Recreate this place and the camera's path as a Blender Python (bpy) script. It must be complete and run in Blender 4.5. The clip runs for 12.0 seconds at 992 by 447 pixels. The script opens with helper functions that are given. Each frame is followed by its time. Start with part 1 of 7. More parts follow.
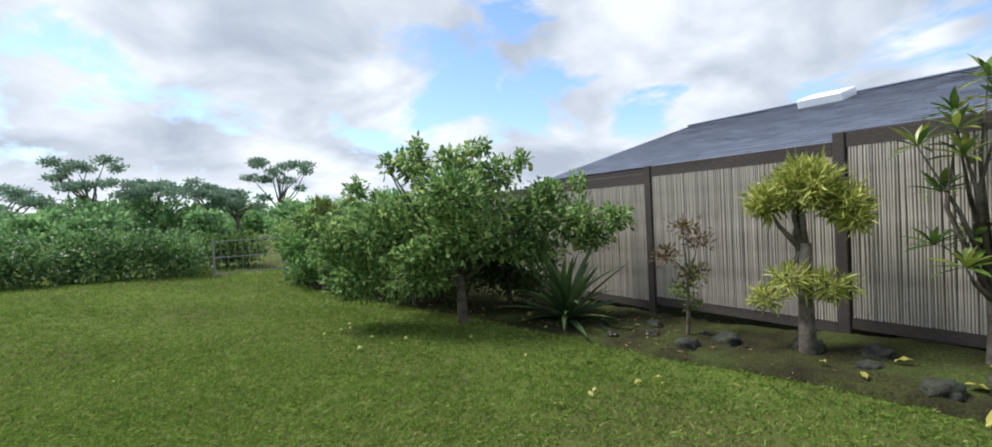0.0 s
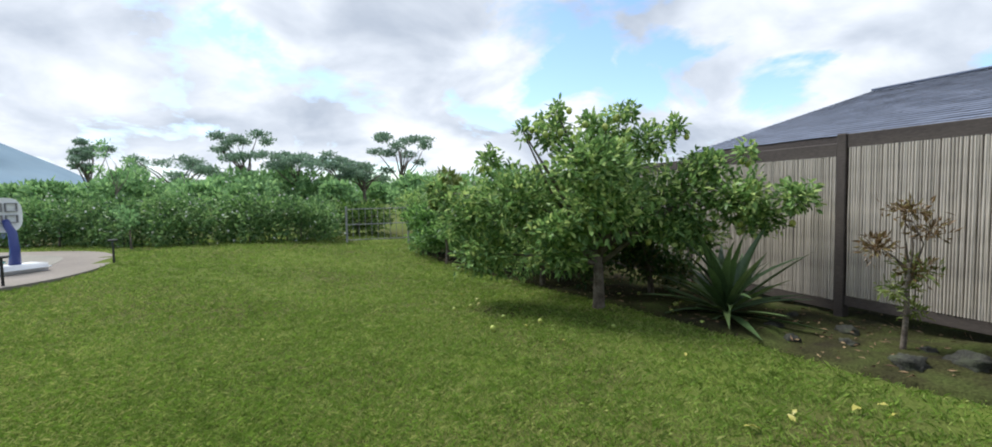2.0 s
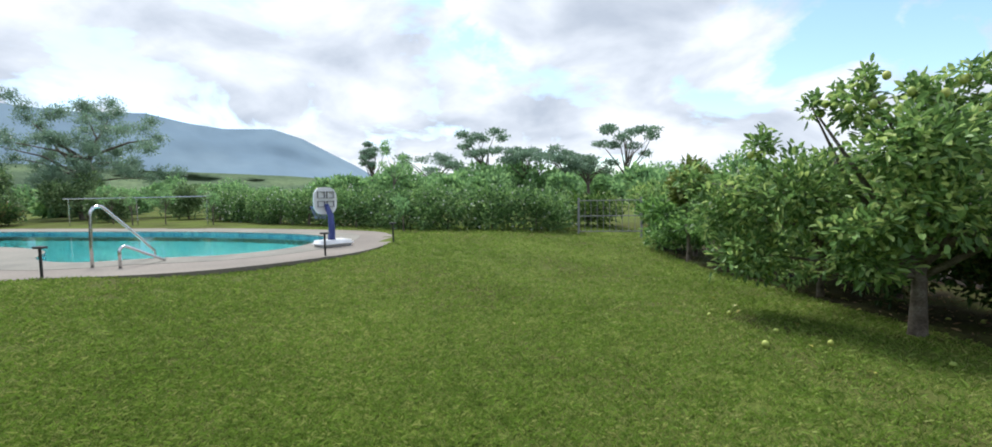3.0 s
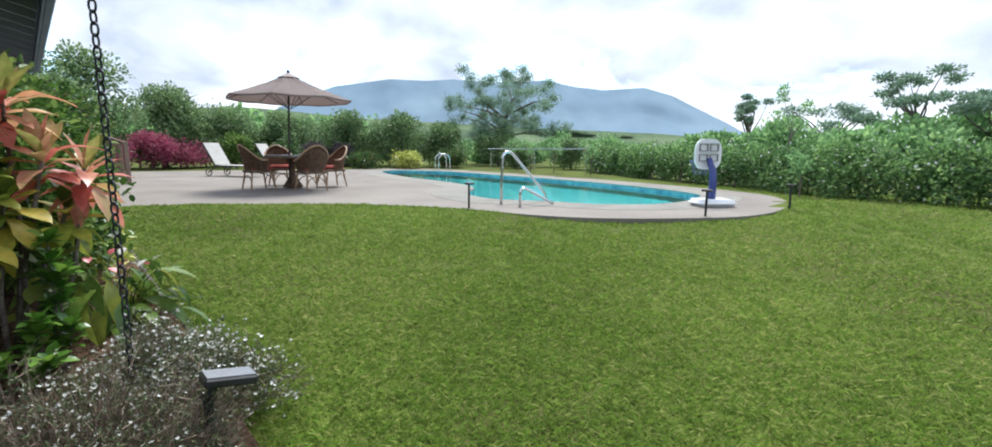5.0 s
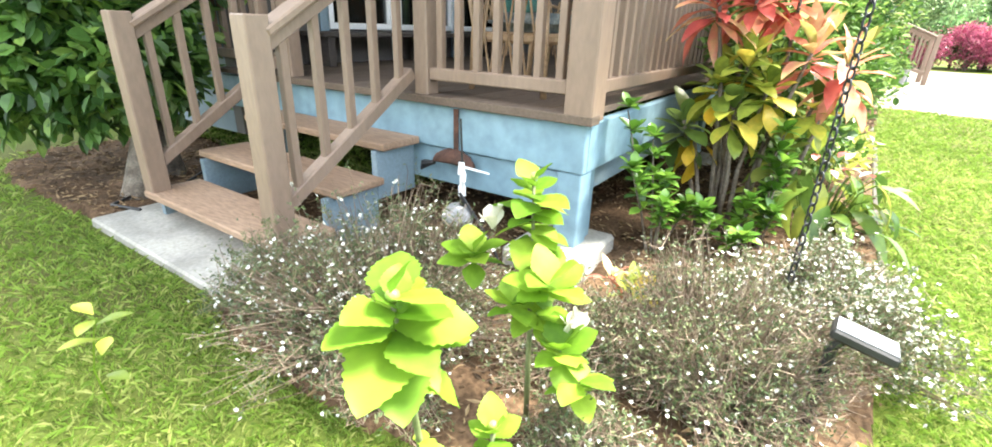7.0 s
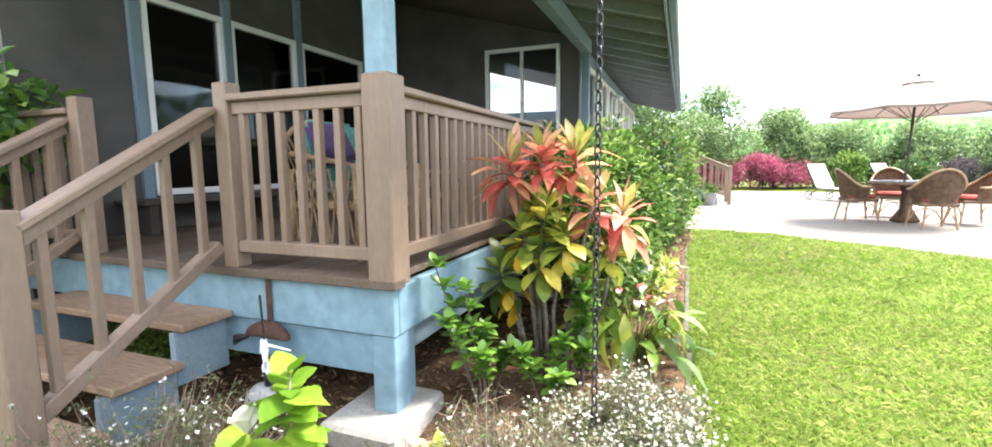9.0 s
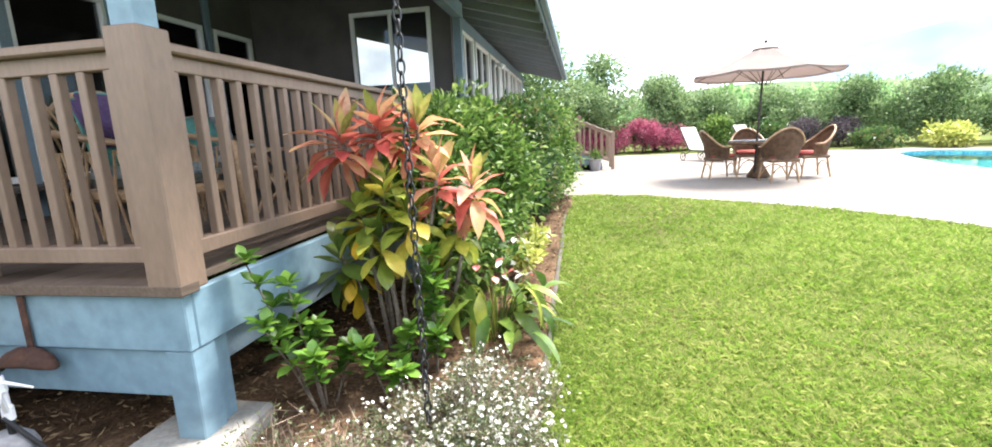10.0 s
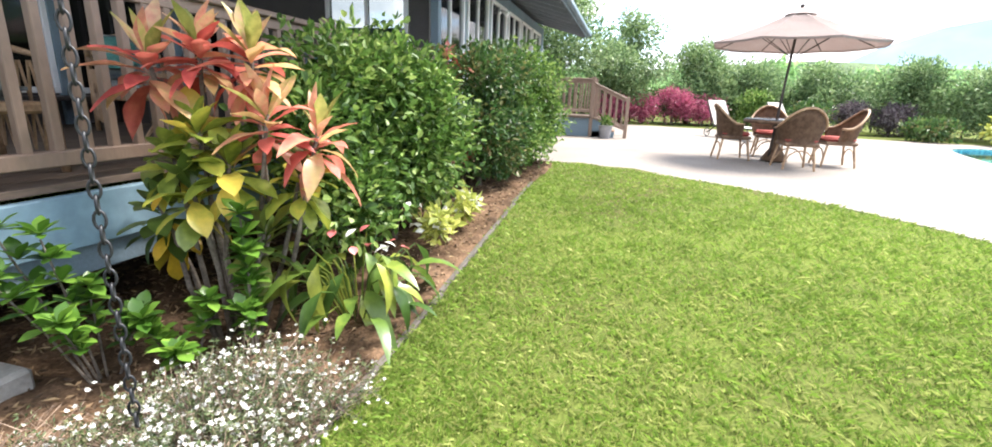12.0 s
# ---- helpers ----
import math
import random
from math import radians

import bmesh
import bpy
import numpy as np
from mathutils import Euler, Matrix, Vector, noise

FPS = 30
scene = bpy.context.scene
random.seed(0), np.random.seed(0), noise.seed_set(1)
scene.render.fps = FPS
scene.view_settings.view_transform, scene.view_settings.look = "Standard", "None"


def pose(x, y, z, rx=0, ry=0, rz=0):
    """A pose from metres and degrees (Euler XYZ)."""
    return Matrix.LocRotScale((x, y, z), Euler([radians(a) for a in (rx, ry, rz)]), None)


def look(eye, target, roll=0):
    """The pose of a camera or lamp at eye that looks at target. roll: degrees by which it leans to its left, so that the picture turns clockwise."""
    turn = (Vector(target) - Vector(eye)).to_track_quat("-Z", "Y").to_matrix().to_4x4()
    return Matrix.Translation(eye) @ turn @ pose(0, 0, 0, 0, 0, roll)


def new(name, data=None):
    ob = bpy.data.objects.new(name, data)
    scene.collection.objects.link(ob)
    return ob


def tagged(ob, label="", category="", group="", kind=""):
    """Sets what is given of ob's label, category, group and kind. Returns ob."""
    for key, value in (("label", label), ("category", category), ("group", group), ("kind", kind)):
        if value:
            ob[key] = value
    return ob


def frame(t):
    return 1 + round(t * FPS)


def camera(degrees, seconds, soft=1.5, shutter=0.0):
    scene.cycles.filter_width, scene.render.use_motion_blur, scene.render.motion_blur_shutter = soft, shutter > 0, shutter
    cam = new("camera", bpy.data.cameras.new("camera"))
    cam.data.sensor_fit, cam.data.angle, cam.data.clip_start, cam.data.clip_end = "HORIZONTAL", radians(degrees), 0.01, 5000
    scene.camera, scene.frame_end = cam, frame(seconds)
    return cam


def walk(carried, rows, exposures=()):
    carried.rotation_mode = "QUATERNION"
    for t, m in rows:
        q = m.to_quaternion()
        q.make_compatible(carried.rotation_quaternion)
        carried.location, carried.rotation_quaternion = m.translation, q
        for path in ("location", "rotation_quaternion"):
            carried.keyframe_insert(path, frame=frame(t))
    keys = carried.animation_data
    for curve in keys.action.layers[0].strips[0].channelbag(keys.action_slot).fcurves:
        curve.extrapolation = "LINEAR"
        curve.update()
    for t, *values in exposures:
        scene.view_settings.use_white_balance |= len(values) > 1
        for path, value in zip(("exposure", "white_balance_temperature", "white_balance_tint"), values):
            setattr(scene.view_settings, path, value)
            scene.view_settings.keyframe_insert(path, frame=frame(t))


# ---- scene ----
cam = camera(91.4, 12.0, soft=1.7)
# seconds, eye x y z, yaw, pitch, roll
ROWS = [
    (0, -0.646, 0.410, 1.445, -33.22, -1.29, 2.89),
    (0.5, -0.583, 0.607, 1.431, -19.24, -1.68, 1.33),
    (1, -0.509, 0.756, 1.416, -17.77, -2.01, 1.10),
    (1.5, -0.588, 0.892, 1.407, -16.71, -2.46, -0.51),
    (2, -0.710, 1.085, 1.403, -20.46, -3.52, 1.20),
    (2.5, -0.827, 1.246, 1.382, -8.42, -3.79, 0.67),
    (2.7, -0.888, 1.309, 1.382, -1.60, -3.93, 0.60),
    (4.3, -1.374, 1.911, 1.327, 18.01, -4.86, 3.31),
    (4.5, -1.444, 1.977, 1.317, 23.77, -5.06, 2.89),
    (5, -1.608, 2.077, 1.272, 45.94, -8.64, -0.57),
    (5.5, -1.746, 2.104, 1.238, 78.40, -16.14, 0.17),
    (6, -1.848, 2.032, 1.258, 99.52, -20.00, -1.10),
    (6.5, -1.874, 2.141, 1.249, 118.60, -21.26, -1.52),
    (7, -1.866, 2.296, 1.270, 123.66, -22.11, -1.89),
    (7.5, -1.904, 2.430, 1.278, 119.68, -19.37, -3.18),
    (7.7, -1.936, 2.457, 1.322, 118.20, -15.97, -2.18),
    (9.3, -2.163, 2.739, 1.448, 108.55, -6.50, 1.17),
    (9.5, -2.268, 2.784, 1.440, 104.93, -8.36, 1.07),
    (10, -2.433, 2.975, 1.424, 100.23, -10.26, 2.71),
    (10.5, -2.546, 3.259, 1.402, 103.09, -12.26, -1.61),
    (11, -2.643, 3.477, 1.391, 105.09, -14.24, -1.85),
    (11.5, -2.930, 3.780, 1.391, 105.55, -14.96, -1.17),
    (12, -3.160, 3.790, 1.364, 104.10, -15.03, -2.17),
]
EXPOSURES = [(0, 0.05, 6080, 10), (2.5, 0.2, 6150, 10), (4.5, 0.25, 6000, 10), (5.0, 0.5, 5980, 10), (5.5, 1.35, 6350, 10), (6.0, 2.2, 6650, 7), (6.5, 2.65, 6700, 6), (7.5, 2.75, 6700, 6), (9.5, 2.15, 6550, 13), (12.0, 1.8, 6450, 14)]
walk(cam, [(t, pose(x, y, z, 90 + pitch, 0, yaw) @ pose(0, 0, 0, 0, 0, -roll)) for t, x, y, z, yaw, pitch, roll in ROWS], EXPOSURES)

# ---- sky, clouds and sun ----
SUN_EL, SUN_AZ = 58.0, 40.0     # degrees above the horizon; degrees from +y towards -x
world = bpy.data.worlds.new("sky")
scene.world = world
world.use_nodes = True
wn, wl = world.node_tree.nodes, world.node_tree.links
wn.clear()
w_out = wn.new("ShaderNodeOutputWorld")
w_bg = wn.new("ShaderNodeBackground")
w_bg.inputs["Strength"].default_value = 0.12
w_sky = wn.new("ShaderNodeTexSky")
w_sky.sky_type = "NISHITA"
w_sky.sun_disc = False
w_sky.sun_elevation = radians(SUN_EL)
w_sky.sun_rotation = radians(-SUN_AZ)
w_sky.air_density = 1.0
w_tc = wn.new("ShaderNodeTexCoord")
w_sep = wn.new("ShaderNodeSeparateXYZ")
wl.new(w_tc.outputs["Generated"], w_sep.inputs[0])


def w_math(op, a, b):
    n = wn.new("ShaderNodeMath")
    n.operation = op
    for k, v in enumerate((a, b)):
        if isinstance(v, (int, float)):
            n.inputs[k].default_value = v
        else:
            wl.new(v, n.inputs[k])
    return n.outputs[0]


w_den = w_math("ADD", w_math("MAXIMUM", w_sep.outputs[2], 0.0), 0.40)
w_vec = wn.new("ShaderNodeCombineXYZ")
wl.new(w_math("DIVIDE", w_sep.outputs[0], w_den), w_vec.inputs[0])
wl.new(w_math("DIVIDE", w_sep.outputs[1], w_den), w_vec.inputs[1])


def w_noise(scale, detail, rough, shift):
    mp = wn.new("ShaderNodeMapping")
    mp.inputs["Location"].default_value = shift
    wl.new(w_vec.outputs[0], mp.inputs[0])
    n = wn.new("ShaderNodeTexNoise")
    n.inputs["Scale"].default_value = scale
    n.inputs["Detail"].default_value = detail
    n.inputs["Roughness"].default_value = rough
    n.inputs["Distortion"].default_value = 0.3
    wl.new(mp.outputs[0], n.inputs["Vector"])
    return n.outputs["Fac"]


def w_ramp(fac, stops):
    n = wn.new("ShaderNodeValToRGB")
    n.color_ramp.elements[0].position, n.color_ramp.elements[0].color = stops[0][0], (*stops[0][1], 1)
    n.color_ramp.elements[1].position, n.color_ramp.elements[1].color = stops[-1][0], (*stops[-1][1], 1)
    for p, c in stops[1:-1]:
        n.color_ramp.elements.new(p).color = (*c, 1)
    wl.new(fac, n.inputs[0])
    return n.outputs[0]


w_mask = w_ramp(w_noise(2.2, 12, 0.56, (3.1, 1.7, 0.0)), [(0.395, (0, 0, 0)), (0.47, (1, 1, 1))])
w_cloud = w_ramp(w_noise(2.6, 7, 0.5, (7.3, 2.2, 0.0)), [(0.34, (4.2, 4.6, 5.2)), (0.49, (6.2, 6.5, 6.9)), (0.61, (8.2, 8.3, 8.5))])
w_mix = wn.new("ShaderNodeMixRGB")
wl.new(w_mask, w_mix.inputs[0])
w_blue = wn.new("ShaderNodeVectorMath")
w_blue.operation = "MULTIPLY"
w_blue.inputs[1].default_value = (1.6, 1.7, 1.8)
wl.new(w_sky.outputs[0], w_blue.inputs[0])
wl.new(w_blue.outputs[0], w_mix.inputs[1])
wl.new(w_cloud, w_mix.inputs[2])
wl.new(w_mix.outputs[0], w_bg.inputs[0])
wl.new(w_bg.outputs[0], w_out.inputs[0])

sun_data = bpy.data.lights.new("sun", "SUN")
sun_data.energy = 4.6
sun_data.angle = radians(22)
sun_data.color = (1.0, 0.95, 0.87)
sun = new("sun", sun_data)
se, sa = radians(SUN_EL), radians(SUN_AZ)
sun.matrix_world = look((-math.sin(sa) * math.cos(se) * 60, math.cos(sa) * math.cos(se) * 60, math.sin(se) * 60), (0, 0, 0))

# ---- materials ----
def mat(name, cols, scale=6.0, rough=0.8, bump=0.15, metal=0.0, vary="", fine=60.0, dirt=0.25, stretch=(1, 1, 1), leafy=0.0, spec=0.5):
    """Base colour from a blotchy noise over cols, darkened by a finer grain; vary: 'object' or 'island' shifts each piece."""
    m = bpy.data.materials.new(name)
    m.use_nodes = True
    n, l = m.node_tree.nodes, m.node_tree.links
    bs = n["Principled BSDF"]
    tc = n.new("ShaderNodeTexCoord")
    mp = n.new("ShaderNodeMapping")
    mp.inputs["Scale"].default_value = stretch
    l.new(tc.outputs["Object"], mp.inputs[0])
    no = n.new("ShaderNodeTexNoise")
    no.inputs["Scale"].default_value, no.inputs["Detail"].default_value = scale, 6
    l.new(mp.outputs[0], no.inputs["Vector"])
    fac = no.outputs["Fac"]
    if vary:
        src = n.new("ShaderNodeObjectInfo").outputs["Random"] if vary == "object" else n.new("ShaderNodeNewGeometry").outputs["Random Per Island"]
        ma = n.new("ShaderNodeMath")
        ma.operation = "MULTIPLY_ADD"
        ma.inputs[1].default_value, ma.inputs[2].default_value = 0.9, -0.45
        l.new(src, ma.inputs[0])
        ad = n.new("ShaderNodeMath")
        ad.operation = "ADD"
        l.new(fac, ad.inputs[0])
        l.new(ma.outputs[0], ad.inputs[1])
        fac = ad.outputs[0]
    ra = n.new("ShaderNodeValToRGB")
    e = ra.color_ramp.elements
    lo, hi = (0.1, 0.9) if vary else (0.3, 0.7)
    e[0].position, e[0].color = lo, (*cols[0], 1)
    e[1].position, e[1].color = hi, (*cols[-1], 1)
    for k, c in enumerate(cols[1:-1]):
        e.new(lo + (hi - lo) * (k + 1) / (len(cols) - 1)).color = (*c, 1)
    l.new(fac, ra.inputs[0])
    fn = n.new("ShaderNodeTexNoise")
    fn.inputs["Scale"].default_value, fn.inputs["Detail"].default_value = fine, 4
    l.new(mp.outputs[0], fn.inputs["Vector"])
    mr = n.new("ShaderNodeMapRange")
    mr.inputs[1].default_value, mr.inputs[2].default_value = 0.3, 0.7
    mr.inputs[3].default_value, mr.inputs[4].default_value = 1 - dirt, 1 + dirt * 0.4
    l.new(fn.outputs["Fac"], mr.inputs[0])
    mx = n.new("ShaderNodeVectorMath")
    mx.operation = "SCALE"
    l.new(ra.outputs[0], mx.inputs[0])
    l.new(mr.outputs[0], mx.inputs["Scale"])
    l.new(mx.outputs[0], bs.inputs["Base Color"])
    bs.inputs["Roughness"].default_value, bs.inputs["Metallic"].default_value = rough, metal
    bs.inputs["Specular IOR Level"].default_value = spec
    if bump:
        bu = n.new("ShaderNodeBump")
        bu.inputs["Strength"].default_value, bu.inputs["Distance"].default_value = bump, 0.01
        l.new(fn.outputs["Fac"], bu.inputs["Height"])
        l.new(bu.outputs[0], bs.inputs["Normal"])
    if leafy:
        tr = n.new("ShaderNodeBsdfTranslucent")
        l.new(mx.outputs[0], tr.inputs["Color"])
        ms = n.new("ShaderNodeMixShader")
        ms.inputs[0].default_value = leafy
        l.new(bs.outputs[0], ms.inputs[1])
        l.new(tr.outputs[0], ms.inputs[2])
        l.new(ms.outputs[0], n["Material Output"].inputs[0])
    return m


def leaf_mat(name, *cols, rough=0.45, leafy=0.35, vary="island", scale=1.5, spec=0.5):
    return mat(name, cols, scale=scale, rough=rough, bump=0.0, vary=vary, fine=25, dirt=0.2, leafy=leafy, spec=spec)


M_LAWN = mat("lawn_soil", [(0.085, 0.078, 0.030), (0.092, 0.118, 0.026), (0.118, 0.160, 0.028)], scale=0.6, rough=1.0, bump=0.9, fine=55, dirt=0.45, spec=0.1)
M_GRASS = mat("grass_blade", [(0.126, 0.190, 0.036), (0.172, 0.280, 0.043), (0.222, 0.345, 0.054), (0.370, 0.400, 0.130)], scale=0.45, rough=0.6, bump=0.0, vary="island", fine=6, dirt=0.12, leafy=0.4, spec=0.25)
M_SOIL = mat("bed_soil", [(0.052, 0.034, 0.021), (0.108, 0.068, 0.041), (0.170, 0.108, 0.066)], scale=5, rough=1, bump=1.0, fine=45, dirt=0.5, spec=0.1)
M_MOSS = mat("mossy_earth", [(0.026, 0.022, 0.014), (0.046, 0.048, 0.018), (0.062, 0.082, 0.022)], scale=2.2, rough=1, bump=0.9, fine=50, dirt=0.55, spec=0.1)
M_MULCH = leaf_mat("leaf_litter", (0.070, 0.044, 0.025), (0.165, 0.104, 0.055), (0.300, 0.215, 0.115), rough=0.9, leafy=0.0)
M_CONC = mat("patio_concrete", [(0.188, 0.167, 0.147), (0.218, 0.196, 0.171), (0.246, 0.222, 0.193)], scale=0.9, rough=0.9, bump=0.25, fine=30, dirt=0.16, spec=0.2)
M_COPING = mat("pool_deck_concrete", [(0.184, 0.179, 0.157), (0.225, 0.217, 0.188), (0.256, 0.242, 0.21)], scale=1.4, rough=0.9, bump=0.3, fine=35, dirt=0.18, spec=0.2)
M_PAD = mat("pad_concrete", [(0.246, 0.239, 0.217), (0.339, 0.326, 0.296), (0.398, 0.383, 0.347)], scale=4, rough=0.95, bump=0.35, fine=50, dirt=0.2, spec=0.2)
M_TILE = mat("pool_tile", [(0.05, 0.20, 0.28), (0.09, 0.30, 0.38), (0.14, 0.38, 0.44)], scale=2, rough=0.2, bump=0.0, vary="island", fine=30)
M_POOL = mat("pool_plaster", [(0.33, 0.784, 0.806), (0.42, 0.85, 0.85)], scale=1.2, rough=0.7, bump=0.1, dirt=0.1)
M_BROWN = mat("brown_paint", [(0.195, 0.132, 0.095), (0.232, 0.161, 0.118), (0.265, 0.188, 0.140)], scale=3, rough=0.55, bump=0.12, fine=55, dirt=0.13, stretch=(0.85, 0.85, 0.275))
M_TREAD = mat("tread_wood", [(0.213, 0.131, 0.0813), (0.288, 0.188, 0.125), (0.35, 0.237, 0.163)], scale=3, rough=0.8, bump=0.25, fine=60, dirt=0.3, stretch=(1, 0.2, 1))
M_DECK = mat("deck_boards", [(0.085, 0.058, 0.042), (0.12, 0.085, 0.062), (0.16, 0.115, 0.085)], scale=3, rough=0.75, bump=0.2, dirt=0.3, vary="object", stretch=(0.2, 1, 1))
M_BLUE = mat("blue_paint", [(0.158, 0.262, 0.330), (0.200, 0.318, 0.388), (0.235, 0.358, 0.428)], scale=2.2, rough=0.55, bump=0.12, fine=14, dirt=0.18)
M_BLUEGREY = mat("blue_grey_siding", [(0.13, 0.19, 0.235), (0.16, 0.225, 0.27), (0.19, 0.255, 0.30)], scale=2, rough=0.65, bump=0.12, dirt=0.15)
# Brown wall panels, darker still because the porch's shade is in the colour.
M_PORCH_SHADED = mat("porch_wall_shaded_brown", [(0.062, 0.057, 0.055), (0.082, 0.075, 0.071), (0.102, 0.092, 0.087)], scale=2, rough=0.7, bump=0.12, dirt=0.15)
M_WHITE = mat("white_frame", [(0.70, 0.71, 0.72), (0.80, 0.80, 0.80)], scale=2, rough=0.45, bump=0.05, dirt=0.06)
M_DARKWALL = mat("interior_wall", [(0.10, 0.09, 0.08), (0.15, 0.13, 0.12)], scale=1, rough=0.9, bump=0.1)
M_BEAM = mat("dark_brown_beam", [(0.045, 0.036, 0.032), (0.062, 0.05, 0.044), (0.08, 0.066, 0.058)], scale=3, rough=0.8, bump=0.2, dirt=0.3, stretch=(1, 0.3, 1))
M_BAMBOO = mat("weathered_bamboo", [(0.400, 0.362, 0.312), (0.475, 0.432, 0.375), (0.545, 0.500, 0.436)], scale=3, rough=0.8, bump=0.3, vary="island", fine=20, dirt=0.35, stretch=(0.85, 0.85, 0.3))
M_BAMBOO_O = mat("weathered_bamboo_cane", [(0.400, 0.362, 0.312), (0.475, 0.432, 0.375), (0.545, 0.500, 0.436)], scale=3, rough=0.8, bump=0.3, vary="object", fine=20, dirt=0.35, stretch=(0.85, 0.85, 0.3))
# Dark grey shingles; the added blue is reflected sky painted into the colour.
M_SHINGLE_SKY = mat("sky_tinted_shingles", [(0.128, 0.153, 0.212), (0.145, 0.172, 0.236), (0.162, 0.191, 0.258)], scale=2, rough=0.85, bump=0.2, vary="island", dirt=0.15)
M_ROOFU = mat("soffit_boards", [(0.215, 0.240, 0.275), (0.260, 0.288, 0.325)], scale=2, rough=0.8, bump=0.1)
M_STEEL = mat("pool_steel", [(0.62, 0.63, 0.64), (0.72, 0.73, 0.74)], scale=4, rough=0.18, bump=0.0, metal=1.0, dirt=0.05)
M_BLACK = mat("black_metal", [(0.012, 0.012, 0.013), (0.028, 0.028, 0.03)], scale=10, rough=0.45, bump=0.1, dirt=0.2)
M_CHAIN = mat("dark_chain", [(0.015, 0.017, 0.02), (0.04, 0.042, 0.046)], scale=20, rough=0.5, bump=0.2, metal=0.4)
M_RUST = mat("rusty_metal", [(0.05, 0.03, 0.024), (0.10, 0.048, 0.034), (0.16, 0.075, 0.05)], scale=12, rough=0.85, bump=0.4, metal=0.2)
M_WICKER = mat("brown_wicker", [(0.112, 0.063, 0.035), (0.168, 0.101, 0.0595), (0.224, 0.14, 0.084)], scale=14, rough=0.7, bump=0.5, fine=90, dirt=0.45)
M_RATTAN = mat("rattan_cane", [(0.24, 0.145, 0.080), (0.36, 0.23, 0.13), (0.46, 0.31, 0.19)], scale=8, rough=0.5, bump=0.2, dirt=0.3)
M_CUSHION = mat("red_cushion", [(0.38, 0.081, 0.067), (0.475, 0.114, 0.095)], scale=5, rough=0.95, bump=0.3, dirt=0.2)
M_CUSH2 = mat("green_cushion", [(0.06, 0.20, 0.18), (0.10, 0.30, 0.26)], scale=8, rough=0.95, bump=0.3, dirt=0.3)
M_CUSH3 = mat("purple_cushion", [(0.055, 0.03, 0.09), (0.10, 0.06, 0.15)], scale=8, rough=0.95, bump=0.3, dirt=0.3)
M_PATTERN = mat("grey_cushion", [(0.07, 0.09, 0.10), (0.18, 0.20, 0.20), (0.32, 0.33, 0.31)], scale=14, rough=0.95, bump=0.3, dirt=0.3)
M_CANVAS = mat("umbrella_canvas", [(0.330, 0.272, 0.250), (0.385, 0.322, 0.298)], scale=1.5, rough=0.95, bump=0.15, fine=120, dirt=0.12, leafy=0.08)
M_SLING = mat("sling_fabric", [(0.44, 0.424, 0.384), (0.512, 0.496, 0.456)], scale=4, rough=0.9, bump=0.15, fine=90, dirt=0.12)
M_PLASTIC = mat("white_plastic", [(0.74, 0.76, 0.78), (0.82, 0.83, 0.84)], scale=2, rough=0.4, bump=0.0, dirt=0.05)
M_BLUEPL = mat("blue_plastic", [(0.035, 0.05, 0.20), (0.05, 0.075, 0.27)], scale=2, rough=0.4, bump=0.0, dirt=0.1)
M_NET = mat("net_cord", [(0.10, 0.13, 0.22), (0.2, 0.24, 0.34)], scale=9, rough=0.9, bump=0.0)
M_LAMPTOP = mat("solar_panel", [(0.10, 0.11, 0.13), (0.16, 0.17, 0.19)], scale=5, rough=0.22, bump=0.0, dirt=0.15)
M_GREYPL = mat("grey_plastic", [(0.22, 0.22, 0.23), (0.30, 0.30, 0.31)], scale=5, rough=0.5, bump=0.05)
M_TIMBER = mat("edging_timber", [(0.044, 0.0376, 0.0312), (0.0752, 0.0664, 0.0552), (0.106, 0.0928, 0.0792)], scale=5, rough=0.95, bump=0.5, dirt=0.4, stretch=(0.088, 0.44, 0.44))
M_ROCK = mat("lava_rock", [(0.018, 0.018, 0.016), (0.04, 0.042, 0.032), (0.06, 0.07, 0.04)], scale=9, rough=1, bump=1.0, dirt=0.4)
M_BARK = mat("bark", [(0.07, 0.055, 0.042), (0.15, 0.125, 0.10), (0.25, 0.22, 0.18)], scale=9, rough=0.95, bump=0.7, dirt=0.4)
M_TWIG = mat("grey_twigs", [(0.110, 0.076, 0.055), (0.215, 0.154, 0.113), (0.395, 0.305, 0.232)], scale=8, rough=0.95, bump=0.2, vary="island")
M_LEMON = leaf_mat("citrus_leaf", (0.092, 0.172, 0.052), (0.165, 0.295, 0.090), (0.270, 0.430, 0.135), (0.520, 0.640, 0.215), leafy=0.42, spec=0.35)
M_FRUIT = mat("lime_fruit", [(0.22, 0.32, 0.06), (0.42, 0.46, 0.10)], scale=8, rough=0.5, bump=0.1, vary="object")
M_YELLOWLEAF = leaf_mat("fallen_leaf", (0.32, 0.30, 0.06), (0.52, 0.48, 0.12), (0.42, 0.26, 0.08), leafy=0.2)
M_HEDGE = leaf_mat("hedge_leaf", (0.0643, 0.149, 0.0404), (0.124, 0.263, 0.0607), (0.215, 0.394, 0.101), (0.358, 0.56, 0.169))
# Woods foliage is paled to stand for haze, which is not rendered.
M_WOODS_HAZE = leaf_mat("hazy_woods_leaf", (0.15, 0.276, 0.117), (0.251, 0.434, 0.187), (0.427, 0.641, 0.269), scale=0.25, rough=0.7, spec=0.15)
# Bluer, lighter greens: aerial haze is mixed into this leaf colour.
M_FARTREE_HAZE = leaf_mat("hazy_far_canopy_leaf", (0.143, 0.234, 0.161), (0.212, 0.329, 0.227), (0.312, 0.44, 0.289), scale=0.2)
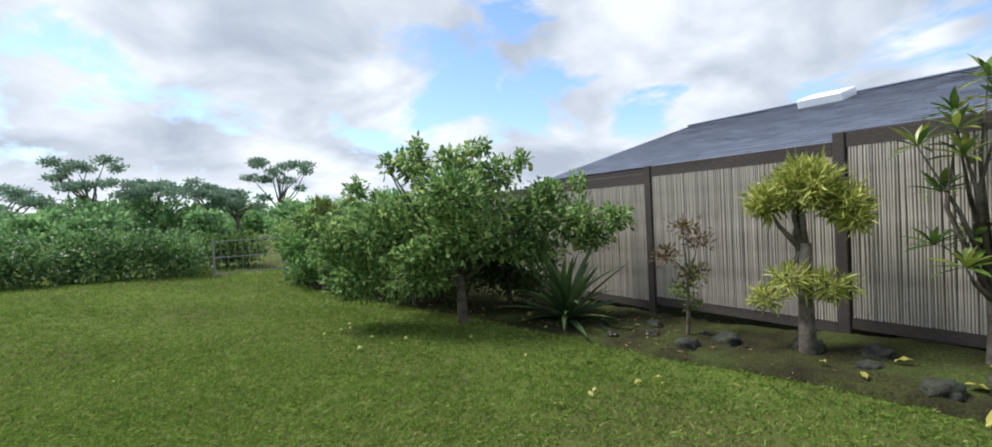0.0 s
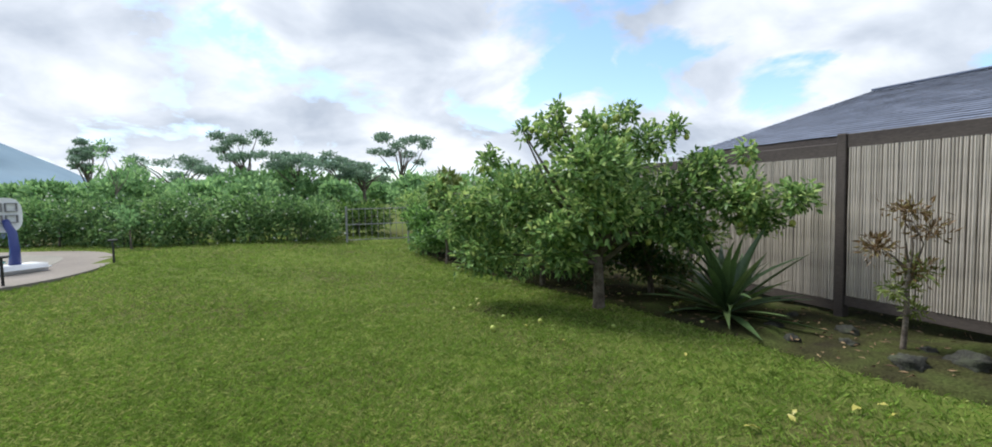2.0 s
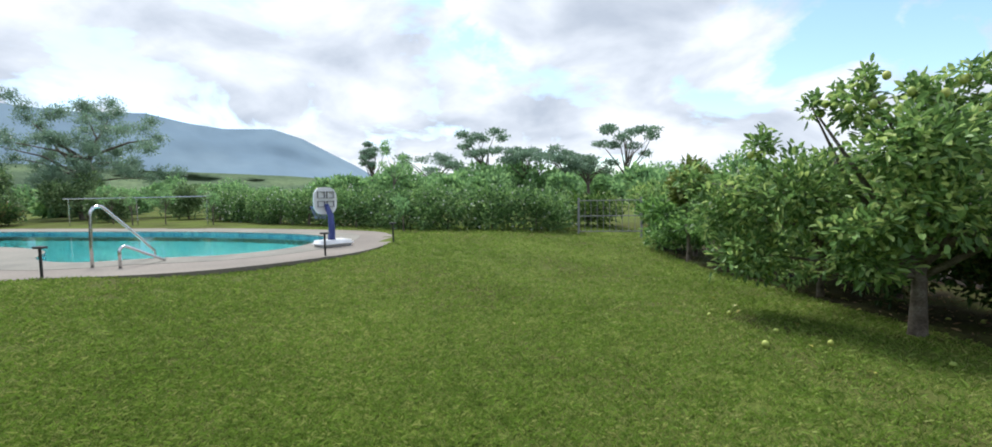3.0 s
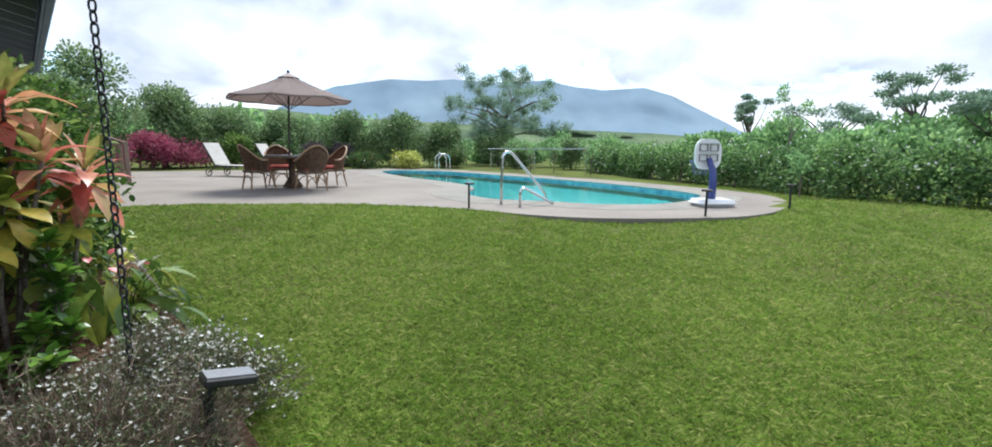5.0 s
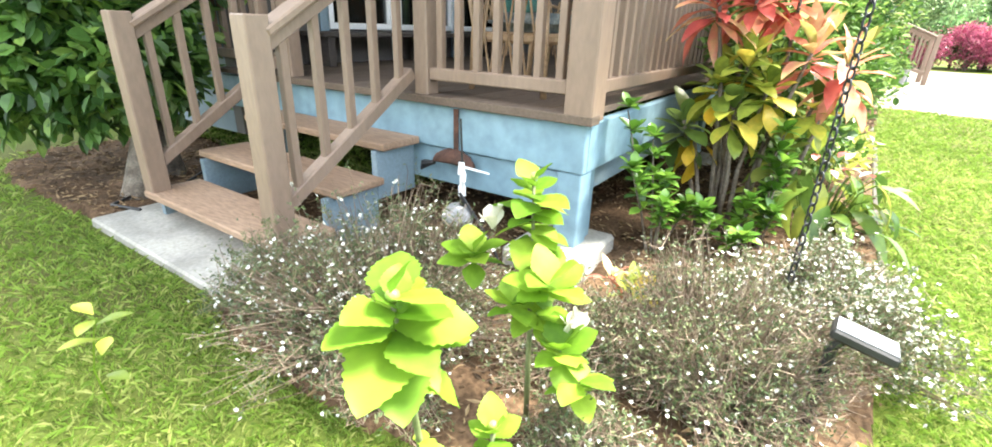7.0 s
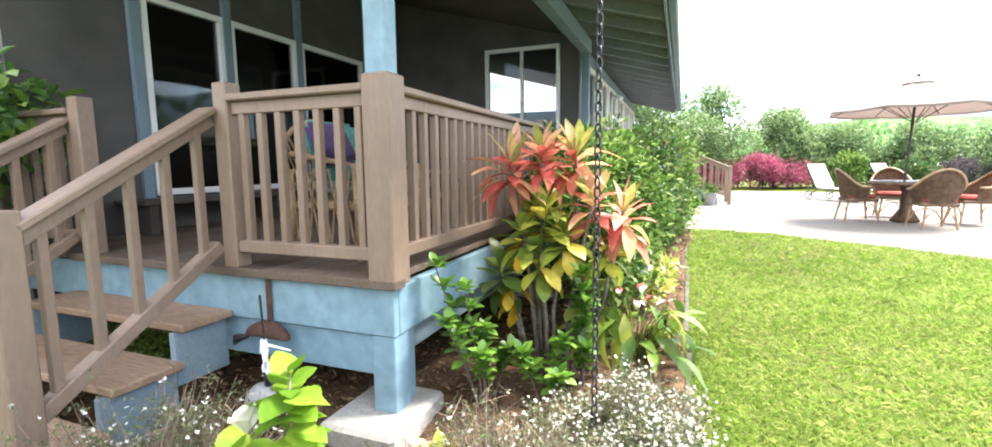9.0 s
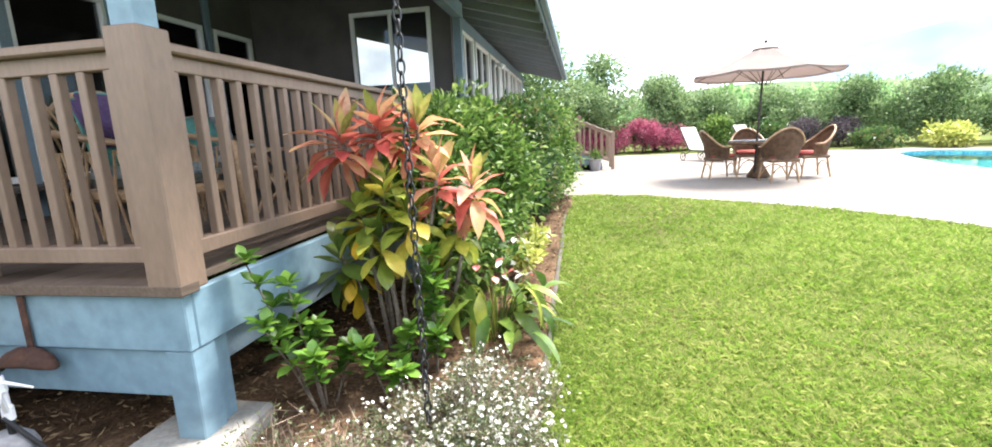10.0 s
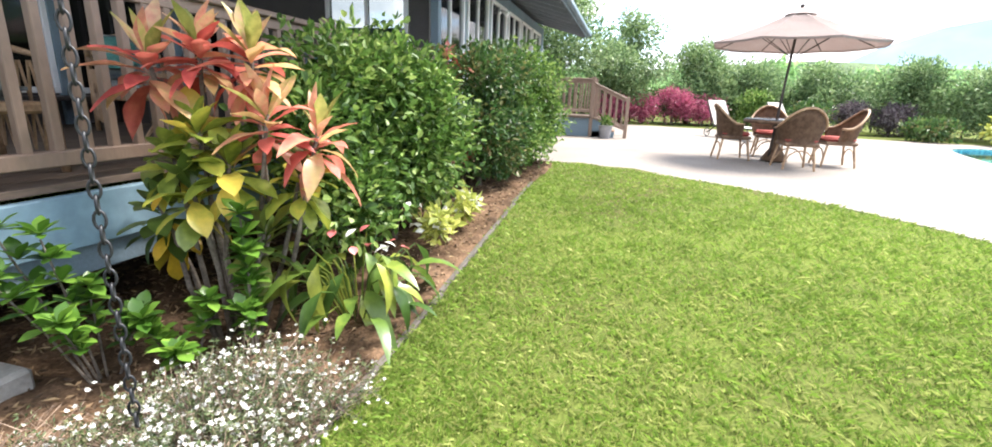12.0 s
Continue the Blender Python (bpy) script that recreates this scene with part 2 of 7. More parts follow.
M_GARDENIA = leaf_mat("gardenia_leaf", (0.040, 0.088, 0.018), (0.080, 0.165, 0.032), (0.135, 0.240, 0.050), (0.290, 0.390, 0.110), rough=0.42, spec=0.3)
M_DARKSHRUB = leaf_mat("dark_shrub_leaf", (0.026, 0.062, 0.020), (0.052, 0.118, 0.032), (0.100, 0.195, 0.052), (0.170, 0.160, 0.062), rough=0.42, spec=0.3)
M_BROADLEAF = leaf_mat("broad_tree_leaf", (0.036, 0.090, 0.020), (0.075, 0.165, 0.034), (0.130, 0.255, 0.050), (0.260, 0.390, 0.090), rough=0.38)
# Greyed greens, with the hazy veil over the far garden put in.
M_GTREE_HAZE = leaf_mat("hazy_garden_tree_leaf", (0.075, 0.140, 0.052), (0.125, 0.215, 0.082), (0.205, 0.310, 0.125), (0.330, 0.440, 0.200), scale=0.8)
M_BACKHEDGE = leaf_mat("back_hedge_leaf", (0.060, 0.130, 0.046), (0.112, 0.225, 0.070), (0.195, 0.345, 0.112), (0.330, 0.490, 0.175), leafy=0.42)
M_GOLDEN = leaf_mat("golden_fine_leaf", (0.237, 0.281, 0.054), (0.445, 0.49, 0.108), (0.683, 0.683, 0.203))
M_YOUNG = leaf_mat("pale_young_leaf", (0.10, 0.15, 0.03), (0.18, 0.24, 0.05), (0.28, 0.32, 0.09))
M_DRYLEAF = leaf_mat("reddish_dry_leaf", (0.105, 0.070, 0.032), (0.205, 0.130, 0.060), (0.270, 0.235, 0.090))
M_AGAVE = leaf_mat("agave_blade", (0.046, 0.085, 0.033), (0.078, 0.137, 0.046), (0.143, 0.208, 0.072), leafy=0.1, vary="object")
M_TI_RED = leaf_mat("ti_red_leaf", (0.430, 0.075, 0.068), (0.620, 0.155, 0.120), (0.720, 0.270, 0.195), (0.640, 0.440, 0.200), leafy=0.35, vary="object", scale=14, rough=0.38)
M_TI_PINK = leaf_mat("ti_pink_leaf", (0.480, 0.105, 0.085), (0.640, 0.195, 0.150), (0.720, 0.300, 0.220), (0.560, 0.400, 0.170), leafy=0.35, vary="object", scale=14, rough=0.38)
M_TI_YEL = leaf_mat("ti_yellow_green_leaf", (0.150, 0.210, 0.034), (0.290, 0.350, 0.054), (0.450, 0.470, 0.072), (0.640, 0.500, 0.080), leafy=0.35, vary="object", scale=12, rough=0.38)
M_TI_STRIPE = leaf_mat("ti_striped_leaf", (0.240, 0.280, 0.070), (0.420, 0.430, 0.130), (0.640, 0.420, 0.240), (0.640, 0.260, 0.190), leafy=0.35, vary="object", scale=22, rough=0.38)
M_TI_ORANGE = leaf_mat("ti_orange_leaf", (0.45, 0.36, 0.04), (0.62, 0.40, 0.03), (0.60, 0.20, 0.03), leafy=0.35, vary="object", scale=6, rough=0.4)
M_TI_GREEN = leaf_mat("ti_green_leaf", (0.06, 0.10, 0.02), (0.12, 0.19, 0.04), (0.20, 0.22, 0.05), leafy=0.3, vary="object", scale=5, rough=0.35)
M_HYDR = leaf_mat("hydrangea_leaf", (0.120, 0.245, 0.020), (0.195, 0.345, 0.030), (0.300, 0.440, 0.046), leafy=0.42, vary="object", scale=14, rough=0.55, spec=0.3)
M_ANTH = leaf_mat("anthurium_leaf", (0.050, 0.105, 0.022), (0.115, 0.195, 0.034), (0.320, 0.350, 0.060), leafy=0.3, vary="object", scale=6, rough=0.32)
M_WHITEFL = leaf_mat("white_petal", (0.62, 0.62, 0.58), (0.78, 0.78, 0.74), leafy=0.2)
M_PINKFL = leaf_mat("pink_petal", (0.60, 0.12, 0.13), (0.72, 0.32, 0.30), leafy=0.2)
M_MAGENTA = leaf_mat("magenta_bract", (0.260, 0.045, 0.100), (0.460, 0.090, 0.180), (0.560, 0.210, 0.270))
M_HEATH = leaf_mat("heath_leaf", (0.052, 0.083, 0.031), (0.099, 0.143, 0.053), (0.192, 0.207, 0.096), leafy=0.2)
M_PURPLE = leaf_mat("dark_purple_leaf", (0.055, 0.040, 0.050), (0.105, 0.082, 0.092), (0.165, 0.150, 0.150), rough=0.6)
M_GARDENIA_O = leaf_mat("gardenia_young_leaf", (0.05, 0.13, 0.015), (0.10, 0.22, 0.03), (0.20, 0.36, 0.05), rough=0.32, vary="object")
M_PETAL = leaf_mat("cream_petal", (0.70, 0.66, 0.58), (0.80, 0.77, 0.72), vary="object", leafy=0.25)
M_TIGREEN_STEM = mat("green_stem", [(0.10, 0.13, 0.05), (0.17, 0.19, 0.08)], scale=9, rough=0.7, bump=0.1)
M_SOLARTOP = mat("solar_cells", [(0.165, 0.171, 0.187), (0.209, 0.215, 0.231)], scale=5, rough=0.2, bump=0.0, dirt=0.1)
# Blue grey here is distance haze held in the base colour.
M_MOUNT_HAZE = mat("hazy_mountain_slope", [(0.165, 0.235, 0.30), (0.19, 0.265, 0.33), (0.215, 0.29, 0.345)], scale=0.004, rough=1, bump=0, fine=0.02, dirt=0.06, spec=0)
# Pasture green dulled to grey green, so the colour itself carries haze.
M_HILL_HAZE = mat("hazy_hill_pasture", [(0.075, 0.108, 0.070), (0.105, 0.148, 0.088), (0.150, 0.200, 0.110)], scale=0.03, rough=1, bump=0, fine=0.4, dirt=0.3, spec=0)


def clear_mat(name, color, rough, alpha, ior=1.5):
    """Thin clear pane: part see-through, part glossy."""
    m = bpy.data.materials.new(name)
    m.use_nodes = True
    n, l = m.node_tree.nodes, m.node_tree.links
    n.remove(n["Principled BSDF"])
    tr, gl, mx, fr = (n.new("ShaderNodeBsdf" + "Transparent"), n.new("ShaderNodeBsdf" + "Glossy"), n.new("ShaderNodeMixShader"), n.new("ShaderNodeFresnel"))
    fr.inputs[0].default_value = ior
    tr.inputs[0].default_value = (*color, 1)
    gl.inputs["Roughness"].default_value = rough
    ad = n.new("ShaderNodeMath")
    ad.inputs[1].default_value = alpha
    l.new(fr.outputs[0], ad.inputs[0])
    l.new(ad.outputs[0], mx.inputs[0])
    l.new(tr.outputs[0], mx.inputs[1])
    l.new(gl.outputs[0], mx.inputs[2])
    l.new(mx.outputs[0], n["Material Output"].inputs[0])
    return m


M_GLASS = clear_mat("window_glass", (0.55, 0.58, 0.58), 0.03, 0.0, 1.38)
M_WATER = clear_mat("pool_water", (0.86, 1.0, 1.0), 0.06, 0.0)
wnt = M_WATER.node_tree
w_no = wnt.nodes.new("ShaderNodeTexNoise")
w_no.inputs["Scale"].default_value = 5
w_bu = wnt.nodes.new("ShaderNodeBump")
w_bu.inputs["Strength"].default_value, w_bu.inputs["Distance"].default_value = 0.25, 0.05
wnt.links.new(w_no.outputs["Fac"], w_bu.inputs["Height"])
for nd in wnt.nodes:
    if nd.bl_idname in ("ShaderNodeBsdfGlossy", "ShaderNodeFresnel"):
        wnt.links.new(w_bu.outputs[0], nd.inputs["Normal"])


# ---- building helpers ----
def thing(name, label, category, group="", at=(0, 0, 0), rz=0.0):
    ob = new(name)
    ob.matrix_world = pose(*at, 0, 0, rz)
    ob.empty_display_size = 0.1
    return tagged(ob, label, category, group)


def mesh_of(name, bm, material, smooth=False):
    bmesh.ops.recalc_face_normals(bm, faces=bm.faces)
    me = bpy.data.meshes.new(name)
    bm.to_mesh(me)
    bm.free()
    me.materials.append(material)
    if smooth:
        me.shade_smooth()
    return me


def part(name, bm, material, parent=None, label="", smooth=False):
    ob = new(name, mesh_of(name, bm, material, smooth))
    if parent is not None:
        ob.parent = parent
    if label:
        ob["label"] = label
    return ob


def piece(name, me, parent, m):
    ob = new(name, me)
    ob.parent = parent
    ob.matrix_basis = m
    return ob


def arrays(name, verts, faces, material, parent=None, label="", smooth=False):
    me = bpy.data.meshes.new(name)
    me.from_pydata(np.asarray(verts).tolist(), [], np.asarray(faces).tolist() if not isinstance(faces, list) else faces)
    me.materials.append(material)
    if smooth:
        me.shade_smooth()
    ob = new(name, me)
    if parent is not None:
        ob.parent = parent
    if label:
        ob["label"] = label
    return ob


def structure(ob, label, category=""):
    return tagged(ob, label, category, kind="structure")


def box(bm, x0, x1, y0, y1, z0, z1, bevel=0.0, m=None):
    r = bmesh.ops.create_cube(bm, size=1, matrix=Matrix.Translation(((x0 + x1) / 2, (y0 + y1) / 2, (z0 + z1) / 2)) @ Matrix.Diagonal((abs(x1 - x0), abs(y1 - y0), abs(z1 - z0), 1)))
    vs = r["verts"]
    if bevel:
        es = list({e for v in vs for e in v.link_edges})
        r = bmesh.ops.bevel(bm, geom=es, offset=bevel, segments=1, affect="EDGES", profile=0.5)
        vs = list({v for f in r["faces"] for v in f.verts} | {v for v in vs if v.is_valid})
    if m is not None:
        bmesh.ops.transform(bm, matrix=m, verts=[v for v in vs if v.is_valid])
    return bm


def bx(*a, **k):
    return box(bmesh.new(), *a, **k)


def beam(bm, p, q, w, h, bevel=0.0, up=(0, 0, 1)):
    """A straight bar of section w x h from p to q."""
    p, q = Vector(p), Vector(q)
    d = (q - p).normalized()
    s = d.cross(Vector(up)).normalized() if abs(d.dot(Vector(up))) < 0.99 else Vector((1, 0, 0))
    u = s.cross(d)
    m = Matrix((s, d, u)).transposed().to_4x4()
    m.translation = (p + q) / 2
    return box(bm, -w / 2, w / 2, -(q - p).length / 2, (q - p).length / 2, -h / 2, h / 2, bevel, m)


def tube(bm, pts, radii, n=8, closed=False, cap=True):
    """A round bar along pts."""
    pts = [Vector(p) for p in pts]
    if not hasattr(radii, "__len__"):
        radii = [radii] * len(pts)
    rings, side = [], None
    k = len(pts)
    for i, p in enumerate(pts):
        a = pts[(i - 1) % k] if (closed or i) else p
        b = pts[(i + 1) % k] if (closed or i < k - 1) else p
        d = (b - a).normalized()
        if side is None:
            side = d.cross(Vector((0, 0, 1)))
            if side.length < 0.05:
                side = d.cross(Vector((1, 0, 0)))
        side = (side - d * side.dot(d)).normalized()
        u = d.cross(side)
        rings.append([bm.verts.new(p + (side * math.cos(t) + u * math.sin(t)) * radii[i]) for t in [2 * math.pi * j / n for j in range(n)]])
    for i in range(k if closed else k - 1):
        r, s = rings[i], rings[(i + 1) % k]
        for j in range(n):
            bm.faces.new((r[j], r[(j + 1) % n], s[(j + 1) % n], s[j]))
    if cap and not closed:
        bm.faces.new(rings[0][::-1])
        bm.faces.new(rings[-1])
    return bm


def arc(c, r, a0, a1, n, ax=(1, 0, 0), ay=(0, 0, 1)):
    c, ax, ay = Vector(c), Vector(ax), Vector(ay)
    return [c + ax * r * math.cos(radians(a0 + (a1 - a0) * i / n)) + ay * r * math.sin(radians(a0 + (a1 - a0) * i / n)) for i in range(n + 1)]


def smooth_loop(pts, n=6):
    """A closed curve through pts."""
    out, k = [], len(pts)
    for i in range(k):
        a, b, c, d = (np.array(pts[(i + j) % k], float) for j in (-1, 0, 1, 2))
        for j in range(n):
            t = j / n
            out.append(tuple(0.5 * (2 * b + (c - a) * t + (2 * a - 5 * b + 4 * c - d) * t * t + (3 * b - a - 3 * c + d) * t ** 3)))
    return out


def slab(outer, inner, z0, z1):
    """A flat slab with an outline and, if given, a hole."""
    bm = bmesh.new()
    loops = []
    for lp in [outer] + ([inner] if inner else []):
        vs = [bm.verts.new((x, y, z1)) for x, y in lp]
        loops.append([bm.edges.new((vs[i], vs[(i + 1) % len(vs)])) for i in range(len(vs))])
    bmesh.ops.triangle_fill(bm, use_beauty=True, use_dissolve=False, edges=[e for l in loops for e in l])
    r = bmesh.ops.extrude_face_region(bm, geom=bm.faces[:])
    bmesh.ops.translate(bm, vec=(0, 0, z0 - z1), verts=[g for g in r["geom"] if isinstance(g, bmesh.types.BMVert)])
    return bm


def inside(x, y, lp):
    """Which of the points (arrays) lie inside the outline lp."""
    c = np.zeros(np.shape(x), bool)
    for (x0, y0), (x1, y1) in zip(lp, lp[1:] + lp[:1]):
        c ^= ((y0 > y) != (y1 > y)) & (x < (x1 - x0) * (y - y0) / ((y1 - y0) or 1e-9) + x0)
    return c


RNG = np.random.default_rng(7)


def unit(v):
    return v / np.maximum(np.linalg.norm(v, axis=-1, keepdims=True), 1e-9)


def kites(base, way, length, width, fold=0.2, rng=RNG):
    """Many small folded leaves: one pointed leaf of two halves at each base."""
    n = len(base)
    side = unit(np.cross(way, rng.normal(size=(n, 3))))
    up = np.cross(side, way)
    L, Wd = np.broadcast_to(length, n)[:, None], np.broadcast_to(width, n)[:, None]
    mid = base + way * L * 0.45
    v = np.stack([base, mid + side * Wd * 0.5 + up * Wd * fold, base + way * L - up * L * 0.08, mid - side * Wd * 0.5 + up * Wd * fold], 1).reshape(-1, 3)
    i = np.arange(n)[:, None] * 4
    f = np.concatenate([i + [0, 1, 2], i + [0, 2, 3]])
    return v, f


def ovals(base, way, length, width, fold=0.22, rng=RNG):
    """Many rounded leaves, each of two halves folded along the midrib."""
    n = len(base)
    side = unit(np.cross(way, rng.normal(size=(n, 3)) * 0.5 + np.array([0, 0, 1.0])))
    up = np.cross(side, way)
    L, Wd = np.broadcast_to(length, n)[:, None], np.broadcast_to(width, n)[:, None]
    ring = [base]
    for t, h, sg in ((0.30, 0.40, 1), (0.70, 0.44, 1), (1.0, 0.0, 1), (0.70, 0.44, -1), (0.30, 0.40, -1)):
        ring.append(base + way * L * t + side * Wd * h * sg + up * (Wd * fold * h * 2 - L * 0.14 * t * t))
    v = np.stack(ring, 1).reshape(-1, 3)
    i = np.arange(n)[:, None] * 6
    return v, np.concatenate([i + [0, 1, 2, 3], i + [0, 3, 4, 5]])


def clumps(blobs, n, seed=1, shell=0.35, droop=0.0):
    """Leaf bases and ways spread through ellipsoid blobs (x, y, z, rx, ry, rz), thicker towards the skin, with an uneven outline."""
    rng = np.random.default_rng(seed)
    b = np.array(blobs, float)
    vol = np.prod(b[:, 3:], 1) ** 0.67
    k = rng.choice(len(b), n, p=vol / vol.sum())
    d = unit(rng.normal(size=(n, 3)))
    lump = 0.82 + 0.18 * np.sin(d[:, 0] * 5 + k * 1.7) * np.sin(d[:, 1] * 6 + k) + 0.14 * np.sin(d[:, 2] * 9 + d[:, 0] * 7 + k * 2.3)
    r = rng.random(n) ** shell * lump
    p = b[k, :3] + d * b[k, 3:] * r[:, None]
    way = unit(d + rng.normal(size=(n, 3)) * 0.7 + np.array([0, 0, 0.25 - droop]))
    return p, way


def blobs_at(cx, cy, z0, z1, r, n, seed, size=0.45):
    """Blobs that fill a rough dome of radius r from z0 to z1."""
    rng = np.random.default_rng(seed)
    out = []
    for i in range(n):
        a, q, h = rng.random() * 6.283, math.sqrt(rng.random()), rng.random()
        w = math.sqrt(max(0.05, 1 - (2 * h - 0.9) ** 2 * 0.8))
        s = r * size * (0.7 + 0.6 * rng.random())
        out.append((cx + math.cos(a) * r * q * w * 0.75, cy + math.sin(a) * r * q * w * 0.75, z0 + s * 0.7 + (z1 - z0 - 1.5 * s) * h, s, s, s * 0.85))
    return out


def crown(name, blobs, n, length, width, material, parent, seed, shell=0.35, label="", droop=0.0, leaf=kites):
    p, w = clumps(blobs, n, seed, shell, droop)
    rng = np.random.default_rng(seed + 50)
    v, f = leaf(p, w, length * (0.6 + 0.8 * rng.random(n)), width * (0.6 + 0.8 * rng.random(n)), rng=rng)
    return arrays(name, v, f, material, parent, label)


def limbs(bm, base, height, r, blobs, seed, n=7, lean=0.1):
    """A tapered trunk that forks into limbs which reach the blobs."""
    rng = random.Random(seed)
    b = Vector(base)
    top = b + Vector((rng.uniform(-lean, lean) * height, rng.uniform(-lean, lean) * height, height))
    mid = (b + top) / 2 + Vector((rng.uniform(-lean, lean), rng.uniform(-lean, lean), 0)) * height * 0.4
    tube(bm, [b - Vector((0, 0, 0.1)), b + Vector((0, 0, 0.04)), mid, top], [r * 1.5, r * 1.15, r * 0.9, r * 0.75], 9)
    for i in range(n):
        t = Vector(blobs[rng.randrange(len(blobs))][:3])
        a = mid.lerp(top, rng.uniform(0.2, 1.0))
        m = a.lerp(t, 0.5) + Vector((rng.uniform(-1, 1), rng.uniform(-1, 1), rng.uniform(0, 1))) * (t - a).length * 0.12
        tube(bm, [a, m, t], [r * 0.55, r * 0.32, r * 0.08], 6)
    return bm


def big_leaf(name, length, width, droop, material, segs=6, widest=0.45, wave=0.0, tip=1.0, cup=0.25, teeth=0.0):
    """One large leaf, base at the origin, growing along +y, face up, with a folded midrib."""
    bm = bmesh.new()
    rows = []
    for i in range(segs + 1):
        t = i / segs
        w = width * 0.5 * ((t / widest) ** 0.75 if t < widest else max(0.0, 1 - ((t - widest) / (1 - widest)) ** 1.7) ** (0.8 * tip))
        w = max(w * (1 + teeth * (1 if i % 2 else -1)), width * 0.035 if i < segs else 0.001)
        y, z = length * t * (1 - 0.25 * droop * t), -length * droop * t * t * 0.6
        wz = wave * width * math.sin(t * 11)
        rows.append([bm.verts.new((-w, y, z + w * cup + wz)), bm.verts.new((0, y, z)), bm.verts.new((w, y, z + w * cup - wz))])
    for a, b in zip(rows, rows[1:]):
        for j in (0, 1):
            bm.faces.new((a[j], a[j + 1], b[j + 1], b[j]))
    return mesh_of(name, bm, material, True)


def rosette(parent, name, meshes, c, n, tilt, seed, size=(0.8, 1.15), base=0.0, spin=137.5):
    """n leaves in a spiral round c; tilt: degrees above level for the innermost and the outermost leaf."""
    rng = random.Random(seed)
    for i in range(n):
        t = i / max(1, n - 1)
        el = tilt[0] + (tilt[1] - tilt[0]) * t + rng.uniform(-9, 9)
        s = rng.uniform(*size)
        m = pose(*c) @ pose(0, 0, -base * t, 0, 0, spin * i + rng.uniform(-18, 18)) @ pose(0, 0, 0, el, rng.uniform(-15, 15), 0) @ Matrix.Scale(s, 4)
        piece(name, meshes[rng.randrange(len(meshes))], parent, m)


# ---- ground, patio and pool ----
PATIO_Z, WATER_Z = 0.37, 0.29
POOL = smooth_loop([(-8.1, 8.25), (-7.2, 8.7), (-6.2, 9.1), (-5.6, 10.1), (-5.7, 11.6), (-6.3, 12.6), (-8.3, 13.5), (-11.0, 14.1), (-14.2, 14.4), (-17.6, 14.6), (-19.4, 13.6), (-18.6, 12.2), (-15.2, 11.0), (-12.2, 10.5), (-10.4, 9.8), (-9.2, 8.6)])
PATIO = smooth_loop([(-10.9, 1.2), (-10.75, 2.2), (-10.55, 3.1), (-9.85, 4.7), (-8.7, 6.0), (-7.4, 6.8), (-6.1, 7.15), (-5.3, 7.6), (-4.6, 8.4), (-4.05, 9.4), (-3.95, 10.7), (-4.3, 12.2), (-5.0, 13.4), (-6.2, 14.1), (-8.5, 14.8), (-11.0, 15.3), (-14.2, 15.6), (-18.5, 15.9), (-21.0, 14.6), (-21.3, 12.6), (-21.6, 11.0), (-22.3, 9.0), (-23.0, 6.0), (-23.0, 1.2), (-17.0, 0.6)])


def grow(lp, d):
    c = np.array(lp)
    t = unit(np.roll(c, -1, 0) - np.roll(c, 1, 0))
    return [tuple(q) for q in c + np.stack([t[:, 1], -t[:, 0]], 1) * d]


area = sum(a[0] * b[1] - b[0] * a[1] for a, b in zip(POOL, POOL[1:] + POOL[:1]))
OUT = 1.0 if area > 0 else -1.0
COPING = grow(POOL, 0.75 * OUT)


def lie(x, y):
    """Height of the lawn: level by the house and fence, rising gently to the patio and pool."""
    s = np.clip((-x - 3) / 8 + (y - 3) / 10, 0, 1)
    z = PATIO_Z * s * s * (3 - 2 * s)
    z = z + 0.012 * np.sin(x * 1.7 + y) * np.sin(y * 1.3 - x * 0.6)
    far = np.clip((np.hypot(x + 4, y - 6) - 22) / 60, 0, 1)
    return z - 1.2 * far * far


def ground_z(x, y):
    return float(lie(np.float64(x), np.float64(y)))


def axis(lo, a, b, hi, fine, n):
    g = (np.linspace(0, 1, n) ** 2.2)
    return np.concatenate([a - (a - lo) * g[:0:-1], np.arange(a, b, fine), b + (hi - b) * g])


gx, gy = axis(-2500, -26, 9, 2500, 0.25, 22), axis(-1500, -8, 20, 2800, 0.25, 22)
X, Y = np.meshgrid(gx, gy)
Z = lie(X, Y)
Z[inside(X, Y, grow(PATIO, -0.3 * (1.0 if sum(a[0] * b[1] - b[0] * a[1] for a, b in zip(PATIO, PATIO[1:] + PATIO[:1])) > 0 else -1.0)))] = -1.6
nx, ny = len(gx), len(gy)
idx = np.arange(nx * ny).reshape(ny, nx)
quads = np.stack([idx[:-1, :-1], idx[:-1, 1:], idx[1:, 1:], idx[1:, :-1]], -1).reshape(-1, 4)
structure(arrays("ground", np.stack([X, Y, Z], -1).reshape(-1, 3), quads, M_LAWN, smooth=True), "mown green lawn that rises gently to the patio", "lawn")

structure(part("patio", slab(PATIO, COPING, 0.1, PATIO_Z + 0.004), M_CONC), "pale tan concrete patio round the pool", "patio")
structure(part("pavement", slab(COPING, POOL, 0.1, PATIO_Z + 0.008), M_COPING), "grey concrete pool surround with a rounded lip", "pool deck")
basin = bmesh.new()
n_p = len(POOL)
rim = [[basin.verts.new((x, y, z)) for x, y in lp] for lp, z in ((POOL, PATIO_Z), (POOL, -0.9))]
for i in range(n_p):
    basin.faces.new((rim[0][i], rim[0][(i + 1) % n_p], rim[1][(i + 1) % n_p], rim[1][i]))
basin_edges = [basin.edges.get((rim[1][i], rim[1][(i + 1) % n_p])) for i in range(n_p)]
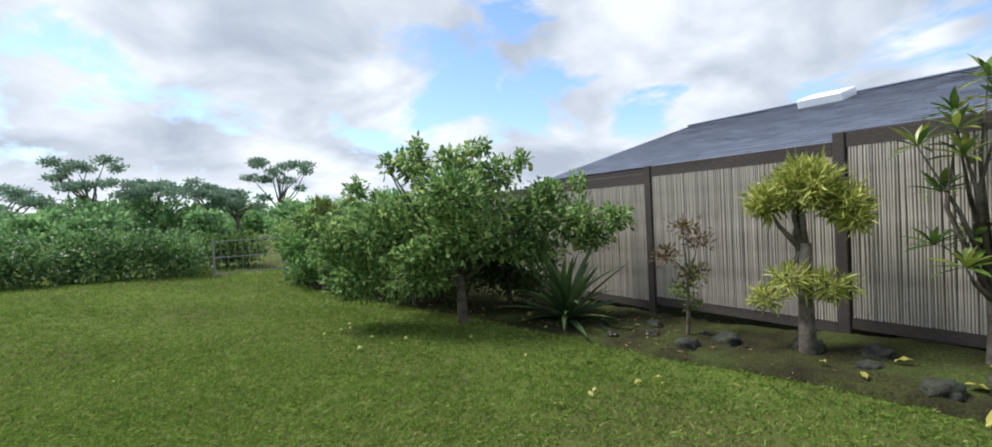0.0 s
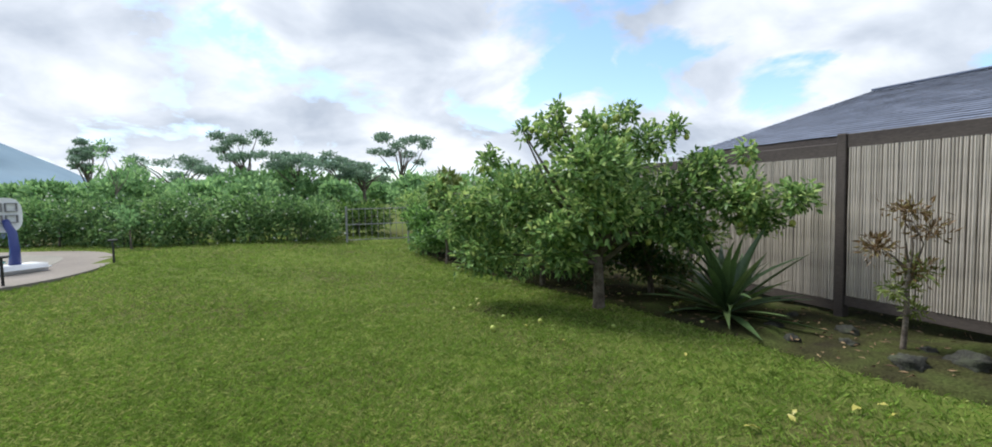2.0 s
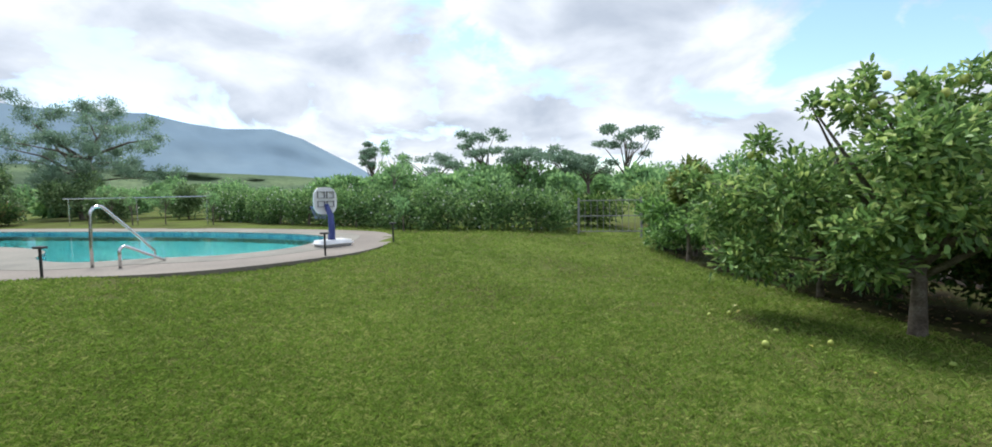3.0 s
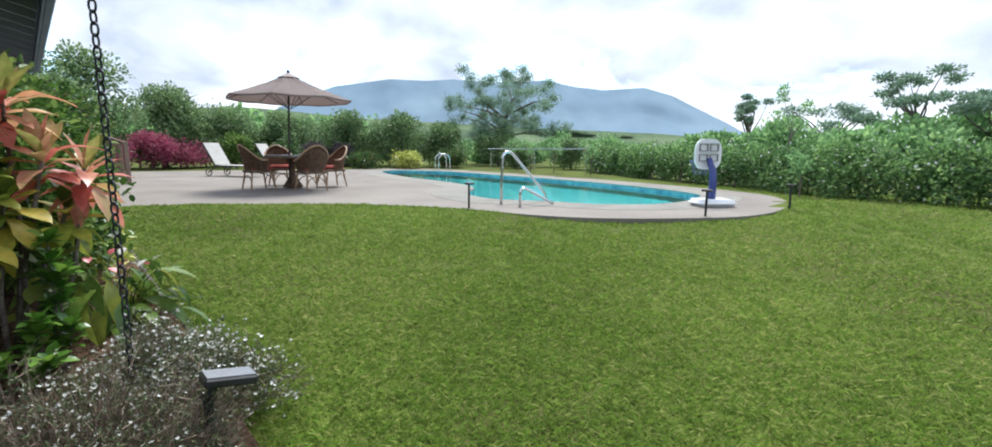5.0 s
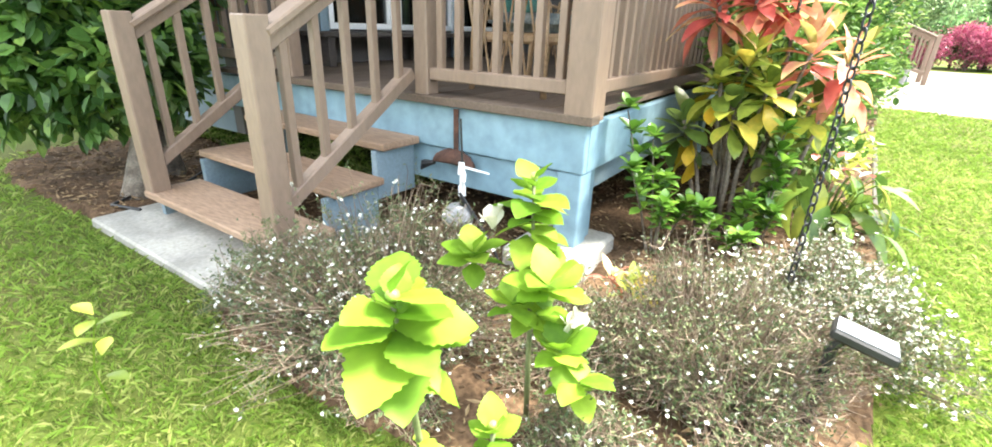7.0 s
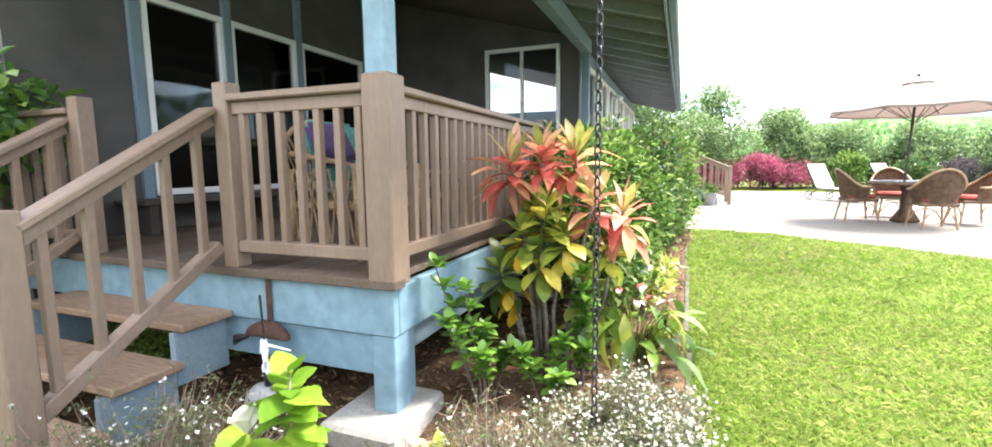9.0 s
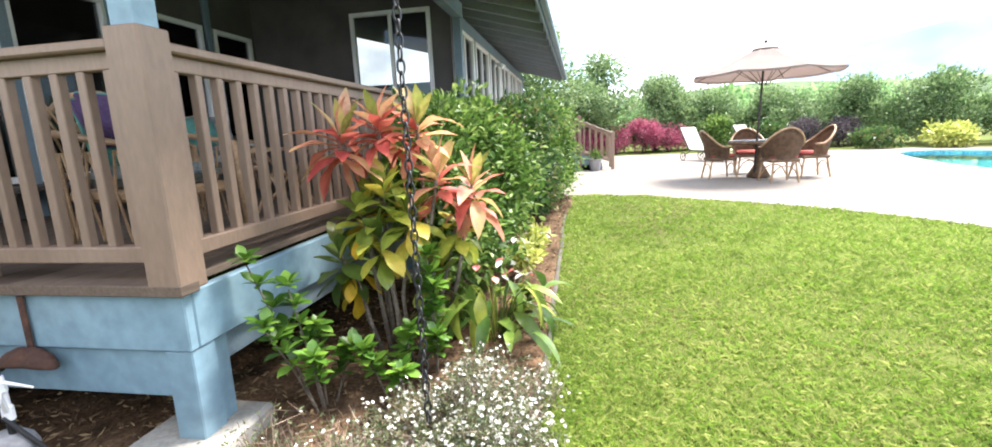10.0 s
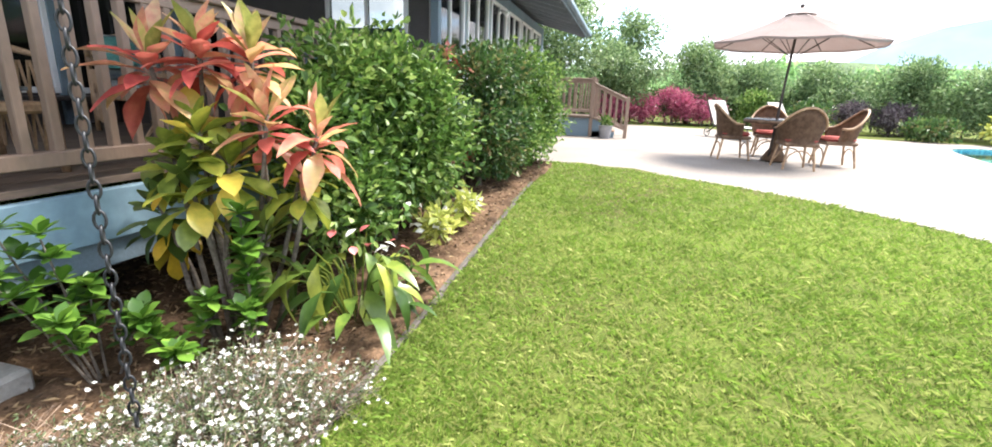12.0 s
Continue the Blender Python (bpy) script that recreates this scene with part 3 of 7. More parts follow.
bmesh.ops.triangle_fill(basin, use_beauty=True, edges=basin_edges)
structure(part("pool_basin", basin, M_POOL), "turquoise plaster pool basin", "pool")
tv, tf = [], []
fine_rim = smooth_loop(POOL, 4)
for i, (a, b) in enumerate(zip(fine_rim, fine_rim[1:] + fine_rim[:1])):
    a, b = np.array(a), np.array(b)
    d = (b - a) * 0.46
    c, nrm = (a + b) / 2, np.array([-(b - a)[1], (b - a)[0]]) / np.linalg.norm(b - a) * 0.012 * OUT
    k = len(tv)
    tv += [(*(c - d + nrm), 0.21), (*(c + d + nrm), 0.21), (*(c + d + nrm), 0.345), (*(c - d + nrm), 0.345)]
    tf.append([k, k + 1, k + 2, k + 3])
structure(arrays("pool_tile_band", tv, tf, M_TILE), "band of small blue waterline tiles", "tiles")
wb = bmesh.new()
wv = [wb.verts.new((x, y, WATER_Z)) for x, y in POOL]
bmesh.ops.triangle_fill(wb, use_beauty=True, edges=[wb.edges.new((wv[i], wv[(i + 1) % n_p])) for i in range(n_p)])
water = structure(part("water", wb, M_WATER), "clear turquoise pool water with slight ripples", "water")
water.visible_shadow = False

# planting beds and their timber edging
BED_HOUSE = smooth_loop([(-2.72, 0.25), (-2.66, 0.8), (-2.72, 1.6), (-2.95, 2.2), (-3.45, 2.62), (-4.2, 2.72), (-5.5, 2.72), (-7.0, 2.72), (-8.7, 2.74), (-10.4, 2.8), (-10.7, 2.0), (-10.5, 1.0), (-8.0, 0.3), (-4.6, -0.5), (-4.4, -3.6), (-2.9, -3.6), (-2.85, -1.3), (-3.1, -0.2)], 5)
BED_FENCE = smooth_loop([(3.3, -2.0), (3.45, 0.5), (3.35, 2.0), (3.05, 3.3), (2.95, 4.4), (2.8, 5.4), (2.6, 6.6), (2.3, 8.0), (1.8, 10.0), (1.5, 12.2), (2.5, 13.2), (5.2, 12.8), (5.2, 5.0), (5.2, -2.0)], 5)
for nm, lp, lab in (("bed_house", BED_HOUSE, "brown soil planting bed along the deck"), ("bed_fence", BED_FENCE, "mossy dark earth with thin grass along the fence")):
    xs, ys = np.array(lp)[:, 0], np.array(lp)[:, 1]
    gx2, gy2 = np.arange(xs.min() - 0.1, xs.max() + 0.1, 0.045), np.arange(ys.min() - 0.1, ys.max() + 0.1, 0.045)
    BX, BY = np.meshgrid(gx2, gy2)
    ins = inside(BX, BY, lp)
    rr = np.random.default_rng(5).random(BX.shape)
    BZ = lie(BX, BY) + 0.03 + 0.02 * np.sin(BX * 9) * np.sin(BY * 8) + 0.015 * rr + (0.16 * np.clip((BX - 3.2) / 1.2, 0, 1) * np.clip((3.8 - BY) / 1.8, 0, 1) if nm == "bed_fence" else 0)
    BZ = np.where(ins, BZ, lie(BX, BY) - 0.05)
    BZ = np.where((BX > -3.55) & (BX < -2.75) & (BY > -1.5) & (BY < 0.27), np.minimum(BZ, 0.02), BZ)
    bi = np.arange(BX.size).reshape(BX.shape)
    bq = np.stack([bi[:-1, :-1], bi[:-1, 1:], bi[1:, 1:], bi[1:, :-1]], -1).reshape(-1, 4)
    keep = ins.ravel()[bq].any(1)
    used, inv = np.unique(bq[keep], return_inverse=True)
    structure(arrays(nm, np.stack([BX, BY, BZ], -1).reshape(-1, 3)[used], inv.reshape(-1, 4), M_SOIL if nm == "bed_house" else M_MOSS, smooth=True), lab, "planting bed")
edging = thing("bed_edging", "weathered grey timber edging between bed and lawn", "edging")
edging["kind"] = "structure"
for x0, x1 in ((-4.0, -5.9), (-5.92, -8.0), (-8.02, -10.2)):
    b = bmesh.new()
    beam(b, (x0, 2.74, ground_z(x0, 2.74) - 0.03), (x1, 2.76, ground_z(x1, 2.76) - 0.03), 0.04, 0.10, 0.008)
    part("board", b, M_TIMBER, edging)

# ---- house: covered deck, its posts, rails, stairs, and the wing behind ----
DECK_Z = 0.88
XF, YF = -4.12, 1.30           # outer faces of the deck's corner
WX, WY = -9.6, 1.15            # corner of the wing
deck = thing("deck", "covered wooden deck with blue rim boards", "deck")
deck["kind"] = "structure"
nb = 17
for i in range(nb):
    y1 = 1.27 - i * 0.20
    part("plank", bx(WX, XF + 0.03, y1 - 0.194, y1, DECK_Z - 0.035, DECK_Z, 0.003), M_DECK, deck)
part("rim_board", bx(XF - 0.05, XF, -2.1, YF + 0.02, 0.57, DECK_Z - 0.05, 0.006), M_BLUE, deck, "pale blue painted rim board")
part("rim_board", bx(WX, XF - 0.052, YF - 0.03, YF + 0.02, 0.57, DECK_Z - 0.05, 0.006), M_BLUE, deck, "pale blue painted rim board")
part("deck_edge_trim", bx(XF - 0.06, XF + 0.045, -1.25, YF + 0.06, DECK_Z - 0.048, DECK_Z - 0.037 + 0.036, 0.004), M_DECK, deck)
part("lower_beam", bx(XF - 0.09, XF - 0.03, 0.05, YF - 0.02, 0.34, 0.562, 0.006), M_BLUE, deck, "pale blue lower beam")
part("lower_beam", bx(WX, XF - 0.14, YF - 0.10, YF - 0.03, 0.42, 0.562, 0.006), M_BLUEGREY, deck)
for x in (XF, -6.9, -9.4):
    part("foot_post", bx(x - 0.15, x - 0.01, YF - 0.13, YF + 0.01, 0.12, 0.565, 0.006), M_BLUE, deck, "blue painted foot post")
part("inner_post", bx(XF - 0.25, XF - 0.153, YF - 0.115, YF - 0.012, 0.12, 0.565, 0.006), M_BLUE, deck, "blue painted inner post")
for x, y, x0, x1, y0, y1 in ((XF - 0.08, YF - 0.03, -0.27, 0.29, -0.30, 0.15), (-6.98, YF - 0.06, -0.27, 0.27, -0.24, 0.24), (-9.48, YF - 0.06, -0.27, 0.27, -0.24, 0.24)):
    fb = thing("footing_block", "weathered pale concrete footing under a deck post", "footing", at=(x, y, 0))
    part("block", bx(x0, x1, y0, y1, -0.05, 0.15, 0.02), M_PAD, fb)

railing = thing("deck_railing", "brown painted wooden deck railing with square balusters", "railing")
RT, RB = 1.86, 0.965


def rail_run(parent, p, q, n, z0a, z0b, z1a, z1b):
    """Top rail, under-rail, bottom rail and n balusters from p to q."""
    (xa, ya), (xb, yb) = p, q
    flat = abs(xa - xb) > abs(ya - yb)
    b = bmesh.new()
    beam(b, (xa, ya, z1a - 0.02), (xb, yb, z1b - 0.02), 0.13, 0.04, 0.008)
    part("top_rail", b, M_BROWN, parent)
    b = bmesh.new()
    beam(b, (xa, ya, z1a - 0.075), (xb, yb, z1b - 0.075), 0.05, 0.068, 0.004)
    part("under_rail", b, M_BROWN, parent)
    b = bmesh.new()
    beam(b, (xa, ya, z0a + 0.035), (xb, yb, z0b + 0.035), 0.075, 0.07, 0.006)
    part("bottom_rail", b, M_BROWN, parent)
    me = None
    for i in range(n):
        t = (i + 0.5) / n
        x, y = xa + (xb - xa) * t, ya + (yb - ya) * t
        lo, hi = z0a + (z0b - z0a) * t + 0.05, z1a + (z1b - z1a) * t - 0.05
        if me is None:
            me = mesh_of("baluster", bx(-0.021, 0.021, -0.021, 0.021, 0, hi - lo, 0.004), M_BROWN)
        piece("baluster", me, parent, pose(x, y, lo))


def post(parent, x, y, z0, z1, w, material=M_BROWN, label=""):
    part("post", bx(x - w / 2, x + w / 2, y - w / 2, y + w / 2, z0, z1, 0.007), material, parent, label)


post(railing, XF - 0.035, YF - 0.02, 0.845, 1.90, 0.155)
rail_run(railing, (XF - 0.115, YF - 0.03), (-7.0, YF - 0.03), 21, RB, RB, RT, RT)
post(railing, -7.06, YF - 0.03, DECK_Z, 1.92, 0.10)
rail_run(railing, (-7.11, YF - 0.03), (WX + 0.02, YF - 0.03), 18, RB, RB, RT, RT)
rail_run(railing, (XF - 0.035, YF - 0.10), (XF - 0.035, 0.285), 7, RB, RB, RT, RT)
post(railing, XF - 0.035, 0.23, DECK_Z - 0.03, 1.93, 0.105)
post(railing, XF - 0.035, -1.10, DECK_Z - 0.03, 1.93, 0.105)
rail_run(railing, (XF - 0.035, -1.16), (XF - 0.035, -2.2), 7, RB, RB, RT, RT)

stairs = thing("deck_stairs", "three open wooden steps with blue stringers and brown handrails", "stairs")
SY0, SY1 = -1.26, 0.20
for x0, x1, z in ((-3.42, -3.06, 0.215), (-3.80, -3.44, 0.415), (-4.115, -3.80, 0.615)):
    part("tread", bx(x0, x1, SY0, SY1, z - 0.045, z, 0.008), M_TREAD, stairs)
for y in (SY0 + 0.06, SY1 - 0.10):
    for x0, x1, z in ((-3.41, -3.12, 0.166), (-3.79, -3.412, 0.366), (-4.115, -3.792, 0.566)):
        part("stringer", bx(x0, x1, y, y + 0.045, max(0.03, z - 0.30), z, 0.004), M_BLUEGREY, stairs, "blue grey stringer")
for y in (SY1 - 0.055, SY0 + 0.055):
    post(stairs, -3.13, y, 0.17 if y < 0 else 0.17, 1.29, 0.115)
    rail_run(stairs, (-3.17, y), (XF + 0.02, y), 5, 0.36, 0.965, 1.235, 1.80)
tagged(part("stair_pad", bx(-3.5, -2.80, -1.45, 0.22, -0.08, 0.055, 0.012), M_PAD), "flat concrete pad below the steps", "concrete pad", kind="structure")

# house shell
EAVE_Y, EAVE_Z = 2.43, 3.06
house = thing("house", "blue grey house with dark windows and a low shingled roof", "house")
house["kind"] = "structure"
RIDGE_Y, RIDGE_Z = -6.0, 5.4
X_END, X_NEAR = -19.0, -3.2
slope = (RIDGE_Z - EAVE_Z) / (EAVE_Y - RIDGE_Y)


def sloped(bm, x0, x1, ya, yb, th, lift=0.0):
    za, zb = EAVE_Z + (EAVE_Y - ya) * slope + lift, EAVE_Z + (EAVE_Y - yb) * slope + lift
    v = [bm.verts.new(p) for p in ((x0, ya, za), (x1, ya, za), (x1, yb, zb), (x0, yb, zb), (x0, ya, za + th), (x1, ya, za + th), (x1, yb, zb + th), (x0, yb, zb + th))]
    for f in ((0, 3, 2, 1), (4, 5, 6, 7), (0, 1, 5, 4), (1, 2, 6, 5), (2, 3, 7, 6), (3, 0, 4, 7)):
        bm.faces.new([v[i] for i in f])
    return bm


part("roof", sloped(bmesh.new(), X_END, X_NEAR, EAVE_Y, RIDGE_Y, 0.10, 0.16), M_SHINGLE_SKY, house, "dark grey shingled roof")
part("roof_underside", sloped(bmesh.new(), X_END + 0.02, X_NEAR - 0.02, EAVE_Y - 0.03, RIDGE_Y, 0.02, 0.137), M_ROOFU, house)
part("fascia", bx(X_END, X_NEAR, EAVE_Y, EAVE_Y + 0.03, EAVE_Z + 0.02, EAVE_Z + 0.22, 0.004), M_BLUEGREY, house)
gut = bmesh.new()
box(gut, X_END, X_NEAR, EAVE_Y + 0.032, EAVE_Y + 0.14, EAVE_Z + 0.06, EAVE_Z + 0.17, 0.02)
part("gutter", gut, M_BLUEGREY, house)
for i in range(22):
    x = X_NEAR - 0.5 - i * 0.72
    part("rafter", sloped(bmesh.new(), x - 0.045, x, EAVE_Y - 0.035, -2.0, 0.135), M_ROOFU, house)
part("porch_beam", bx(WX, XF, YF - 0.10, YF + 0.04, 3.10, 3.30, 0.006), M_BLUEGREY, house)
part("corner_column", bx(XF - 0.11, XF + 0.0, YF - 0.10, YF + 0.02, 1.90, 3.10, 0.006), M_BLUE, house, "pale blue corner column")
part("column", bx(WX - 0.02, WX + 0.09, YF - 0.09, YF + 0.02, DECK_Z, 3.10, 0.006), M_BLUEGREY, house)


def window(parent, x0, x1, z0, z1, y, n, face="y", fw=0.06):
    """A white framed window in a wall whose outer face is at y (or at x for face 'x'), with n panes side by side."""
    def put(a0, a1, c0, c1, d0, d1, bev):
        return bx(a0, a1, y + d0, y + d1, c0, c1, bev) if face == "y" else bx(y + d0, y + d1, a0, a1, c0, c1, bev)
    w = thing("window", "white framed window with dark glass", "window", group="house windows")
    w.parent = parent
    for k in ("label", "category", "group"):
        del w[k]
    for a0, a1, c0, c1 in ((x0, x1, z0, z0 + fw), (x0, x1, z1 - fw, z1), (x0, x0 + fw, z0 + fw, z1 - fw), (x1 - fw, x1, z0 + fw, z1 - fw)):
        part("frame", put(a0, a1, c0, c1, -0.05, 0.035, 0.005), M_WHITE, w)
    for i in range(1, n):
        c = x0 + (x1 - x0) * i / n
        part("mullion", put(c - fw * 0.4, c + fw * 0.4, z0 + fw, z1 - fw, -0.04, 0.025, 0.004), M_WHITE, w)
    for i in range(n):
        a, b = x0 + (x1 - x0) * i / n + fw * 0.3, x0 + (x1 - x0) * (i + 1) / n - fw * 0.3
        g = part("pane", put(a, b, z0 + fw * 0.5, z1 - fw * 0.5, -0.012, -0.004, 0), M_GLASS, w)
        g.visible_shadow = False


def wall_run(parent, name, a0, a1, y, th, z0, z1, holes, material, face="y"):
    """A wall with rectangular holes (a, b, bottom, top), built from the blocks between them."""
    b = bmesh.new()
    def blk(p, q, c, d):
        if q - p > 0.001 and d - c > 0.001:
            box(b, p, q, y - th, y, c, d) if face == "y" else box(b, y - th, y, p, q, c, d)
    cur = a0
    for p, q, c, d in sorted(holes):
        blk(cur, p, z0, z1)
        blk(p, q, z0, c)
        blk(p, q, d, z1)
        cur = q
    blk(cur, a1, z0, z1)
    return part(name, b, material, parent)


BACK_Y = -2.0
back_holes = [(-6.06, -5.2, 1.2, 3.05), (-7.12, -6.14, 1.2, 3.05), (-8.5, -7.2, 1.2, 3.05), (-9.5, -8.7, 1.45, 3.05)]
wall_run(house, "wall_back", WX, -4.2, BACK_Y, 0.14, 0.3, 4.42, back_holes, M_PORCH_SHADED)
for h in back_holes:
    window(house, *h, BACK_Y, 1)
end_holes = [(-0.38, 0.86, 0.95, 3.3)]
wall_run(house, "wall_wing_end", BACK_Y - 0.14, WY, WX, 0.14, 0.3, 3.4, end_holes, M_PORCH_SHADED, "x")
window(house, *end_holes[0], WX, 2, "x")
front_holes = [(-11.02 - i * 1.42, -9.78 - i * 1.42, 1.25, 3.08) for i in range(6)]
wall_run(house, "wall_wing_front", X_END + 0.4, WX - 0.14, WY, 0.14, 0.3, 3.3, front_holes, M_BLUEGREY)
for h in front_holes:
    window(house, *h, WY, 2)
gw = bmesh.new()
gvs = []
for x in (WX - 0.14, WX):
    gvs.append([gw.verts.new((x, y, z)) for y, z in ((WY, 3.402), (BACK_Y - 0.14, 3.402), (BACK_Y - 0.14, EAVE_Z + (EAVE_Y - BACK_Y + 0.14) * slope + 0.13), (WY, EAVE_Z + (EAVE_Y - WY) * slope + 0.13))])
gw.faces.new(gvs[0])
gw.faces.new(gvs[1][::-1])
for i in range(4):
    gw.faces.new((gvs[0][i], gvs[0][(i + 1) % 4], gvs[1][(i + 1) % 4], gvs[1][i]))
part("wall_wing_gable", gw, M_PORCH_SHADED, house)
for x in (-5.13, -6.1, -7.16, -8.6):
    part("wall_post", bx(x - 0.05, x + 0.05, BACK_Y + 0.002, BACK_Y + 0.05, DECK_Z, 4.3, 0.004), M_BLUEGREY, house)
part("wall_side", bx(-4.34, -4.2, -6.0, BACK_Y - 0.142, 0.3, 4.4), M_BLUEGREY, house)
part("wall_far", bx(X_END + 0.25, X_END + 0.39, -6.0, WY - 0.002, 0.3, 3.3), M_BLUEGREY, house)
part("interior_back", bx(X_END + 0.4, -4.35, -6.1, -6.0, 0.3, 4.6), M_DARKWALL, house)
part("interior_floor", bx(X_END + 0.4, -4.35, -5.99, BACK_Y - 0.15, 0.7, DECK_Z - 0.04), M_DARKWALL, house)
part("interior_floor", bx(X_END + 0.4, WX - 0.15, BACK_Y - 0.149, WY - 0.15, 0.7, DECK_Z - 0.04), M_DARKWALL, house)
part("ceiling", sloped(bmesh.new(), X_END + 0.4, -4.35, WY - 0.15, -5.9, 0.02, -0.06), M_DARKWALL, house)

# ---- neighbour's fence and roof ----
FX = 4.5
fence = thing("bamboo_fence", "weathered bamboo panel fence in a dark brown frame", "fence")
ys = [-2.0, 0.2, 2.4, 4.58, 6.76, 8.94, 11.1]
for i, y in enumerate(ys):
    t = (2.02, 2.02, 2.02, 1.95, 1.87, 1.85, 1.85)[i]
    post(fence, FX, y, -0.12, t, 0.10, M_BEAM)
for i, (ya, yb) in enumerate(zip(ys, ys[1:])):
    top = (2.04, 2.02, 1.945, 1.86, 1.84, 1.84)[i]
    low = (0.36, 0.33, 0.27, 0.2, 0.18, 0.18)[i]
    part("top_beam", bx(FX - 0.035, FX + 0.035, ya + 0.052, yb - 0.052, top - 0.15, top, 0.006), M_BEAM, fence)
    part("bottom_beam", bx(FX - 0.035, FX + 0.035, ya + 0.052, yb - 0.052, low - 0.12, low, 0.006), M_BEAM, fence)
    rng = random.Random(i)
    near = i in (1, 2, 3)
    b = bmesh.new()
    if near:
        canes = []
        for k in range(8):
            cb = bmesh.new()
            r = 0.0095 + 0.0005 * k
            tube(cb, [(0, 0, 0), (rng.uniform(-.004, .004), rng.uniform(-.006, .006), 0.5), (0, rng.uniform(-.004, .004), 1.0)], r, 6, cap=False)
            canes.append((r, mesh_of("bamboo_cane", cb, M_BAMBOO_O, True)))
    y = ya + 0.065
    while y < yb - 0.065:
        x = FX - 0.03 + rng.uniform(-0.004, 0.004)
        if near:
            r, me = canes[rng.randrange(8)]
            piece("bamboo_cane", me, fence, pose(x, y, low - 0.01, 0, 0, rng.choice((0, 180))) @ Matrix.Diagonal((1, 1, top - 0.13 - low, 1)))
        else:
            r = rng.uniform(0.009, 0.013)
            tube(b, [(x, y, low - 0.01), (x + rng.uniform(-.004, .004), y + rng.uniform(-.006, .006), (low + top) / 2), (x, y + rng.uniform(-.004, .004), top - 0.14)], r, 5, cap=False)
        y += r * 2 + rng.uniform(-0.001, 0.002)
    if near:
        b.free()
    else:
        part("bamboo_panel", b, M_BAMBOO, fence, "grey weathered bamboo canes")["kind"] = "stuff"
    part("backing", bx(FX - 0.008, FX + 0.004, ya + 0.055, yb - 0.055, low, top - 0.15), M_BAMBOO, fence)

neighbour = thing("neighbour_house", "neighbouring house with a dark shingled gable roof", "house")
neighbour["kind"] = "structure"
EX, EZ, RX, RZ, GY0, GY1 = 5.0, 1.98, 9.5, 3.24, -5.0, 7.4
rb = bmesh.new()
rv = [rb.verts.new(p) for p in ((EX, GY0, EZ), (EX, GY1, EZ), (RX, GY1, RZ), (RX, GY0, RZ), (14, GY0, EZ), (14, GY1, EZ))]
rb.faces.new((rv[0], rv[1], rv[2], rv[3]))
rb.faces.new((rv[3], rv[2], rv[5], rv[4]))
rb2 = bmesh.ops.extrude_face_region(rb, geom=rb.faces[:])
bmesh.ops.translate(rb, vec=(0, 0, -0.14), verts=[g for g in rb2["geom"] if isinstance(g, bmesh.types.BMVert)])
part("roof", rb, M_BEAM, neighbour, "dark grey shingled roof")
sv, sf = [], []
rng = random.Random(3)
sl = (RZ - EZ) / (RX - EX)
for r in range(33):
    x0 = EX - 0.01 + r * 0.138
    y = GY0 + (r % 2) * 0.16
    while y < GY1:
        w = min(rng.uniform(0.26, 0.34), GY1 - y)
        k = len(sv)
        z0, z1 = EZ + (x0 - EX) * sl + 0.014 + rng.uniform(0, .004), EZ + (x0 + 0.145 - EX) * sl + 0.006
        sv += [(x0, y + .004, z0), (x0, y + w - .004, z0), (x0 + .145, y + w - .004, z1), (x0 + .145, y + .004, z1)]
        sf.append([k, k + 1, k + 2, k + 3])
        y += w
shing = arrays("shingles", sv, sf, M_SHINGLE_SKY, neighbour, "rows of dark grey asphalt shingles")
shing["kind"] = "stuff"
part("ridge_cap", bx(RX - 0.1, RX + 0.1, GY0, GY1, RZ - 0.01, RZ + 0.025, 0.01), M_SHINGLE_SKY, neighbour)
part("wall", bx(5.5, 13.5, GY0 + 0.3, GY1 - 0.35, -0.2, 1.95), M_BLUEGREY, neighbour)
gb = bmesh.new()
gv = [gb.verts.new(p) for p in ((5.5, GY1 - 0.34, 1.9), (13.5, GY1 - 0.34, 1.9), (RX, GY1 - 0.34, RZ - 0.16))]
gb.faces.new(gv)
part("gable", gb, M_BLUEGREY, neighbour)
sk = bmesh.new()
box(sk, -0.28, 0.28, -0.36, 0.36, 0, 0.17, 0.02, pose(RX - 0.55, 4.3, RZ - 0.17, 0, -15.6, 0))
part("roof_vent", sk, M_PLASTIC, neighbour, "pale grey roof vent box")


# ---- far country: mountains, hills, woods ----
def range_mesh(name, ctrl, dist, depth, material, label, seed, rough):
    """A ridge seen from the garden: a slope that rises from its foot to a ragged crest. ctrl: (bearing from +y towards -x, height)."""
    bear = np.linspace(ctrl[0][0], ctrl[-1][0], 160)
    top = np.interp(bear, [c[0] for c in ctrl], [c[1] for c in ctrl])
    rows, k = [], 14
    for j in range(k + 1):
        t = j / k
        for b, h in zip(bear, top):
            r = radians(b)
            nz = noise.fractal(Vector((b * 0.16, t * 2.2, seed)), 1.0, 2.0, 5)
            d = dist + depth * t + depth * (0.06 if dist > 1000 else 0.25) * nz
            z = -6 + (h + 6) * t ** 1.15 * (1 + rough * nz * (0.35 + 0.65 * (1 - t)))
            rows.append((-math.sin(r) * d, math.cos(r) * d, z))
    w = len(bear)
    f = [[j * w + i, j * w + i + 1, (j + 1) * w + i + 1, (j + 1) * w + i] for j in range(k) for i in range(w - 1)]
    return structure(arrays(name, rows, f, material, smooth=True), label, "mountain")


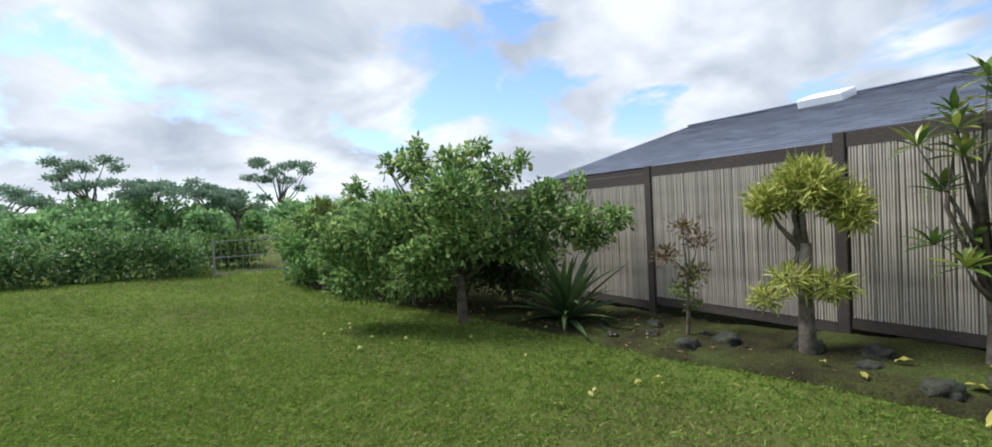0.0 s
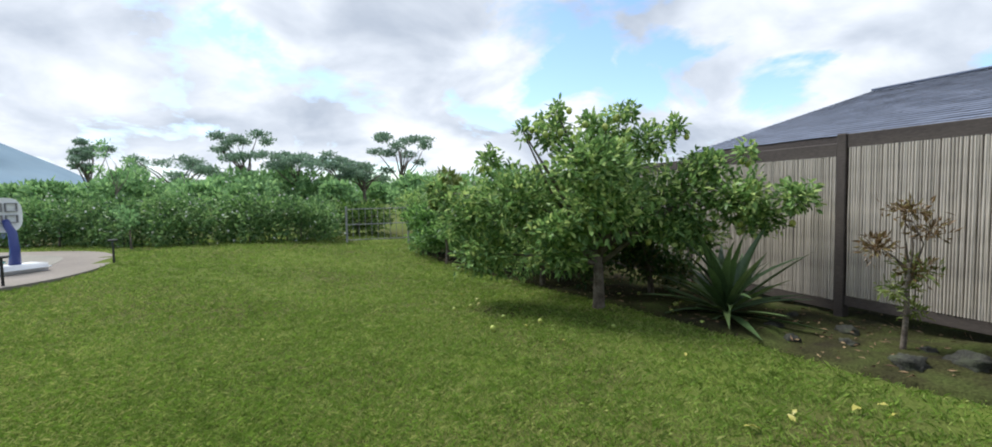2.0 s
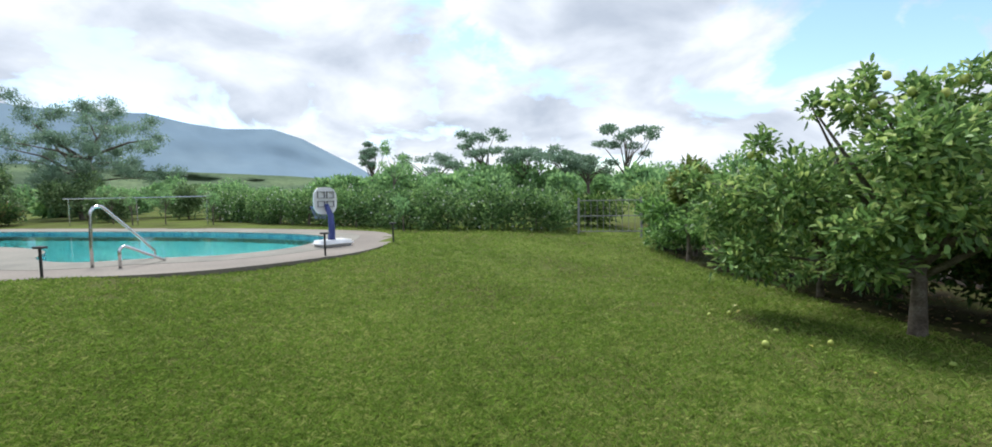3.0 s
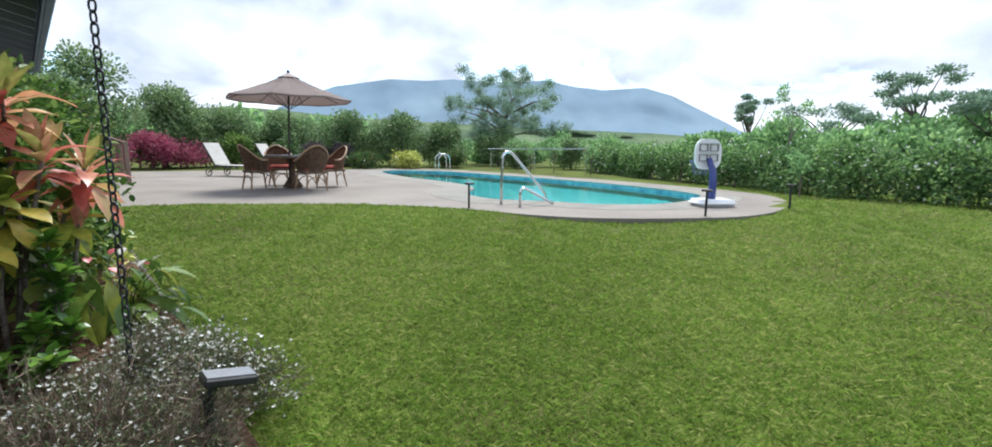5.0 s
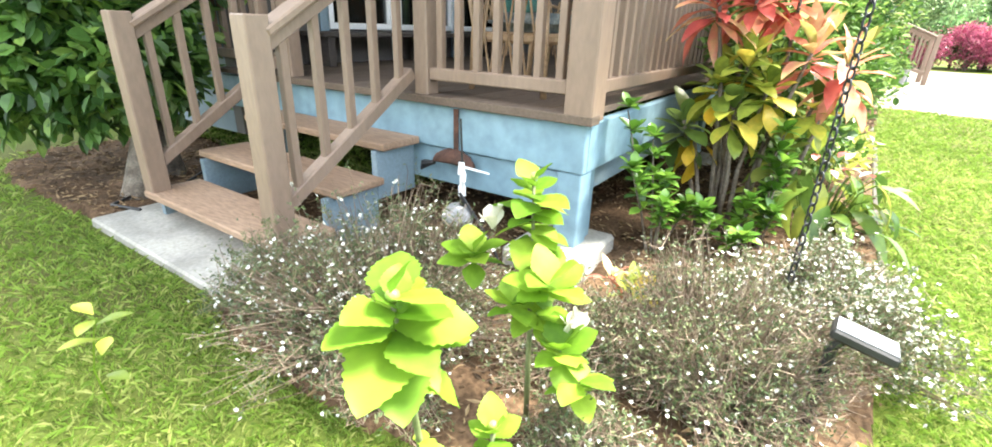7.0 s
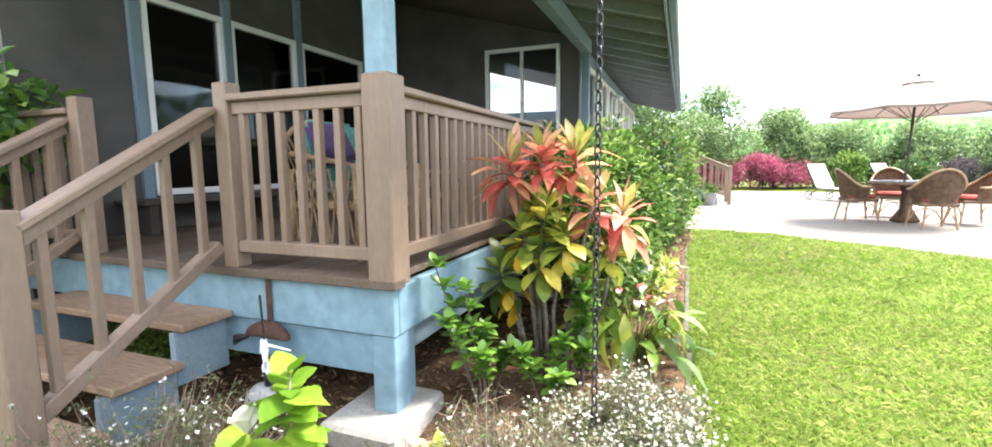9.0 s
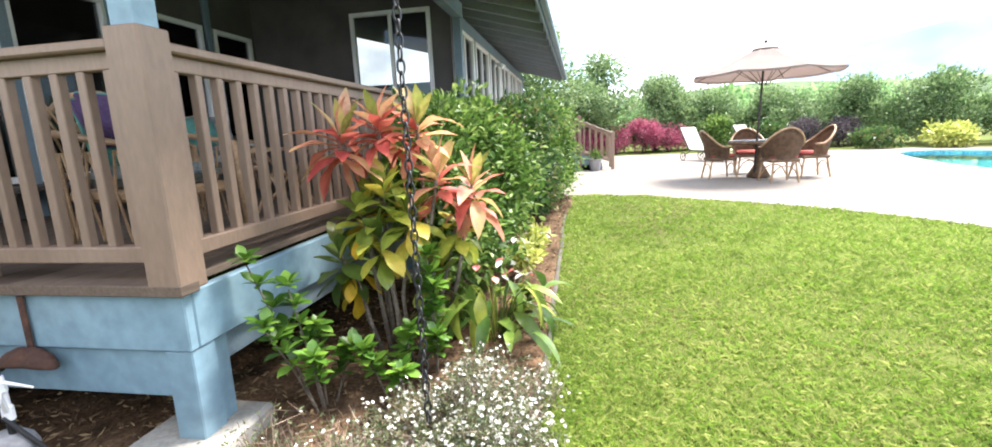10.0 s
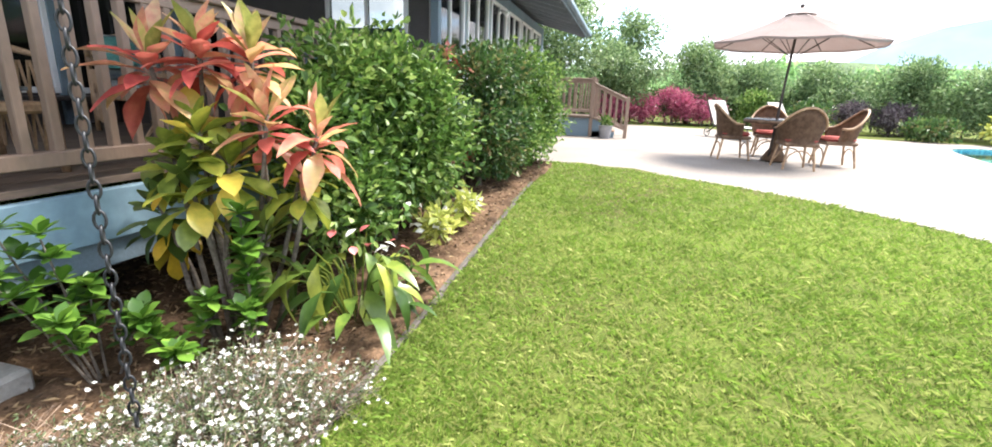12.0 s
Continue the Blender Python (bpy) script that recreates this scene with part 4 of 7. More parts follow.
range_mesh("backdrop_mountains", [(16, 0), (21, 95), (23.5, 135), (26.5, 185), (29.5, 215), (34, 210), (37, 222), (40.5, 245), (46, 235), (51, 246), (54, 238), (58, 240), (64, 208), (68, 160), (72, 90), (77, 30), (80, 0)], 1350, 420, M_MOUNT_HAZE, "hazy blue green mountain ridge under cloud", 3.0, 0.03)
range_mesh("backdrop_hills", [(-30, 3), (0, 5), (20, 9), (30, 13), (45, 17), (60, 20), (72, 25), (90, 18), (130, 9)], 210, 120, M_HILL_HAZE, "low green hills with pasture", 8.0, 0.25)


def tree(name, label, x, y, z0, z1, r, n_leaf, leaf, width, material, seed, nb=9, trunk=0.08, hollow=0.35, clear=0.35, group="", size=0.45):
    """A broad tree or bush: tapered trunk with limbs, crown of separate leaves."""
    zb = ground_z(x, y)
    t = thing(name, label, "tree" if trunk > 0.05 else "shrub", group, at=(x, y, zb))
    h = z1 - zb
    bl = blobs_at(0, 0, max(z0 - zb, 0.02), h, r, nb, seed, size)
    part("trunk", limbs(bmesh.new(), (0, 0, 0), max(0.12, h * clear), trunk, bl, seed, 9), M_BARK, t, smooth=True)
    crown("crown", bl, n_leaf, leaf, width, material, t, seed, hollow)
    return t


rng = random.Random(11)
for i in range(84):
    b = -24 + i * 1.95 + rng.uniform(-1.2, 1.2)
    d = rng.uniform(30, 62)
    h = rng.uniform(2.2, 4.2) * (d / 42) ** 0.8
    h *= 0.62 if 24 < b < 62 else 1.0
    x, y = -2 - math.sin(radians(b)) * d, 4 + math.cos(radians(b)) * d
    t = thing("woodland_tree", "round green tree in the far woods", "tree", "far woods", at=(x, y, ground_z(x, y)))
    r = h * rng.uniform(0.55, 0.9)
    bl = blobs_at(0, 0, 0.1, h, r, 9, i, 0.5)
    part("trunk", limbs(bmesh.new(), (0, 0, 0), h * 0.3, 0.1, bl, i, 4), M_BARK, t)
    crown("crown", bl, 1500, 0.42, 0.26, M_WOODS_HAZE, t, i, 0.3)
for x, y, h, seed, w in ((-5.8, 46.2, 6.7, 1, 2.3), (1.5, 46.5, 5.0, 2, 2.6), (-1.8, 47.5, 5.2, 7, 2.4), (6.9, 45.5, 6.9, 3, 2.2), (-20.8, 58.5, 7.4, 4, 1.5), (-11.5, 49.5, 4.8, 5, 3.0), (3.6, 46.5, 4.7, 9, 2.4)):
    t = thing("albizia_tree", "tall flat topped tree with thin layered canopy", "tree", "far woods", at=(x, y, ground_z(x, y)))
    rg = random.Random(seed)
    bl = [(rg.uniform(-1, 1) * w, rg.uniform(-1, 1) * w, h * rg.uniform(0.58, 0.97), w * rg.uniform(0.3, 0.5), w * rg.uniform(0.3, 0.5), 0.32) for _ in range(12)]
    part("trunk", limbs(bmesh.new(), (0, 0, 0), h * 0.5, 0.16, bl, seed, 12, 0.06), M_BARK, t, smooth=True)
    crown("crown", bl, 2600, 0.26, 0.12, M_FARTREE_HAZE, t, seed, 0.6)

# hedge along the back, with white flowers, and the bushes by the gate
hedge = thing("flowering_hedge", "long dark green hedge with small white flowers", "hedge")
hb, hrng = [], random.Random(4)
for i in range(60):
    s = i / 59
    x = -13.5 + s * 13.2
    y = 19.2 - 0.0 * s - 5.3 * min(1, s / 0.75) ** 1.0 - 0.2 * s
    z = ground_z(x, y)
    h = hrng.uniform(1.05, 1.28)
    for _ in range(2):
        hb.append((x + hrng.uniform(-.2, .2), y + hrng.uniform(-.1, .6), z + h * (0.30 if _ else hrng.uniform(0.58, 0.66)), 0.42, 0.42, h * 0.40))
crown("foliage", hb, 46000, 0.085, 0.05, M_BACKHEDGE, hedge, 31, 0.3)
p, w = clumps(hb, 900, 77, 0.05)
v, f = kites(p + w * 0.06, w, 0.06, 0.06)
arrays("blossoms", v, f, M_WHITEFL, hedge, "small white blossoms")["kind"] = "stuff"
for i in range(30):
    hs = bmesh.new()
    q = hb[i * 4]
    tube(hs, [(q[0], q[1], ground_z(q[0], q[1]) - 0.05), (q[0] + .05, q[1], q[2])], [0.025, 0.012], 5)
    part("stem", hs, M_BARK, hedge)

gate = thing("garden_gate", "low wire garden gate between two posts", "gate", at=(0.75, 13.45, ground_z(0.75, 13.45)), rz=-4)
for x in (-0.75, 0.75):
    part("post", bx(x - 0.025, x + 0.025, -0.025, 0.025, -0.1, 0.95, 0.005), M_GREYPL, gate)
for z in (0.12, 0.5, 0.88):
    gb = bmesh.new()
    tube(gb, [(-0.75, 0, z), (0.75, 0, z)], 0.012, 6)
    part("wire_bar", gb, M_GREYPL, gate)
for i in range(9):
    gb = bmesh.new()
    tube(gb, [(-0.6 + i * 0.15, 0, 0.1), (-0.6 + i * 0.15, 0, 0.9)], 0.006, 5)
    part("wire", gb, M_GREYPL, gate)
tree("gate_bush", "light green bush behind the gate", 0.4, 15.2, 0.2, 1.35, 1.1, 2600, 0.12, 0.06, M_GARDENIA, 61, trunk=0.04)
tree("gate_bush", "light green bush behind the gate", 2.3, 15.8, 0.2, 1.7, 1.1, 2600, 0.12, 0.06, M_LEMON, 62, trunk=0.04)

# citrus tree and the bushes along the fence
lemon = thing("lemon_tree", "lemon tree with green leaves and pale fruit", "tree", at=(2.46, 6.08, 0.0))
lb = [(q[0] * 1.22 + 0.12 * max(0, q[2] - 1.0), q[1] * 1.15 - 0.14 * max(0, q[2] - 1.0), q[2] * 0.97, q[3] * 1.05, q[4] * 1.05, q[5]) for q in [(-0.75, 0.35, 1.35, 0.62, 0.6, 0.5), (-0.35, -0.3, 1.75, 0.55, 0.5, 0.42), (0.1, 0.2, 1.7, 0.7, 0.7, 0.5), (0.6, -0.35, 1.35, 0.55, 0.5, 0.5), (0.95, -0.75, 1.35, 0.45, 0.4, 0.36), (-0.2, -0.45, 1.25, 0.6, 0.45, 0.42), (-0.62, 0.1, 2.15, 0.26, 0.26, 0.28), (-0.05, 0.1, 2.18, 0.3, 0.28, 0.26), (0.32, -0.15, 2.05, 0.3, 0.26, 0.24), (0.75, -0.45, 1.72, 0.32, 0.3, 0.22), (-1.1, 0.8, 1.2, 0.5, 0.5, 0.5), (1.2, -1.15, 1.35, 0.3, 0.25, 0.2), (0.3, 0.8, 1.2, 0.7, 0.6, 0.55), (-0.64, 0.05, 2.38, 0.11, 0.11, 0.12), (-0.02, -0.05, 2.36, 0.12, 0.12, 0.12), (-0.3, 0.0, 2.25, 0.14, 0.14, 0.14), (0.5, -0.5, 1.0, 0.4, 0.35, 0.2), (-0.55, -0.3, 1.05, 0.45, 0.35, 0.2), (-1.05, 0.55, 1.85, 0.16, 0.16, 0.2), (-0.85, 0.3, 2.2, 0.1, 0.1, 0.16), (0.2, 0.1, 2.42, 0.09, 0.09, 0.16), (0.55, -0.2, 2.2, 0.13, 0.12, 0.16), (1.0, -0.7, 1.85, 0.14, 0.14, 0.16), (-1.45, 0.95, 1.5, 0.2, 0.2, 0.2), (-0.5, -0.2, 0.75, 0.42, 0.35, 0.26), (-1.0, 0.5, 0.7, 0.5, 0.45, 0.35), (0.75, -0.5, 0.9, 0.4, 0.35, 0.25), (0.25, 0.45, 0.75, 0.5, 0.4, 0.3), (1.15, -0.85, 1.1, 0.32, 0.3, 0.25)]]
part("trunk", limbs(bmesh.new(), (0, 0, 0), 0.85, 0.065, lb, 5, 24, 0.05), M_BARK, lemon, smooth=True)
crown("crown", lb, 20000, 0.078, 0.042, M_LEMON, lemon, 12, 0.5, leaf=ovals)
fruit_me = bmesh.new()
bmesh.ops.create_icosphere(fruit_me, subdivisions=2, radius=0.034)
for vv in fruit_me.verts:
    vv.co.z *= 1.2
fruit_me = mesh_of("fruit", fruit_me, M_FRUIT, True)
frng = random.Random(8)
for _ in range(34):
    q = lb[frng.randrange(len(lb))]
    a = frng.uniform(0, 6.28)
    piece("fruit", fruit_me, lemon, pose(q[0] + math.cos(a) * q[3] * 0.8, q[1] + math.sin(a) * q[4] * 0.8 - 0.1, q[2] - q[5] * frng.uniform(0.1, 0.8)))
for i, (x, y, z0, z1, r, m, nl, lf) in enumerate(((2.45, 7.6, 0.1, 1.85, 0.95, M_LEMON, 5200, 0.09), (2.55, 8.7, 0.1, 1.75, 0.9, M_DARKSHRUB, 4600, 0.09), (2.2, 9.7, 0.1, 1.6, 0.8, M_HEDGE, 3600, 0.09), (1.95, 10.8, 0.05, 1.5, 0.8, M_HEDGE, 3600, 0.09), (1.75, 11.9, 0.05, 1.35, 0.8, M_HEDGE, 3200, 0.1), (3.2, 7.4, 0.05, 1.6, 0.9, M_DARKSHRUB, 4200, 0.09), (3.3, 9.2, 0.1, 1.7, 1.0, M_HEDGE, 3600, 0.1), (1.75, 10.5, 1.0, 2.0, 0.5, M_YOUNG, 1500, 0.12), (3.4, 6.3, 0.05, 1.3, 0.7, M_DARKSHRUB, 3000, 0.09))):
    tree("fence_shrub", "dense green shrub in the row by the fence" if m is not M_YOUNG else "yellow green shrub top above the row", x, y, z0, z1, r, nl, lf, lf * 0.5, m, 100 + i, trunk=0.04, group="shrubs by the fence")

# agave
agave = thing("agave_plant", "large spiky agave with dark green blades", "plant", at=(3.38, 5.02, 0.0))
ag = [big_leaf("blade", 1.0, 0.095, d, M_AGAVE, 6, 0.35, tip=1.3, cup=0.5) for d in (0.1, 0.3, 0.55)]
rosette(agave, "blade", ag, (0, 0, 0.12), 64, (84, 4), 3, (0.72, 1.1), 0.06)

# thin red-tipped shrub, golden topiary, spiky tree by the fence
thin = thing("croton_shrub", "thin upright shrub with sparse reddish leaves", "shrub", at=(3.84, 3.62, 0.02))
tb = [(0.0, 0, 1.18, 0.22, 0.24, 0.12), (0.1, -0.12, 1.02, 0.2, 0.2, 0.14), (-0.14, 0.14, 0.88, 0.2, 0.2, 0.16), (0.05, -0.05, 0.68, 0.18, 0.18, 0.16), (-0.06, 0.03, 0.52, 0.16, 0.16, 0.12), (0.06, -.04, 0.36, 0.13, 0.13, 0.1)]
part("trunk", limbs(bmesh.new(), (0, 0, 0), 0.75, 0.02, tb, 4, 7, 0.05), M_BARK, thin, smooth=True)
crown("upper_leaves", tb[:4], 460, 0.066, 0.022, M_DRYLEAF, thin, 14, 0.9, "reddish narrow leaves")
crown("lower_leaves", tb[3:], 320, 0.062, 0.022, M_YOUNG, thin, 15, 0.8)
topi = thing("golden_topiary", "clipped small tree with golden feathery foliage in two tiers", "tree", at=(3.84, 2.44, 0.10))
pb = [(0, 0, 1.42, 0.30, 0.38, 0.20), (-0.1, 0.28, 1.32, 0.2, 0.2, 0.16), (0.1, -0.3, 1.28, 0.22, 0.24, 0.16), (0.05, 0.0, 1.55, 0.22, 0.25, 0.12), (-0.05, 0.32, 0.45, 0.14, 0.16, 0.1), (0.0, -0.18, 0.60, 0.2, 0.22, 0.13), (-0.15, 0.05, 0.66, 0.16, 0.16, 0.12), (0.06, -0.42, 1.16, 0.12, 0.14, 0.1)]
part("trunk", limbs(bmesh.new(), (0, 0, 0), 0.95, 0.062, pb, 9, 9, 0.03), M_BARK, topi, smooth=True)
crown("crown", [(q[0], q[1] * 0.86, q[2], q[3] * 0.9, q[4] * 0.86, q[5]) for q in pb[:4] + pb[7:]], 3200, 0.10, 0.020, M_GOLDEN, topi, 19, 0.4)
crown("lower_tuft", pb[4:7], 650, 0.11, 0.020, M_GOLDEN, topi, 20, 0.5)
drac = thing("spiky_tree", "slender branching tree with tufts of stiff leaves", "tree", at=(4.22, 1.36, 0.18))
db = [(0.0, 0.0, 2.05, .1, .1, .1), (-0.1, 0.15, 1.7, .1, .1, .1), (0.02, -0.15, 1.45, .1, .1, .1), (-0.1, 0.25, 1.25, .1, .1, .1), (0, 0.1, 0.9, .1, .1, .1), (-.12, -.1, 1.85, .1, .1, .1), (-.1, .3, 0.85, .1, .1, .1), (-.2, .1, 1.5, .1, .1, .1), (.05, .2, 1.85, .1, .1, .1), (-.15, -.2, 1.1, .1, .1, .1), (-.2, .35, 1.6, .1, .1, .1), (-.2, .1, 0.7, .1, .1, .1)]
part("trunk", limbs(bmesh.new(), (0, 0, 0), 0.7, 0.045, db, 12, 12, 0.05), M_BARK, drac, smooth=True)
dl = [big_leaf("leaf", 0.23, 0.05, 0.35, M_ANTH, 4, 0.45)]
for i, q in enumerate(db):
    rosette(drac, "leaf", dl, q[:3], 17, (75, -5), 40 + i)

rrng = random.Random(21)
for x, y, s in ((3.46, 3.36, 0.13), (3.80, 3.16, 0.15), (3.92, 2.46, 0.16), (3.62, 3.92, 0.08), (3.3, 4.2, 0.08), (3.95, 4.15, 0.10), (3.75, 1.95, 0.09), (3.6, 1.5, 0.14), (3.85, 1.2, 0.16), (3.95, 3.5, 0.07), (4.0, 2.0, 0.12), (3.5, 4.55, 0.09), (4.0, 4.75, 0.08)):
    b = bmesh.new()
    s *= 0.8
    bmesh.ops.create_icosphere(b, subdivisions=3, radius=s)
    for vv in b.verts:
        k = 1 + 0.35 * noise.noise(vv.co * (2.2 / s) * 0.35 + Vector((x * 9, y * 7, 0))) + 0.55 * noise.noise(vv.co * (6 / s) * 0.5 + Vector((y * 5, x * 3, 1)))
        vv.co = Vector((vv.co.x * k * 1.15, vv.co.y * k, vv.co.z * k * 0.85))
    r = part("rock", b, M_ROCK, smooth=True)
    r.matrix_world = pose(x, y, ground_z(x, y) + s * 0.30 + (0.16 * max(0, min(1, (x - 3.2) / 1.2)) * max(0, min(1, (3.8 - y) / 1.8))), 0, 0, rrng.uniform(0, 360))
    tagged(r, "rough dark lava rock in the fence bed", "rock", "fence bed rocks")
for i in range(26):
    x, y = rrng.uniform(0.6, 3.3), rrng.uniform(4.2, 7.2)
    if i < 12:
        fo = new("fallen_fruit", fruit_me)
        fo.matrix_world = pose(x, y, ground_z(x, y) + 0.035, rrng.uniform(0, 180), 0, rrng.uniform(0, 360)) @ Matrix.Scale(rrng.uniform(0.6, 0.95), 4)
        tagged(fo, "small yellow green fruit fallen on grass", "fruit", "fallen fruit")
fl = [big_leaf("fallen_leaf", 0.09, 0.045, 0.5, M_YELLOWLEAF, 4, 0.5, 0.15)]
for i in range(46):
    x, y = rrng.uniform(-1.5, 4.2), rrng.uniform(1.2, 8.2)
    if x < 1.2 - (y - 4) * 0.2 and rrng.random() < 0.75:
        continue
    fo = new("fallen_leaf", fl[0])
    fo.matrix_world = pose(x, y, ground_z(x, y) + 0.04, rrng.uniform(-20, 20), rrng.uniform(-20, 20), rrng.uniform(0, 360)) @ Matrix.Scale(rrng.uniform(0.5, 1.1), 4)
    tagged(fo, "dry yellow leaf lying on the lawn", "leaf", "fallen leaves")

for x, y, sc, rz in ((3.42, 1.12, 2.4, 60), (3.72, 1.42, 1.6, 200), (3.95, 1.75, 1.4, 20), (3.55, 1.95, 1.2, 130), (4.05, 1.30, 2.0, 290), (3.85, 0.95, 1.8, 100), (3.6, 2.2, 1.0, 330)):
    fo = new("fallen_leaf", fl[0])
    fo.matrix_world = pose(x, y, ground_z(x, y) + 0.07 + 0.16 * max(0, min(1, (x - 3.2) / 1.2)) * max(0, min(1, (3.8 - y) / 1.8)), 8, -6, rz) @ Matrix.Scale(sc, 4)
    tagged(fo, "large dry orange yellow leaf on the dark earth", "leaf", "fallen leaves in the fence bed")

# ---- trees and shrubs beyond the patio and pool ----
for i, (x, y, z1, r, m, lab, nl, lf) in enumerate((
        (-21.9, 1.2, 6.0, 2.5, M_GTREE_HAZE, "tall leafy tree behind the far deck", 15000, 0.14),
        (-24.5, 3.6, 5.0, 2.1, M_GTREE_HAZE, "tall leafy tree behind the patio", 14000, 0.14),
        (-26.6, 6.4, 4.0, 2.0, M_GTREE_HAZE, "dense green tree behind the patio", 12000, 0.14),
        (-27.2, 9.0, 3.5, 1.8, M_GTREE_HAZE, "dense green tree behind the patio", 10000, 0.13),
        (-26.2, 11.4, 3.2, 1.7, M_GTREE_HAZE, "rounded green tree behind the patio", 9000, 0.13),
        (-24.6, 13.9, 3.3, 1.6, M_GTREE_HAZE, "rounded green tree behind the pool", 9000, 0.13),
        (-23.2, 16.2, 3.3, 1.7, M_GTREE_HAZE, "rounded green tree behind the pool", 9000, 0.13),
        (-21.9, 18.0, 2.8, 1.4, M_GTREE_HAZE, "rounded green tree behind the pool", 7000, 0.13),
        (-24.7, 4.5, 1.75, 0.95, M_MAGENTA, "bush with dark pink red leaves", 3600, 0.09),
        (-24.9, 5.7, 1.95, 1.0, M_MAGENTA, "bush with dark pink red leaves", 3600, 0.09),
        (-25.1, 6.9, 1.7, 0.9, M_MAGENTA, "bush with dark pink red leaves", 2600, 0.09),
        (-23.9, 3.4, 1.6, 0.9, M_MAGENTA, "bush with dark red leaves", 2400, 0.12),
        (-23.6, 10.2, 1.6, 1.0, M_DARKSHRUB, "low dark shrub behind the loungers", 3000, 0.13),
        (-23.9, 11.7, 1.65, 0.85, M_PURPLE, "dark purple grey shrub behind the patio", 3000, 0.10),
        (-23.8, 13.0, 1.6, 0.85, M_PURPLE, "dark purple grey shrub behind the patio", 3000, 0.10),
        (-24.4, 8.6, 1.9, 0.9, M_GARDENIA, "light green shrub behind the patio", 3000, 0.13),
        (-21.6, 13.2, 1.15, 0.8, M_DARKSHRUB, "low shrub with spiky leaves by the pool", 1800, 0.14),
        (-20.9, 14.9, 1.2, 0.8, M_GOLDEN, "low yellow green shrub by the pool", 1600, 0.16),
        (-20.2, 17.0, 1.4, 0.9, M_DARKSHRUB, "low dark shrub behind the pool", 2400, 0.13),
        (-18.2, 19.4, 1.8, 1.0, M_GTREE_HAZE, "green shrub behind the pool", 2600, 0.14),
        (-16.0, 21.0, 2.0, 1.1, M_GTREE_HAZE, "green shrub behind the pool", 2600, 0.14),
        (-14.6, 22.0, 2.2, 1.1, M_WOODS_HAZE, "green shrub behind the pool", 2600, 0.14),
        (-13.0, 20.6, 1.5, 1.0, M_GTREE_HAZE, "green shrub at the end of the hedge", 2600, 0.14),
        (-18.6, 23.5, 2.4, 1.4, M_WOODS_HAZE, "green tree behind the pool", 3000, 0.16),
        (-21.5, 21.5, 2.7, 1.5, M_GTREE_HAZE, "green tree behind the pool", 3400, 0.16))):
    tree("garden_tree" if z1 > 2.5 else "garden_shrub", lab, x, y, 0.08, z1, r, nl, lf, lf * 0.5, m, 200 + i, nb=16, trunk=0.09 if z1 > 2.5 else 0.04, clear=0.3)
rear = thing("rear_hedge", "dense dark green hedge behind the patio lawn", "hedge")
rr_ = random.Random(14)
rb_blobs = []
for i in range(34):
    q = i / 33
    x, y = -25.6 - 1.3 * math.sin(q * 3.1), 2.0 + 16.5 * q
    x += 4.2 * max(0.0, q - 0.62)
    rb_blobs.append((x, y, ground_z(x, y) + 0.75 + rr_.uniform(-0.1, 0.2), 0.6, 0.6, 0.8))
    sb = bmesh.new()
    tube(sb, [(x, y, ground_z(x, y) - 0.1), (x + 0.05, y, ground_z(x, y) + 0.9)], [0.04, 0.015], 6)
    part("stem", sb, M_BARK, rear)
crown("foliage", rb_blobs, 16000, 0.13, 0.07, M_DARKSHRUB, rear, 88, 0.35)
airy = thing("airy_tree", "tall slender tree with thin feathery crown", "tree", at=(-22.6, 23.0, 0.1))
ab = [(random.Random(i).uniform(-2.9, 2.9), random.Random(i + 40).uniform(-1.6, 1.6), random.Random(i + 80).uniform(2.0, 6.1), 0.75, 0.75, 0.55) for i in range(90)]
ab = [(q[0] * 1.25, q[1] * 1.25, q[2] * 0.97 - 0.1, 0.60, 0.60, 0.45) for q in ab if abs(q[0]) < 3.3 - abs(q[2] - 3.4) * 0.75]
part("trunk", limbs(bmesh.new(), (0, 0, 0), 3.2, 0.14, ab, 3, 20, 0.05), M_BARK, airy, smooth=True)
crown("crown", ab, 34000, 0.11, 0.045, M_FARTREE_HAZE, airy, 44, 0.8)
for i, (x, y, h) in enumerate(((-5.2, 15.2, 2.6), (-4.4, 13.4, 0.9), (-14.2, 17.5, 1.3), (-15.2, 17.2, 1.3), (-16.5, 17.8, 1.4), (-12.2, 17.2, 1.2))):
    t = thing("young_tree", "thin young tree with sparse leaves", "tree", "young trees", at=(x, y, ground_z(x, y)))
    yb = [(random.Random(i * 9 + k).uniform(-.3, .3), random.Random(i * 7 + k).uniform(-.3, .3), h * (0.6 + 0.08 * k), .2, .2, .16) for k in range(5)]
    part("trunk", limbs(bmesh.new(), (0, 0, 0), h * 0.55, 0.018, yb, i, 6, 0.03), M_BARK, t)
    crown("crown", yb, 320, 0.09, 0.04, M_WOODS_HAZE, t, 300 + i, 0.8)


# ---- plants in the bed along the deck ----
ti_meshes = {k: [big_leaf("leaf", l, w, d, m, 8, 0.52, wv, 1.15, 0.30) for l, w, d, wv in ((0.30, 0.092, 0.50, 0.05), (0.29, 0.096, 0.90, 0.07), (0.25, 0.086, 0.30, 0.04))] for k, m in (("red", M_TI_RED), ("pink", M_TI_PINK))}
